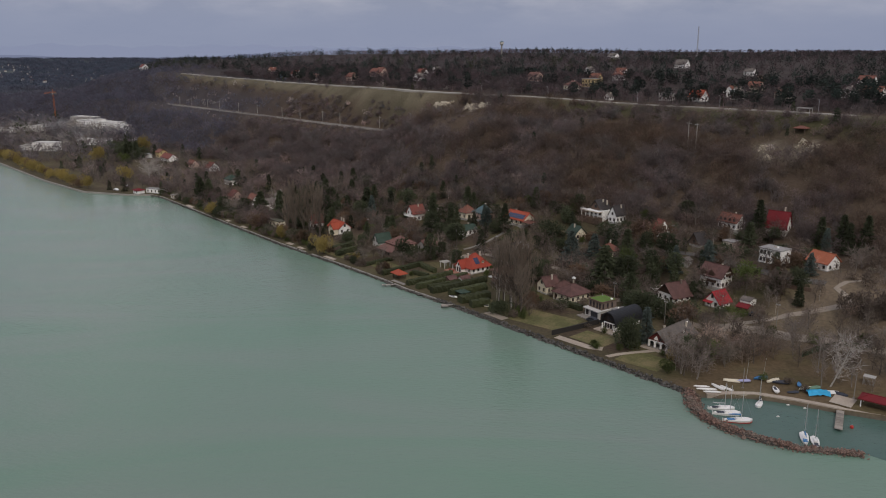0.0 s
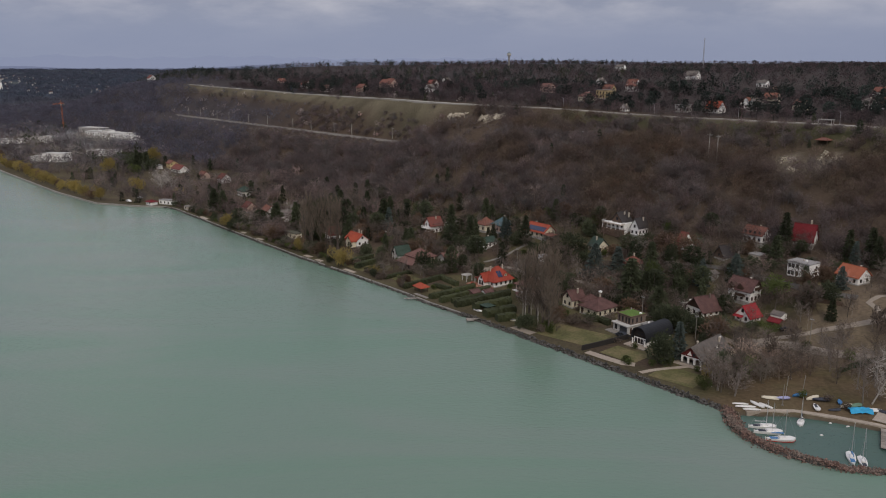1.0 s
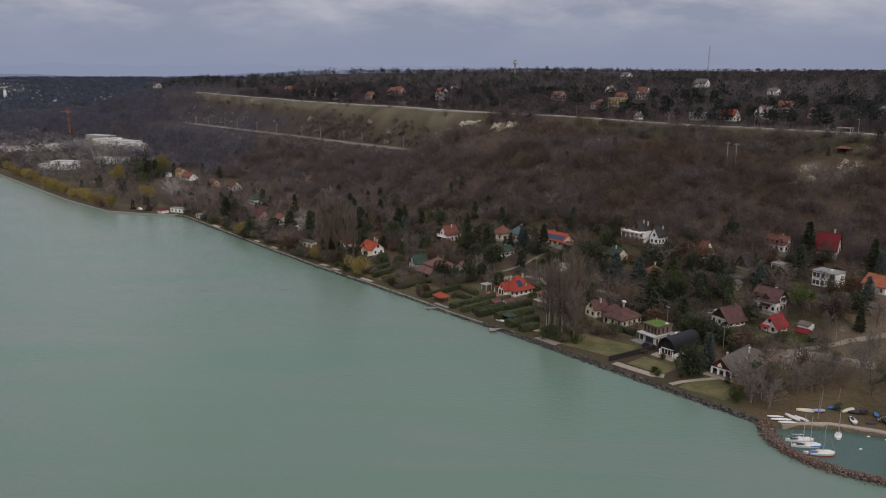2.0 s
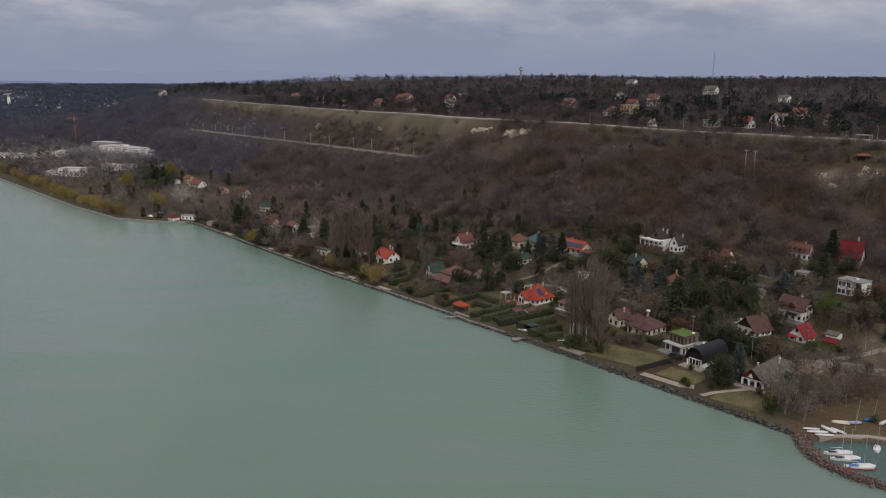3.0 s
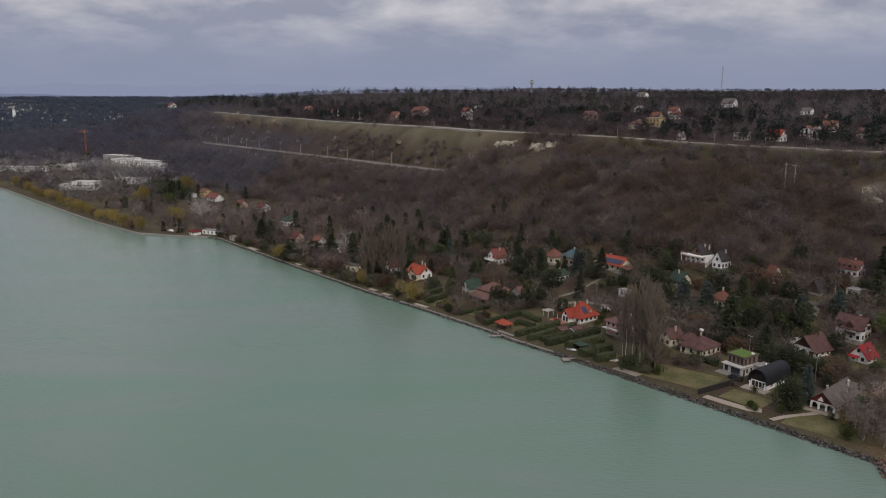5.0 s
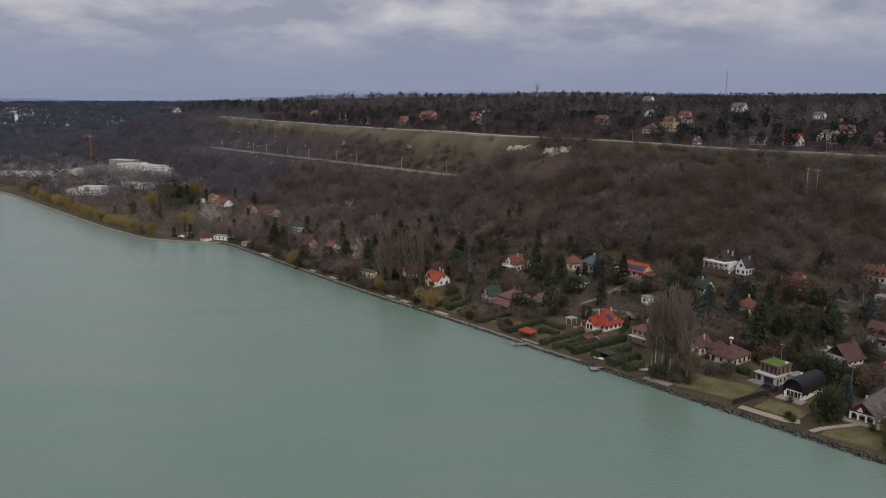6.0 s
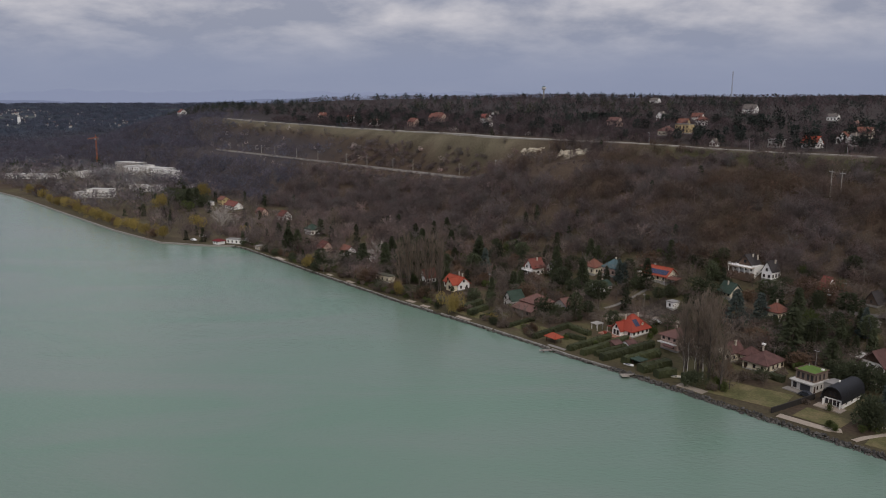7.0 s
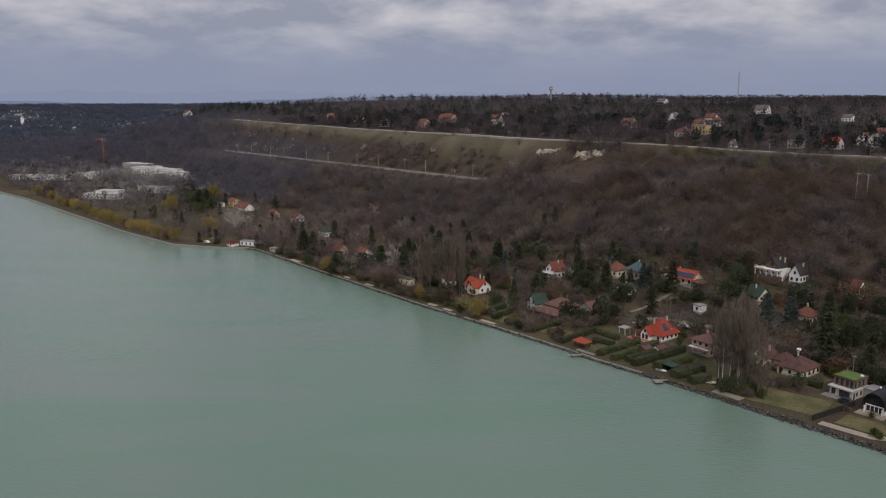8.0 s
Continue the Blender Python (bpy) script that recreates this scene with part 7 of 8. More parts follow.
def shore_rocks():
    rng = np.random.default_rng(3)
    places = []
    for u in np.arange(-95, 8, 0.42):
        for d, z in ((-1.1, -0.05), (-0.6, 0.35), (0.0, 0.75)):
            x, y = at(u, shore(u) + d)
            places.append((float(x), float(y), z))
    for u in np.arange(8, 285, 0.6):
        for d, z in ((-0.9, 0.0), (-0.55, 0.3)):
            if rng.random() < 0.85:
                x, y = at(u, shore(u) + d + 0.22 * rng.normal())
                places.append((float(x), float(y), z))
    ob = new("shore_rocks", tri_mesh("shore_rocks", stones(rng, places, 0.42, 0.16), M_ROCK))
    tagged(ob, "dark broken rocks piled along the lake shore", "rocks", kind="stuff")


shore_rocks()
dry = lambda u, v: 0.35
for a, b in ((4, 33), (34, 62), (63, 92), (97, 118), (119, 152), (153, 205), (206, 262), (263, 282)):
    low_wall("seawall", "grey concrete sea wall with a flat coping", [(u, float(shore(u)) + 0.1) for u in np.linspace(a, b, 12)], 0.55, dry, 0.45, M_COPING)
low_wall("seawall", "grey stone embankment of the resort beach", [(u, float(shore(u)) + 0.2) for u in list(np.linspace(283, 330, 20)) + list(np.linspace(336, 1000, 90))], 1.6, dry, 0.55, M_COPING)
ribbon("footpath", "pale paved lakeside walk before the lawns", [(-45.5, 6.6), (-52, 6.8), (-58, 7.2), (-61, 9.0)], 2.6, M_GRAVEL)
ribbon("footpath", "curved pale garden path to the portico", [(-65.5, 5.2), (-66.5, 9), (-68.3, 13), (-70.5, 17), (-72, 20)], 1.5, M_GRAVEL)
ribbon("pavement", "pale paved forecourt of the portico villa", [(-66.5, 20.6), (-78.5, 20.9)], 4.0, M_GRAVEL, 0.14)
ribbon("pavement", "pale concrete bathing terrace", [(76, 5.6), (84, 5.5)], 1.7, M_GRAVEL)
ribbon("pavement", "pale concrete bathing terrace", [(101, 5.4), (106, 5.3)], 1.8, M_GRAVEL)
ribbon("pavement", "pale concrete bathing terrace", [(111, 5.8), (116, 5.6)], 2.2, M_GRAVEL)
ribbon("pavement", "pale concrete bathing terrace", [(157, 6.0), (163, 6.2)], 1.8, M_GRAVEL)
ribbon("pavement", "pale concrete bathing terrace", [(177, 6.8), (182, 7.0)], 1.6, M_GRAVEL)
ribbon("pavement", "pale concrete bathing terrace", [(226, 8.0), (236, 8.4)], 1.8, M_GRAVEL)
ribbon("pavement", "pale concrete landing beside the gazebo", [(28, 5.4), (36, 5.6)], 1.5, M_CONCRETE)
ribbon("lawn", "winter lawn between clipped hedges", [(92, 12), (76, 13)], 7.5, M_LAWN, 0.07, category="lawn")
ribbon("pavement", "pale sandy terrace beside the poplars", [(-15, 6.4), (-24, 6.2)], 3.0, M_LANE)
ribbon("road", "pale gravel road behind the harbour", [(-72.5, 46), (-79.9, 62.6), (-83.5, 74.0), (-88.8, 79), (-94.7, 84), (-101, 88), (-112, 93), (-130, 98)], 2.4, M_LANE)
ribbon("road", "pale gravel lane climbing to the upper houses", [(-97, 87), (-94, 90), (-90, 92.5), (-91, 98), (-95, 104)], 1.8, M_LANE)
ribbon("road", "broad gravel parking strip behind the harbour", [(-73, 48), (-83.5, 55.0), (-91.8, 56.5), (-98.3, 59.4), (-107, 62.6), (-118, 66), (-130, 72)], 6.5, M_LANE, 0.14)
ribbon("road", "asphalt lane above the chalets", [(-86, 94), (-74, 92), (-62, 93.5), (-50, 95), (-38, 97), (-22, 96)], 3.0, M_TARMAC)
ribbon("road", "narrow lane between the gardens", [(-20, 60), (0, 62), (20, 60), (38, 56), (43, 49), (40, 44)], 3.0, M_LANE)
ribbon("footpath", "straight garden path beside the dark field", [(51, 55), (47, 66), (44, 77)], 1.6, M_CONCRETE)
ribbon("road", "narrow lane behind the shore villas", [(-80, 44), (-64, 46), (-46, 50), (-34, 47), (-22, 50)], 3.0, M_LANE)
low_wall("garden_wall", "dark garden fence wall between two lawns", [(-43.6, 6.5), (-46.6, 25)], 0.3, lambda u, v: float(ground(u, v)), 1.6, material("black_fence_boards", (0.030, 0.027, 0.025), 0.8, 5, 0.3, 0.3))
low_wall("garden_wall", "low brown retaining wall below the cubic house", [(-84, 88), (-72, 87), (-60, 88.5)], 0.5, lambda u, v: float(ground(u, v)), 1.2, M_CLAD)
ribbon("vegetable_plot", "dark dug vegetable plot behind the red house", [(33, 58), (30, 72)], 12, material("dug_soil", (0.050, 0.040, 0.032), 0.95, 1.5, 0.4, 0.5), 0.1, category="plot")
ribbon("vegetable_plot", "brown dug plot beside the rust-red house", [(-10, 62), (-11, 74)], 7, material("brown_soil", (0.105, 0.070, 0.055), 0.95, 1.5, 0.4, 0.5), 0.1, category="plot")
ribbon("lawn", "mown winter lawn before the portico villa", [(-67.5, 10.2), (-80.5, 11.6)], 10.0, M_LAWN, 0.07, category="lawn")
ribbon("lawn", "mown winter lawn of the barrel-roofed house", [(-48, 13.6), (-60, 13.6)], 8.5, M_LAWN, 0.07, category="lawn")
ribbon("lawn", "mown winter lawn of the modern house", [(-23, 12), (-43, 15.5)], 13, M_LAWN, 0.07, category="lawn", shift=-1.5)
ribbon("lawn", "mown winter lawn beside the orange bungalow", [(-66, 96), (-78, 98)], 5.5, M_LAWN, 0.07, category="lawn")
ribbon("lawn", "winter lawn beside the shore gazebo", [(46, 15), (60, 16)], 9, M_LAWN, 0.07, category="lawn")

def chalk_scarp(label, u0, v0, u1, v1, n, size, drop):
    """Broken chalk showing on the steep bluff."""
    rng = np.random.default_rng(int(abs(u0)) + 60)
    places = []
    for _ in range(n):
        t, k = rng.random(), rng.random() ** 1.5
        u, v = u0 + (u1 - u0) * t, v0 + (v1 - v0) * t - drop * k * (0.5 + 0.5 * math.sin(7 * t + u0) ** 2)
        x, y = at(u, v)
        places.append((float(x), float(y), float(ground(u, v)) + 0.3))
    ob = new("chalk_outcrop", tri_mesh("chalk_outcrop", stones(rng, places, size, 0.3), M_CHALK))
    tagged(ob, label, "rocks", kind="stuff")


chalk_scarp("pale broken chalk scarp under the plateau edge", 181, 174.5, 159, 173.5, 260, 0.9, 5.0)
chalk_scarp("small patches of pale chalk on the bluff", 217, 178.5, 198, 177.5, 90, 0.7, 3.0)
chalk_scarp("pale sandy slide on the bluff", -12, 186, -17, 183, 45, 0.4, 8.0)
chalk_scarp("pale sandy slide on the bluff", -27, 192, -36, 190, 55, 0.5, 6.0)
chalk_scarp("pale sandy patch low on the bluff", -21, 172, -25, 171, 40, 0.5, 3.0)

# -- plateau road and railway --
road_line = [(u, float(edge_of(u)) + 1.5) for u in list(range(-40, 680, 12)) + [690, 720, 745]]
ribbon("road", "pale promenade road along the plateau edge", road_line, 5.0, M_ASPHALT, 0.15, 1.2)
for a, b in ((-28, 92), (94, 138), (140, 196), (200, 300), (303, 420), (423, 560), (563, 745)):
    low_wall("parapet", "low whitish parapet of the plateau promenade", [(u, float(edge_of(u)) - 2.0) for u in np.linspace(a, b, max(3, (b - a) // 9))], 0.45, lambda u, v: float(ground(u, v)), 0.5, M_ASPHALT)
ribbon("railway", "pale ballast bed of the railway on the bluff", [(u, 164.5) for u in range(222, 660, 9)], 2.8, M_TRACKBED, 1.3, 2.4, category="railway")
low_wall("retaining_wall", "pale retaining wall under the railway", [(u, 161.7) for u in range(226, 650, 14)], 0.5, lambda u, v: float(ground(u, 164.5)) + 0.5, 0.75, M_ASPHALT)
for o in (-0.75, 0.75):
    low_wall("rail", "brown steel rail on the ballast", [(u, 164.5 + o) for u in range(222, 660, 14)], 0.12, lambda u, v: float(ground(u, 164.5)) + 1.3, 0.18, M_CLAD)


def line_pole(name, label, u, v, high, arm, group, mat=None, double=False, thick=0.24):
    p = thing(name, spot(u, v, 0), label, "pole", group)
    part("pole", Shape().tube([(0, 0, -1), (0, 0, high)], [thick, thick * 0.7], 8), mat or M_ASPHALT, p)
    part("arm", Shape().box(-arm if double else -0.1, arm, -0.07, 0.07, high - 0.9, high - 0.72), M_METAL, p)
    for x in ((-arm + 0.1, arm - 0.1) if double else (arm - 0.1,)):
        part("insulator", Shape().tube([(x, 0, high - 0.72), (x, 0, high - 0.35)], [0.09, 0.06], 6), M_CONCRETE, p)
    return p


for u in (232, 268, 320, 345, 380, 410, 455, 492, 533, 560, 600, 630):
    line_pole("catenary_pole", "grey catenary pole beside the railway", u, 168.0, 8.5, 2.2, "railway poles")
for u in (10.2, 14.6):
    line_pole("power_pole", "tall pale concrete power pole with a crossarm", u, 165, 12.0, 1.3, "power poles", M_ASPHALT, True)
for u, v, h in ((84, 157, 9), (-60.8, 39.9, 8), (-38, 44, 8), (-20, 104, 8), (36, 60, 8), (-86, 62, 8), (104, 42, 8)):
    line_pole("power_pole", "slim grey power pole among the gardens", u, v, h, 0.7, "power poles", M_CONCRETE, True, 0.13)


def street_lamp(u, v):
    p = thing("street_lamp", spot(u, v, 0), "slim grey street lamp beside the promenade road", "street lamp", "promenade lamps")
    part("pole", Shape().tube([(0, 0, -0.5), (0, 0, 6.2)], [0.10, 0.06], 6), M_METAL, p)
    part("arm", Shape().tube([(0, 0, 6.1), (0, -1.2, 6.5)], [0.05, 0.04], 5), M_METAL, p)
    part("head", Shape().box(-0.12, 0.12, -1.7, -1.1, 6.44, 6.58), M_METAL, p)


for u in range(-20, 240, 52):
    street_lamp(u, float(edge_of(u)) + 5.5)


# -- the harbour --
BREAK = [(-93.5, 3.5), (-97, -1.5), (-101.5, -5.5), (-107, -7.4), (-112, -7.8), (-119, -6.6), (-125, -4.4), (-131, 0.2), (-136, 4.0)]


def breakwater():
    rng = np.random.default_rng(8)
    b = thing("breakwater", Matrix.Identity(4), "curved breakwater of broken reddish stone round the small harbour", "breakwater")
    body, rows, spots = Shape(), [], []
    line = []
    for (a0, b0), (a1, b1) in zip(BREAK, BREAK[1:]):
        line += [(a0 + (a1 - a0) * i / 6, b0 + (b1 - b0) * i / 6) for i in range(6)]
    for i, (u, v) in enumerate(line):
        p, q = line[max(i - 1, 0)], line[min(i + 1, len(line) - 1)]
        k = math.hypot(q[0] - p[0], q[1] - p[1])
        nu_, nv_ = -(q[1] - p[1]) / k, (q[0] - p[0]) / k
        low = 0.6 if i > 34 else 1.0
        slim = 1.0 - 0.45 * i / 48
        row = []
        for o, z in ((-2.0 * slim, -1.0), (-1.1 * slim, 0.35 * low), (0, 0.8 * low), (1.1 * slim, 0.35 * low), (2.0 * slim, -1.0)):
            x, y = at(u + nu_ * o, v + nv_ * o)
            row.append((float(x), float(y), z))
        rows.append(row)
        for _ in range(64):
            o = rng.uniform(-1.8, 1.8) * slim
            x, y = at(u + nu_ * o + rng.normal() * 0.5, v + nv_ * o + rng.normal() * 0.5)
            spots.append((float(x), float(y), (0.95 - 0.34 * (o / slim) ** 2) * low))
    for r in rows:
        body.v += r
    for i in range(len(rows) - 1):
        for j in range(4):
            body.f.append((i * 5 + j, i * 5 + j + 1, (i + 1) * 5 + j + 1, (i + 1) * 5 + j))
    part("core", body, M_ROCK, b)
    st = part("rubble", tri_mesh("rubble", stones(rng, spots, 0.22, 0.10), M_REDROCK), None, b, "reddish broken stones")
    st["kind"] = "stuff"


breakwater()
basin = Shape()
inner = [(-96.5, 2.5), (-99.5, -2.5), (-103, -5), (-108, -6.6), (-112, -7.0), (-119, -5.8), (-125, -3.6), (-131, 1.0), (-136, 4.6), (-150, 6), (-150, 28), (-132, 25.5), (-122, 20.7), (-113, 17.3), (-105, 13.0), (-97.5, 4.2)]
basin.face(*[(*map(float, at(u, v)), 0.03) for u, v in inner])
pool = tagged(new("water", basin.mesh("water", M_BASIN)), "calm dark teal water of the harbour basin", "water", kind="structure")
if pool.data.polygons[0].normal.z < 0:
    pool.data.flip_normals()
quay = [(-97.3, 4.4), (-101, 9.2), (-105, 13.6), (-109, 15.8), (-113, 17.8), (-122, 21.3), (-132, 26.2), (-150, 31)]
low_wall("quay", "pale beige concrete quay round the harbour basin", quay, 1.5, lambda u, v: 0.15, 0.98, M_GRAVEL)
ribbon("slipway", "pale concrete slip leading to the quay", [(-122.2, 22.6), (-121.5, 28)], 5.0, M_GRAVEL, 0.2)


def pier(u0, v0, u1, v1, wide, label):
    p = thing("pier", Matrix.Identity(4), label, "pier")
    n = int(math.hypot(u1 - u0, v1 - v0) / 0.45)
    au, av = (u1 - u0) / n, (v1 - v0) / n
    k = math.hypot(au, av)
    nu_, nv_ = -av / k * wide / 2, au / k * wide / 2
    rng = np.random.default_rng(4)
    for i in range(n):
        z = 0.72 + 0.015 * rng.normal()
        ring = []
        for a, s in ((i + 0.04, -1), (i + 0.96, -1), (i + 0.96, 1), (i + 0.04, 1)):
            x, y = at(u0 + au * a + nu_ * s, v0 + av * a + nv_ * s)
            ring.append((float(x), float(y)))
        part("plank", Shape().solid([(x, y, z - 0.08) for x, y in ring], [(x, y, z) for x, y in ring]), M_PLANK, p)
    for i in range(0, n + 1, 5):
        for s in (-0.9, 0.9):
            x, y = at(u0 + au * i + nu_ * s, v0 + av * i + nv_ * s)
            part("pile", Shape().tube([(float(x), float(y), -2), (float(x), float(y), 0.62)], [0.13, 0.12], 7), M_BARK, p)


M_PLANK = material("weathered_planks", (0.25, 0.225, 0.195), 0.9, 5, 0.3, 0.3, island=0.3)
M_GRP = material("white_boat_hull", (0.74, 0.73, 0.70), 0.35, 5, 0.08, 0.0)
M_CREAMHULL = material("cream_boat_hull", (0.62, 0.57, 0.45), 0.45, 5, 0.1, 0.0)
M_BLUEHULL = material("blue_boat_hull", (0.045, 0.17, 0.36), 0.4, 5, 0.15, 0.0)
M_LILAC = material("lilac_boat_hull", (0.36, 0.36, 0.55), 0.4, 5, 0.15, 0.0)
M_REDHULL = material("red_boat_hull", (0.42, 0.045, 0.035), 0.4, 5, 0.15, 0.0)
M_TARP = material("bright_blue_tarpaulin", (0.03, 0.33, 0.58), 0.55, 2, 0.2, 0.5)
M_DARKTARP = material("dark_boat_cover", (0.045, 0.05, 0.065), 0.8, 3, 0.25, 0.4)
M_GREENTARP = material("green_boat_cover", (0.13, 0.22, 0.15), 0.7, 3, 0.25, 0.4)
M_MAST = material("aluminium_mast", (0.60, 0.60, 0.60), 0.4, 6, 0.1, 0.0, metal=0.6)
pier(-123.2, 21.0, -127.2, 10.6, 1.7, "short weathered plank pier in the harbour")
pier(-1.0, 5.2, 0.9, 1.6, 1.4, "little bathing pier with a wide platform")
pier(1.8, 2.2, -0.4, 0.6, 2.4, "wooden bathing platform at the end of the pier")
pier(31, 4.2, 34.5, -0.6, 1.3, "low weathered landing stage beside the gazebo")


def hull(length, beam, deep, rail=0.0):
    """A boat's shell: rounded sections from a pointed bow (at +x) to a narrow transom."""
    s, rows = Shape(), []
    for i in range(9):
        t = i / 8
        b = beam / 2 * (math.sin(math.pi * min(1, 0.22 + 0.78 * (1 - t))) ** 0.7 if t < 0.999 else 0.03)
        b = max(b, 0.03)
        x, lift = -length / 2 + length * t, rail + 0.18 * deep * t * t
        rows.append([(x, -b, deep + lift), (x, -b * 0.86, deep * 0.45), (x, -b * 0.4, 0.05 + 0.3 * deep * t ** 3), (x, 0, 0.3 * deep * t ** 3), (x, b * 0.4, 0.05 + 0.3 * deep * t ** 3), (x, b * 0.86, deep * 0.45), (x, b, deep + lift)])
    for r in rows:
        s.v += r
    for i in range(8):
        for j in range(6):
            s.f.append((i * 7 + j, i * 7 + j + 1, (i + 1) * 7 + j + 1, (i + 1) * 7 + j))
    s.f.append(tuple(reversed(range(7))))
    edge = [r[0] for r in rows] + [r[6] for r in reversed(rows)]
    return s, edge


def sailing_boat(label, u, v, turn, length, mast, hull_mat, stripe=None, cover=None, z=-0.35):
    x, y = map(float, at(u, v))
    b = thing("sailing_boat", pose(x, y, z, 0, 0, -49.6 + turn), label, "boat", "boats in the harbour")
    beam, deep = length * 0.32, length * 0.15
    shell, edge = hull(length, beam, deep)
    hull_part = part("hull", shell, hull_mat, b)
    part("deck", Shape().slab([(p[0] * 0.99, p[1] * 0.97, p[2] - 0.02) for p in edge], 0.05), M_GRP, b)
    if stripe:
        low, edge2 = hull(length * 1.004, beam * 1.012, deep * 0.62)
        part("boot_stripe", low, stripe, hull_part)
    cab = Shape()
    a, w, h = length * 0.20, beam * 0.28, deep + 0.42
    cab.solid([(-a * 0.4, -w, deep), (a * 1.1, -w * 0.6, deep), (a * 1.1, w * 0.6, deep), (-a * 0.4, w, deep)], [(-a * 0.35, -w * 0.85, h), (a * 0.8, -w * 0.45, h), (a * 0.8, w * 0.45, h), (-a * 0.35, w * 0.85, h)])
    part("cabin", cab, M_GRP, b)
    part("cockpit", Shape().box(-length * 0.36, -length * 0.1, -beam * 0.24, beam * 0.24, deep + 0.03, deep + 0.09), M_DARKTARP if cover is None else cover, b)
    part("mast", Shape().tube([(length * 0.12, 0, deep), (length * 0.12, 0, deep + mast)], [0.085, 0.06], 6), M_MAST, b)
    boom = part("boom", Shape().tube([(length * 0.11, 0, deep + 1.1), (-length * 0.32, 0, deep + 1.15)], [0.05, 0.05], 6), M_MAST, b)
    if cover:
        part("sail_cover", Shape().tube([(length * 0.08, 0, deep + 1.2), (-length * 0.1, 0, deep + 1.3), (-length * 0.33, 0, deep + 1.25)], [0.2, 0.17, 0.09], 8), cover, boom)
    part("stays", Shape().tube([(length * 0.49, 0, deep + 0.3), (length * 0.12, 0, deep + mast * 0.97)], [0.015, 0.015], 3).tube([(-length * 0.48, 0, deep), (length * 0.12, 0, deep + mast * 0.97)], [0.015, 0.015], 3), M_METAL, b)
    part("rudder", Shape().box(-length * 0.52, -length * 0.495, -0.03, 0.03, 0.0, deep + 0.35), M_GRP, b)


sailing_boat("white sailing boat with its cockpit covered", -103.6, 0.9, 47, 6.4, 6.5, M_GRP)
sailing_boat("white sailing boat with a low cabin", -105.9, -0.7, 47, 6.6, 7.0, M_GRP)
sailing_boat("white sailing boat with a red bottom and blue sail cover", -109.6, -2.2, 47, 6.8, 7.0, M_GRP, M_REDHULL, M_BLUEHULL)
sailing_boat("small white sailing boat moored at the quay", -108.2, 10.6, -72, 5.0, 6.5, M_GRP, None, M_DARKTARP)
sailing_boat("white sailing boat with a blue sail cover at the breakwater", -124.0, 0.9, 122, 6.0, 8.0, M_GRP, None, M_BLUEHULL)
sailing_boat("white sailing boat with a tall mast at the breakwater", -126.4, 1.0, 124, 5.6, 7.5, M_GRP)


def dinghy(label, u, v, turn, length, mat, upside=False, mast=0.0, cover=None, slim=0.34):
    d = thing("dinghy", spot(u, v, turn, 0.1) @ (pose(0, 0, length * 0.13, 178, 0, 0) if upside else pose(0, 0, 0.0, 6, 0, 0)), label, "boat", "boats ashore")
    beam, deep = length * slim, length * min(0.12, slim * 0.45)
    shell, edge = hull(length, beam, deep)
    part("hull", shell, mat, d)
    if not upside:
        part("deck", Shape().slab([(p[0] * 0.98, p[1] * 0.95, p[2] - 0.03) for p in edge], 0.05), cover or mat, d)
        if cover is None:
            part("cockpit", Shape().box(-length * 0.32, length * 0.12, -beam * 0.22, beam * 0.22, deep + 0.02, deep + 0.07), M_DARKTARP, d)
    else:
        part("keel", Shape().box(-length * 0.4, length * 0.3, -0.03, 0.03, -0.06, 0.06), mat, d)
    if mast:
        part("mast", Shape().tube([(length * 0.15, 0, deep), (length * 0.15, 0, deep + mast)], [0.06, 0.04], 6), M_MAST, d)


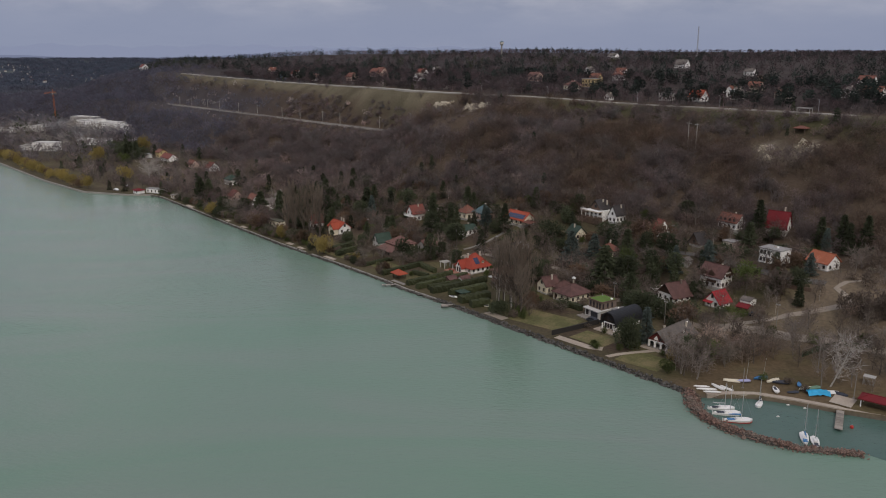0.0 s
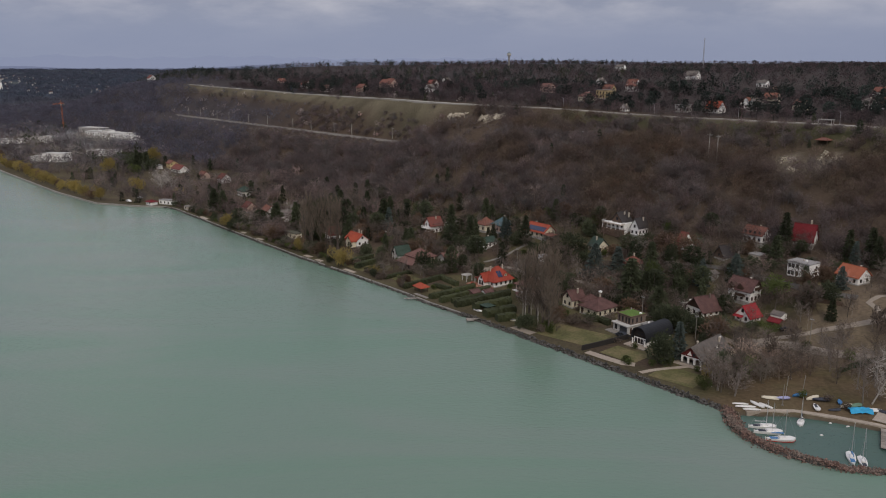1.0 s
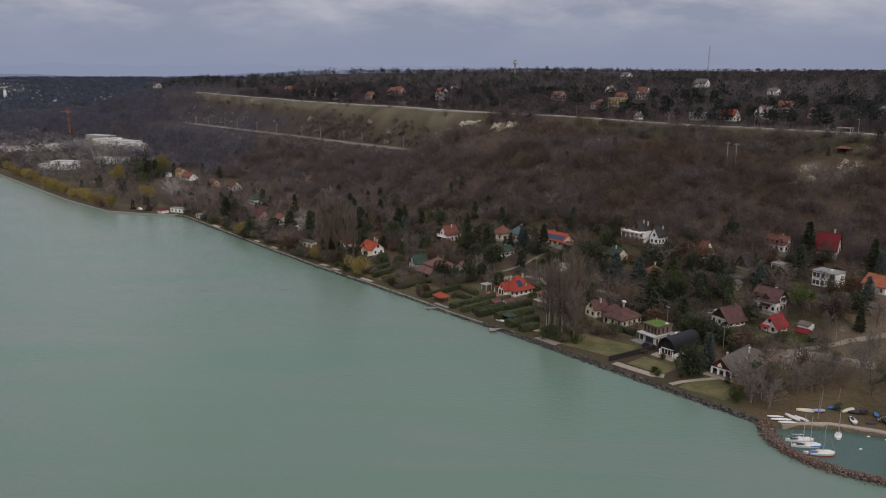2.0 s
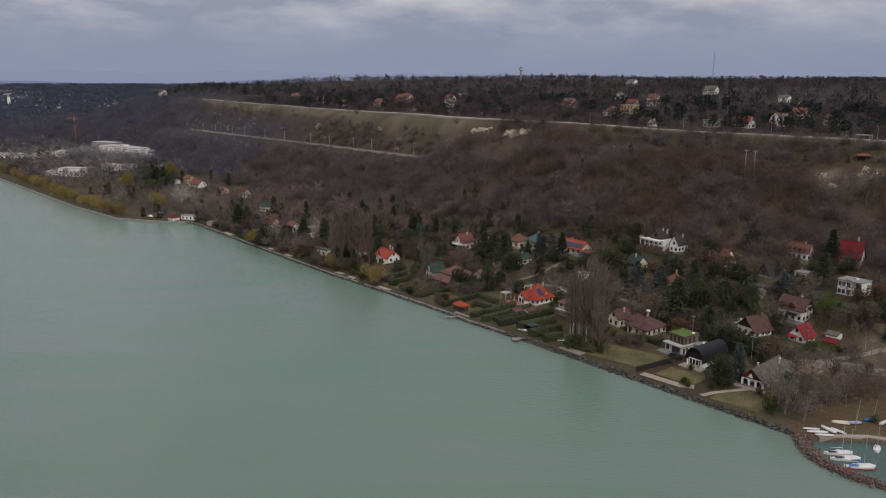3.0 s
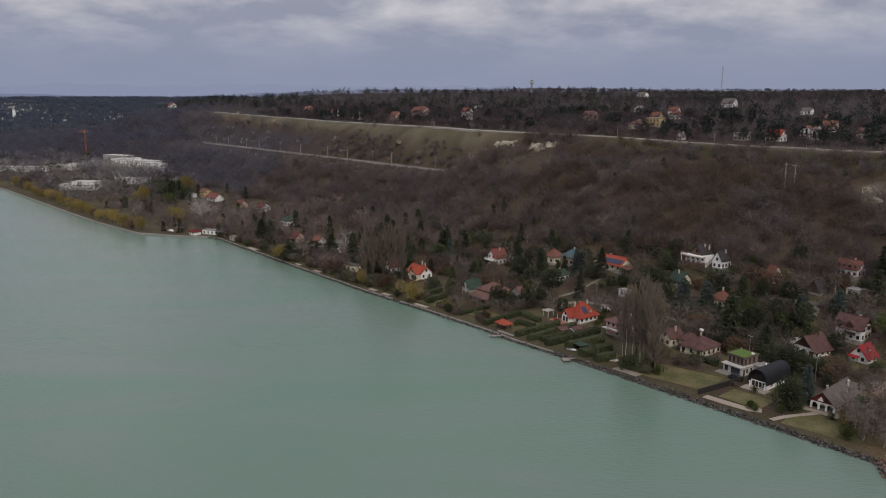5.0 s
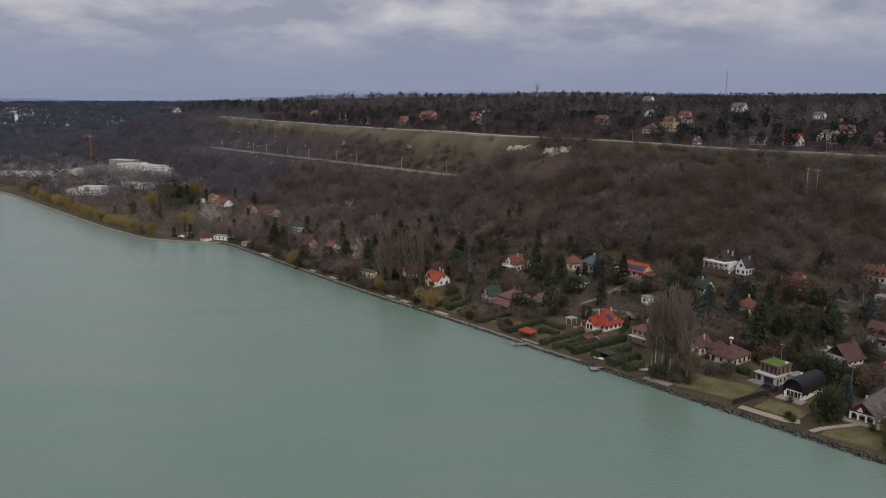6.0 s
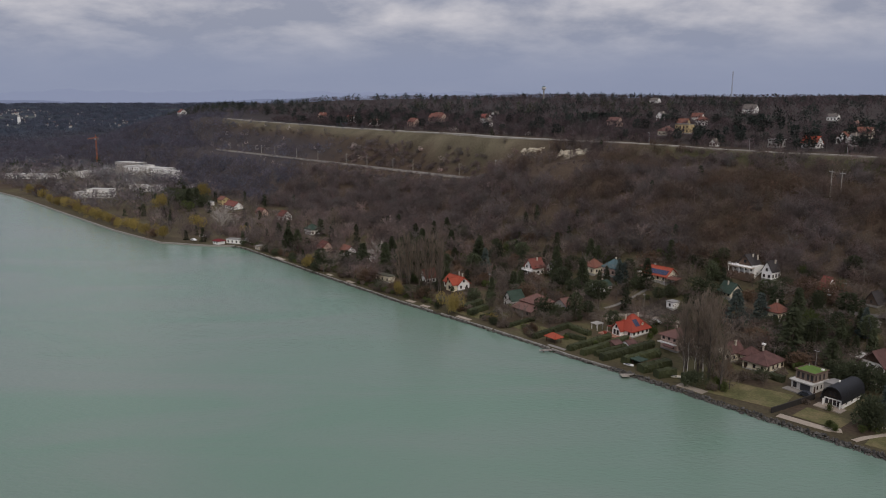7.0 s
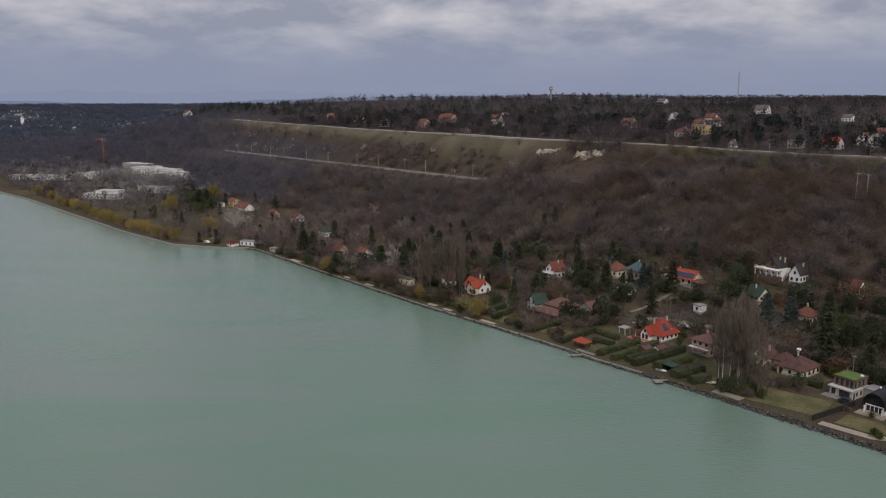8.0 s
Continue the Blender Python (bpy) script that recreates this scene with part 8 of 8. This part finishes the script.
for row in (
    ("slender white hull lying upside down on the grass", -94.6, 6.6, 44, 4.0, M_GRP, True, 0, None, 0.15), ("slender white hull lying upside down on the grass", -96.4, 5.9, 46, 5.0, M_GRP, True, 0, None, 0.15), ("slender white hull lying upside down on the grass", -98.2, 5.6, 46, 4.4, M_GRP, True, 0, None, 0.15),
    ("white dinghy resting beside the stacked hulls", -97.4, 9.8, -8, 4.2, M_GRP, True, 0, None, 0.26), ("white dinghy resting beside the stacked hulls", -99.3, 10.6, -4, 3.8, M_GRP, True, 0, None, 0.22), ("cream dinghy lying upside down on the grass", -97.6, 16.2, 42, 4.6, M_CREAMHULL, True, 0),
    ("lilac dinghy with its mast up on the grass", -99.8, 18.0, 50, 3.8, M_LILAC, False, 6.0, M_LILAC), ("blue dinghy lying on the grass", -101.8, 23.0, 62, 4.2, M_BLUEHULL, False, 5.5, M_BLUEHULL), ("cream dinghy under the trees", -104.6, 24.0, 78, 4.6, M_CREAMHULL, True, 0),
    ("dark covered dinghy under the trees", -106.8, 24.2, 40, 4.4, M_DARKTARP, False, 0, M_DARKTARP), ("white open dinghy near the quay", -108.0, 18.9, -50, 4.2, M_GRP, False, 0), ("blue dinghy on its side", -110.4, 26.4, -60, 3.2, M_BLUEHULL, False, 0, M_BLUEHULL),
    ("cream dinghy lying on the grass", -112.4, 25.4, 72, 4.2, M_CREAMHULL, True, 0), ("green covered dinghy lying on the grass", -114.0, 26.8, 70, 4.2, M_GREENTARP, False, 0, M_GREENTARP), ("boat wrapped in bright blue tarpaulin", -116.0, 24.8, 46, 5.0, M_TARP, False, 0, M_TARP),
    ("white dinghy beside the blue tarpaulin", -117.6, 27.6, 46, 4.6, M_GRP, True, 0), ("dark covered dinghy near the quay", -111.4, 21.2, 60, 3.4, M_DARKTARP, True, 0), ("dark covered dinghy near the slip", -119.6, 28.6, 10, 4.0, M_DARKTARP, True, 0),
    ("white rowing boat beside the little pier", 4.6, 8.6, 10, 3.6, M_GRP, False, 0), ("cream rowing boat lying by the birches", -11.2, 10.4, 30, 4.0, M_CREAMHULL, False, 0),
):
    dinghy(*row)

tarp = thing("boat_tarpaulin", spot(-116.0, 24.8, 46), "rumpled bright blue tarpaulin over a boat", "tarpaulin")
cloth = Shape()
rng = np.random.default_rng(2)
n = 9
for i in range(n):
    for j in range(6):
        a, b = -2.7 + 5.4 * i / (n - 1), -1.3 + 2.6 * j / 5
        cloth.v.append((a, b, max(0.05, 1.35 - 0.55 * b * b - 0.05 * a * a + 0.14 * rng.normal())))
for i in range(n - 1):
    for j in range(5):
        cloth.f.append((i * 6 + j, (i + 1) * 6 + j, (i + 1) * 6 + j + 1, i * 6 + j + 1))
part("cloth", cloth, M_TARP, tarp)

for u, v, h in ((-122.9, 28.9, 7.0), (-109.9, 37.8, 8.0), (-112.5, 42.4, 7.5), (-101.5, 14.5, 5.5)):
    p = thing("mast_pole", spot(u, v, 0), "plain pale wooden mast standing on the grass", "pole", "harbour masts")
    part("pole", Shape().tube([(0, 0, -0.5), (0, 0, h)], [0.12, 0.08], 7), M_CONCRETE, p)
    part("foot", Shape().box(-0.25, 0.25, -0.25, 0.25, -0.3, 0.2), M_CONCRETE, p)
cage = thing("wire_cage", spot(-122.0, 40, 10), "grey wire cage with a flat roof on the grass", "cage")
for x in (-1.2, 1.2):
    for y in (-0.9, 0.9):
        part("post", Shape().box(x - 0.06, x + 0.06, y - 0.06, y + 0.06, -0.4, 2.0), M_METAL, cage)
part("roof", Shape().box(-1.4, 1.4, -1.1, 1.1, 2.0, 2.12), M_GREYWALL, cage)
bars = Shape()
for i in range(9):
    x = -1.15 + 2.3 * i / 8
    bars.box(x - 0.03, x + 0.03, -0.92, -0.88, 0, 2.0).box(x - 0.03, x + 0.03, 0.88, 0.92, 0, 2.0)
part("bars", bars, M_METAL, cage)
buoy = thing("buoy", pose(*map(float, at(-128.4, 14.9)), 0.05), "red plastic mooring buoy floating in the basin", "buoy")
part("float", Shape().tube([(0, 0, -0.3), (0, 0, 0.1), (0, 0, 0.5), (0, 0, 0.7)], [0.2, 0.42, 0.36, 0.1], 10), M_REDHULL, buoy)
part("ring", Shape().tube([(0, 0, 0.68), (0, 0, 0.85)], [0.07, 0.07], 6), M_METAL, buoy)
for i, (u, v) in enumerate(((-113, 15.6), (-116.5, 17.0), (-114.5, 7.6))):
    b = thing("mooring_float", pose(*map(float, at(u, v)), 0.02), "small white mooring float in the basin", "float", "mooring floats")
    part("float", Shape().tube([(-0.4, 0, 0), (-0.2, 0, 0.05), (0.2, 0, 0.05), (0.4, 0, 0)], [0.05, 0.2, 0.2, 0.05], 8), M_GRP, b)
# a green mesh fence behind the boats
fence = thing("mesh_fence", Matrix.Identity(4), "dark green mesh fence behind the boat park", "fence")
fl = [(-102.4, 44.6), (-103.2, 49), (-104, 53.2), (-106.4, 60.5), (-112, 62)]
for (a0, b0), (a1, b1) in zip(fl, fl[1:]):
    m = max(2, int(math.hypot(a1 - a0, b1 - b0) / 2.4))
    for i in range(m):
        p, q = (a0 + (a1 - a0) * i / m, b0 + (b1 - b0) * i / m), (a0 + (a1 - a0) * (i + 1) / m, b0 + (b1 - b0) * (i + 1) / m)
        (x0, y0), (x1, y1) = map(float, at(*p)), map(float, at(*q))
        z0, z1 = float(ground(*p)), float(ground(*q))
        part("post", Shape().tube([(x0, y0, z0 - 0.4), (x0, y0, z0 + 2.0)], [0.05, 0.05], 6), M_GREENTARP, fence)
        e = 0.02
        part("panel", Shape().solid([(x0, y0, z0), (x1, y1, z1), (x1 + e, y1 + e, z1), (x0 + e, y0 + e, z0)], [(x0, y0, z0 + 1.8), (x1, y1, z1 + 1.8), (x1 + e, y1 + e, z1 + 1.8), (x0 + e, y0 + e, z0 + 1.8)]), M_NEEDLE, fence)


def car(label, u, v, turn, paint):
    c = thing("car", spot(u, v, turn, 0.15), label, "car", "parked cars")
    prof = [(-2.1, 0.35), (-2.1, 0.85), (-1.75, 0.95), (-1.2, 1.42), (0.35, 1.45), (1.05, 0.98), (2.0, 0.82), (2.1, 0.4)]
    part("body", Shape().solid([(x, -0.85, z) for x, z in prof], [(x, 0.85, z) for x, z in prof]), paint, c)
    part("glass", Shape().solid([(x, -0.87, z) for x, z in ((-1.5, 0.98), (-1.1, 1.36), (0.28, 1.38), (0.85, 0.98))], [(x, 0.87, z) for x, z in ((-1.5, 0.98), (-1.1, 1.36), (0.28, 1.38), (0.85, 0.98))]), M_GLASS, c)
    for x in (-1.3, 1.3):
        for y in (-0.8, 0.8):
            w = part("wheel", Shape().tube([(x, y - 0.1, 0.32), (x, y + 0.1, 0.32)], [0.32, 0.32], 10), M_BLACKRUBBER, c)


M_BLACKRUBBER = material("tyre_rubber", (0.02, 0.02, 0.02), 0.9, 5, 0.2, 0.1)
M_CARWHITE = material("white_car_paint", (0.75, 0.75, 0.74), 0.3, 5, 0.05, 0.0)
M_CARTEAL = material("pale_teal_car_paint", (0.30, 0.42, 0.42), 0.3, 5, 0.05, 0.0)
M_CARDARK = material("dark_car_paint", (0.03, 0.035, 0.045), 0.3, 5, 0.05, 0.0)
car("white car parked behind the red-roofed house", 24.8, 52, 20, M_CARWHITE)
car("pale teal car parked on the drive above the chalet", -46, 93, 10, M_CARTEAL)
car("white car parked by the beach path", 312, -6, 10, M_CARWHITE)
car("white car parked on the resort lawn", 322, 4, 30, M_CARWHITE)
car("dark car parked beside the carport", -77, 66, 30, M_CARDARK)
car("dark car parked beside the modern house", -44.5, 25, 5, M_CARDARK)

# ---- landmarks and distance ----
def lattice_mast():
    u, v = 649.0, 1180.0
    m = thing("radio_mast", spot(u, v, 20), "slender grey lattice radio mast on the far plateau", "mast")
    H = 138 - float(ground(u, v))
    for i in range(4):
        a, b = (1, 1, -1, -1)[i] * 0.9, (1, -1, -1, 1)[i] * 0.9
        part("leg", Shape().tube([(a, b, -1), (a * 0.7, b * 0.7, H)], [0.22, 0.16], 5), M_METAL, m)
    for k in range(int(H / 3)):
        z = 3.0 * k
        f = 1 - 0.3 * z / H
        c = [(0.9 * f * x, 0.9 * f * y, z + (3.0 if j % 2 else 0.0)) for j, (x, y) in enumerate(((1, 1), (1, -1), (-1, -1), (-1, 1)))]
        br = Shape()
        for p, q in zip(c, c[1:] + c[:1]):
            br.tube([p, q], [0.09, 0.09], 4)
        part("brace", br, M_METAL, m)


def water_tower():
    u, v = 641.0, 657.0
    m = thing("water_tower", spot(u, v, 0), "grey water tower with a bulbous dark head among trees", "tower")
    H = 106 - float(ground(u, v))
    part("shaft", Shape().tube([(0, 0, -1), (0, 0, H - 7)], [1.3, 1.0], 12), M_CONCRETE, m)
    part("tank", Shape().tube([(0, 0, H - 7.5), (0, 0, H - 5), (0, 0, H - 2.5)], [1.0, 2.9, 2.9], 16), M_PALEGREY, m, "whitish lower half of the tank")
    part("tank_dome", Shape().tube([(0, 0, H - 2.49), (0, 0, H - 1.6), (0, 0, H - 1.0)], [2.8, 2.0, 0.6], 16), T_TEAL, m, "dark teal dome")
    part("antenna", Shape().tube([(0, 0, H - 1.2), (0, 0, H + 2.5)], [0.2, 0.1], 6), M_METAL, m)


def tower_crane():
    u, v = 856.0, 101.0
    m = thing("tower_crane", spot(u, v, -35), "orange tower crane above the resort building site", "crane")
    H = 40.5 - float(ground(u, v))
    orange = material("orange_crane_paint", (0.45, 0.15, 0.06), 0.6, 4, 0.2, 0.1)
    t = Shape()
    for a, b in ((0.6, 0.6), (0.6, -0.6), (-0.6, -0.6), (-0.6, 0.6)):
        t.tube([(a, b, -1), (a, b, H)], [0.11, 0.11], 5)
    for k in range(int(H / 2)):
        c = [(0.6 * x, 0.6 * y, 2.0 * k + (2.0 if j % 2 else 0)) for j, (x, y) in enumerate(((1, 1), (1, -1), (-1, -1), (-1, 1)))]
        for p, q in zip(c, c[1:] + c[:1]):
            t.tube([p, q], [0.06, 0.06], 4)
    part("tower", t, orange, m)
    j = Shape()
    for y in (-0.6, 0.6):
        j.tube([(-9, y, H), (26, y, H)], [0.14, 0.12], 5)
    j.tube([(-3, 0, H + 1.4), (26, 0, H + 1.0)], [0.12, 0.1], 5)
    for k in range(17):
        j.tube([(-9 + 2 * k, -0.6, H), (-8 + 2 * k, 0, H + 1.2)], [0.07, 0.07], 4).tube([(-8 + 2 * k, 0, H + 1.2), (-7 + 2 * k, 0.6, H)], [0.07, 0.07], 4)
    part("jib", j, orange, m)
    part("cab", Shape().box(0.8, 2.2, -0.7, 0.7, H - 2.2, H - 0.2), M_GREYWALL, m)
    part("counterweight", Shape().box(-9, -6.5, -0.8, 0.8, H - 2.4, H - 0.1), M_CONCRETE, m)
    part("peak", Shape().tube([(0, 0, H), (0, 0, H + 4.5)], [0.5, 0.1], 5), orange, m)


lattice_mast()
water_tower()
tower_crane()


def far_village():
    """Houses of the far villages on the plain, too small to tell their windows."""
    rng = np.random.default_rng(14)
    walls, roofs = Shape(), Shape()
    for _ in range(120):
        u, v = 1900 + 1500 * rng.random(), 260 + 330 * rng.random() + 200 * rng.random() ** 3
        if v < shore(u) + 20:
            continue
        x, y = map(float, at(u, v))
        z, a = float(ground(u, v)), rng.random() * 3.1
        w, l, h, r = 1.6 + 1.2 * rng.random(), 2.2 + 2.4 * rng.random(), 3.4 + 2.0 * rng.random(), 1.4
        turn = lambda p: (x + p[0] * math.cos(a) - p[1] * math.sin(a), y + p[0] * math.sin(a) + p[1] * math.cos(a), z + p[2])
        ring = [(-l, -w), (l, -w), (l, w), (-l, w)]
        walls.solid([turn((p / 2 * 1.6, q / 2 * 1.6, -2)) for p, q in ring], [turn((p / 2 * 1.6, q / 2 * 1.6, h)) for p, q in ring])
        e = 0.9 * 1.0
        roofs.solid([turn((p * e, q * e, h + 0.01)) for p, q in ring], [turn((-l * 0.8, -0.1, h + r)), turn((l * 0.8, -0.1, h + r)), turn((l * 0.8, 0.1, h + r)), turn((-l * 0.8, 0.1, h + r))])
    tagged(new("far_village_walls", walls.mesh("far_village_walls", M_PALEGREY)), "pale walls of distant village houses on the plain", "houses", kind="stuff")
    tagged(new("far_village_roofs", roofs.mesh("far_village_roofs", T_BROWN)), "rust-red roofs of distant village houses on the plain", "houses", kind="stuff")
    c = thing("white_tower", spot(2268.0, 316.0, 0), "white church tower far away on the plain", "tower")
    part("shaft", Shape().solid([(-4, -4, -2), (4, -4, -2), (4, 4, -2), (-4, 4, -2)], [(-3, -3, 20), (3, -3, 20), (3, 3, 20), (-3, 3, 20)]), M_WHITE, c)
    part("spire", Shape().solid([(-3.4, -3.4, 20.01), (3.4, -3.4, 20.01), (3.4, 3.4, 20.01), (-3.4, 3.4, 20.01)], [(-0.2, -0.2, 28), (0.2, -0.2, 28), (0.2, 0.2, 28), (-0.2, 0.2, 28)]), M_GREYWALL, c)


far_village()


def far_ridge(name, radius, height, base, seed, colour, glow, lo=-50, hi=45):
    """A range of hills on the horizon; their blue haze is painted as emission."""
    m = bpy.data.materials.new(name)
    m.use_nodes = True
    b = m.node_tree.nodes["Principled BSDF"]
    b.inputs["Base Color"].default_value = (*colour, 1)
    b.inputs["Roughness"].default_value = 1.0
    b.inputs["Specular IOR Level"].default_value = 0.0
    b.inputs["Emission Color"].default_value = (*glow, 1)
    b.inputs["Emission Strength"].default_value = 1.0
    s = Shape()
    n = 240
    for i in range(n + 1):
        a = radians(lo + (hi - lo) * i / n)
        deg = lo + (hi - lo) * i / n
        h = base + height(deg) * (1 + 0.10 * math.sin(deg * 1.9 + seed) + 0.05 * math.sin(deg * 6.1 + 2 * seed))
        s.v += [(radius * math.sin(a), radius * math.cos(a), -60), (radius * math.sin(a), radius * math.cos(a), h), ((radius + 60) * math.sin(a), (radius + 60) * math.cos(a), -60)]
    for i in range(n):
        s.f += [(3 * i, 3 * i + 3, 3 * i + 4, 3 * i + 1), (3 * i + 1, 3 * i + 4, 3 * i + 5, 3 * i + 2)]
    tagged(new(name, s.mesh(name, m)), "hazy blue hills on the far horizon", "hills", kind="structure")


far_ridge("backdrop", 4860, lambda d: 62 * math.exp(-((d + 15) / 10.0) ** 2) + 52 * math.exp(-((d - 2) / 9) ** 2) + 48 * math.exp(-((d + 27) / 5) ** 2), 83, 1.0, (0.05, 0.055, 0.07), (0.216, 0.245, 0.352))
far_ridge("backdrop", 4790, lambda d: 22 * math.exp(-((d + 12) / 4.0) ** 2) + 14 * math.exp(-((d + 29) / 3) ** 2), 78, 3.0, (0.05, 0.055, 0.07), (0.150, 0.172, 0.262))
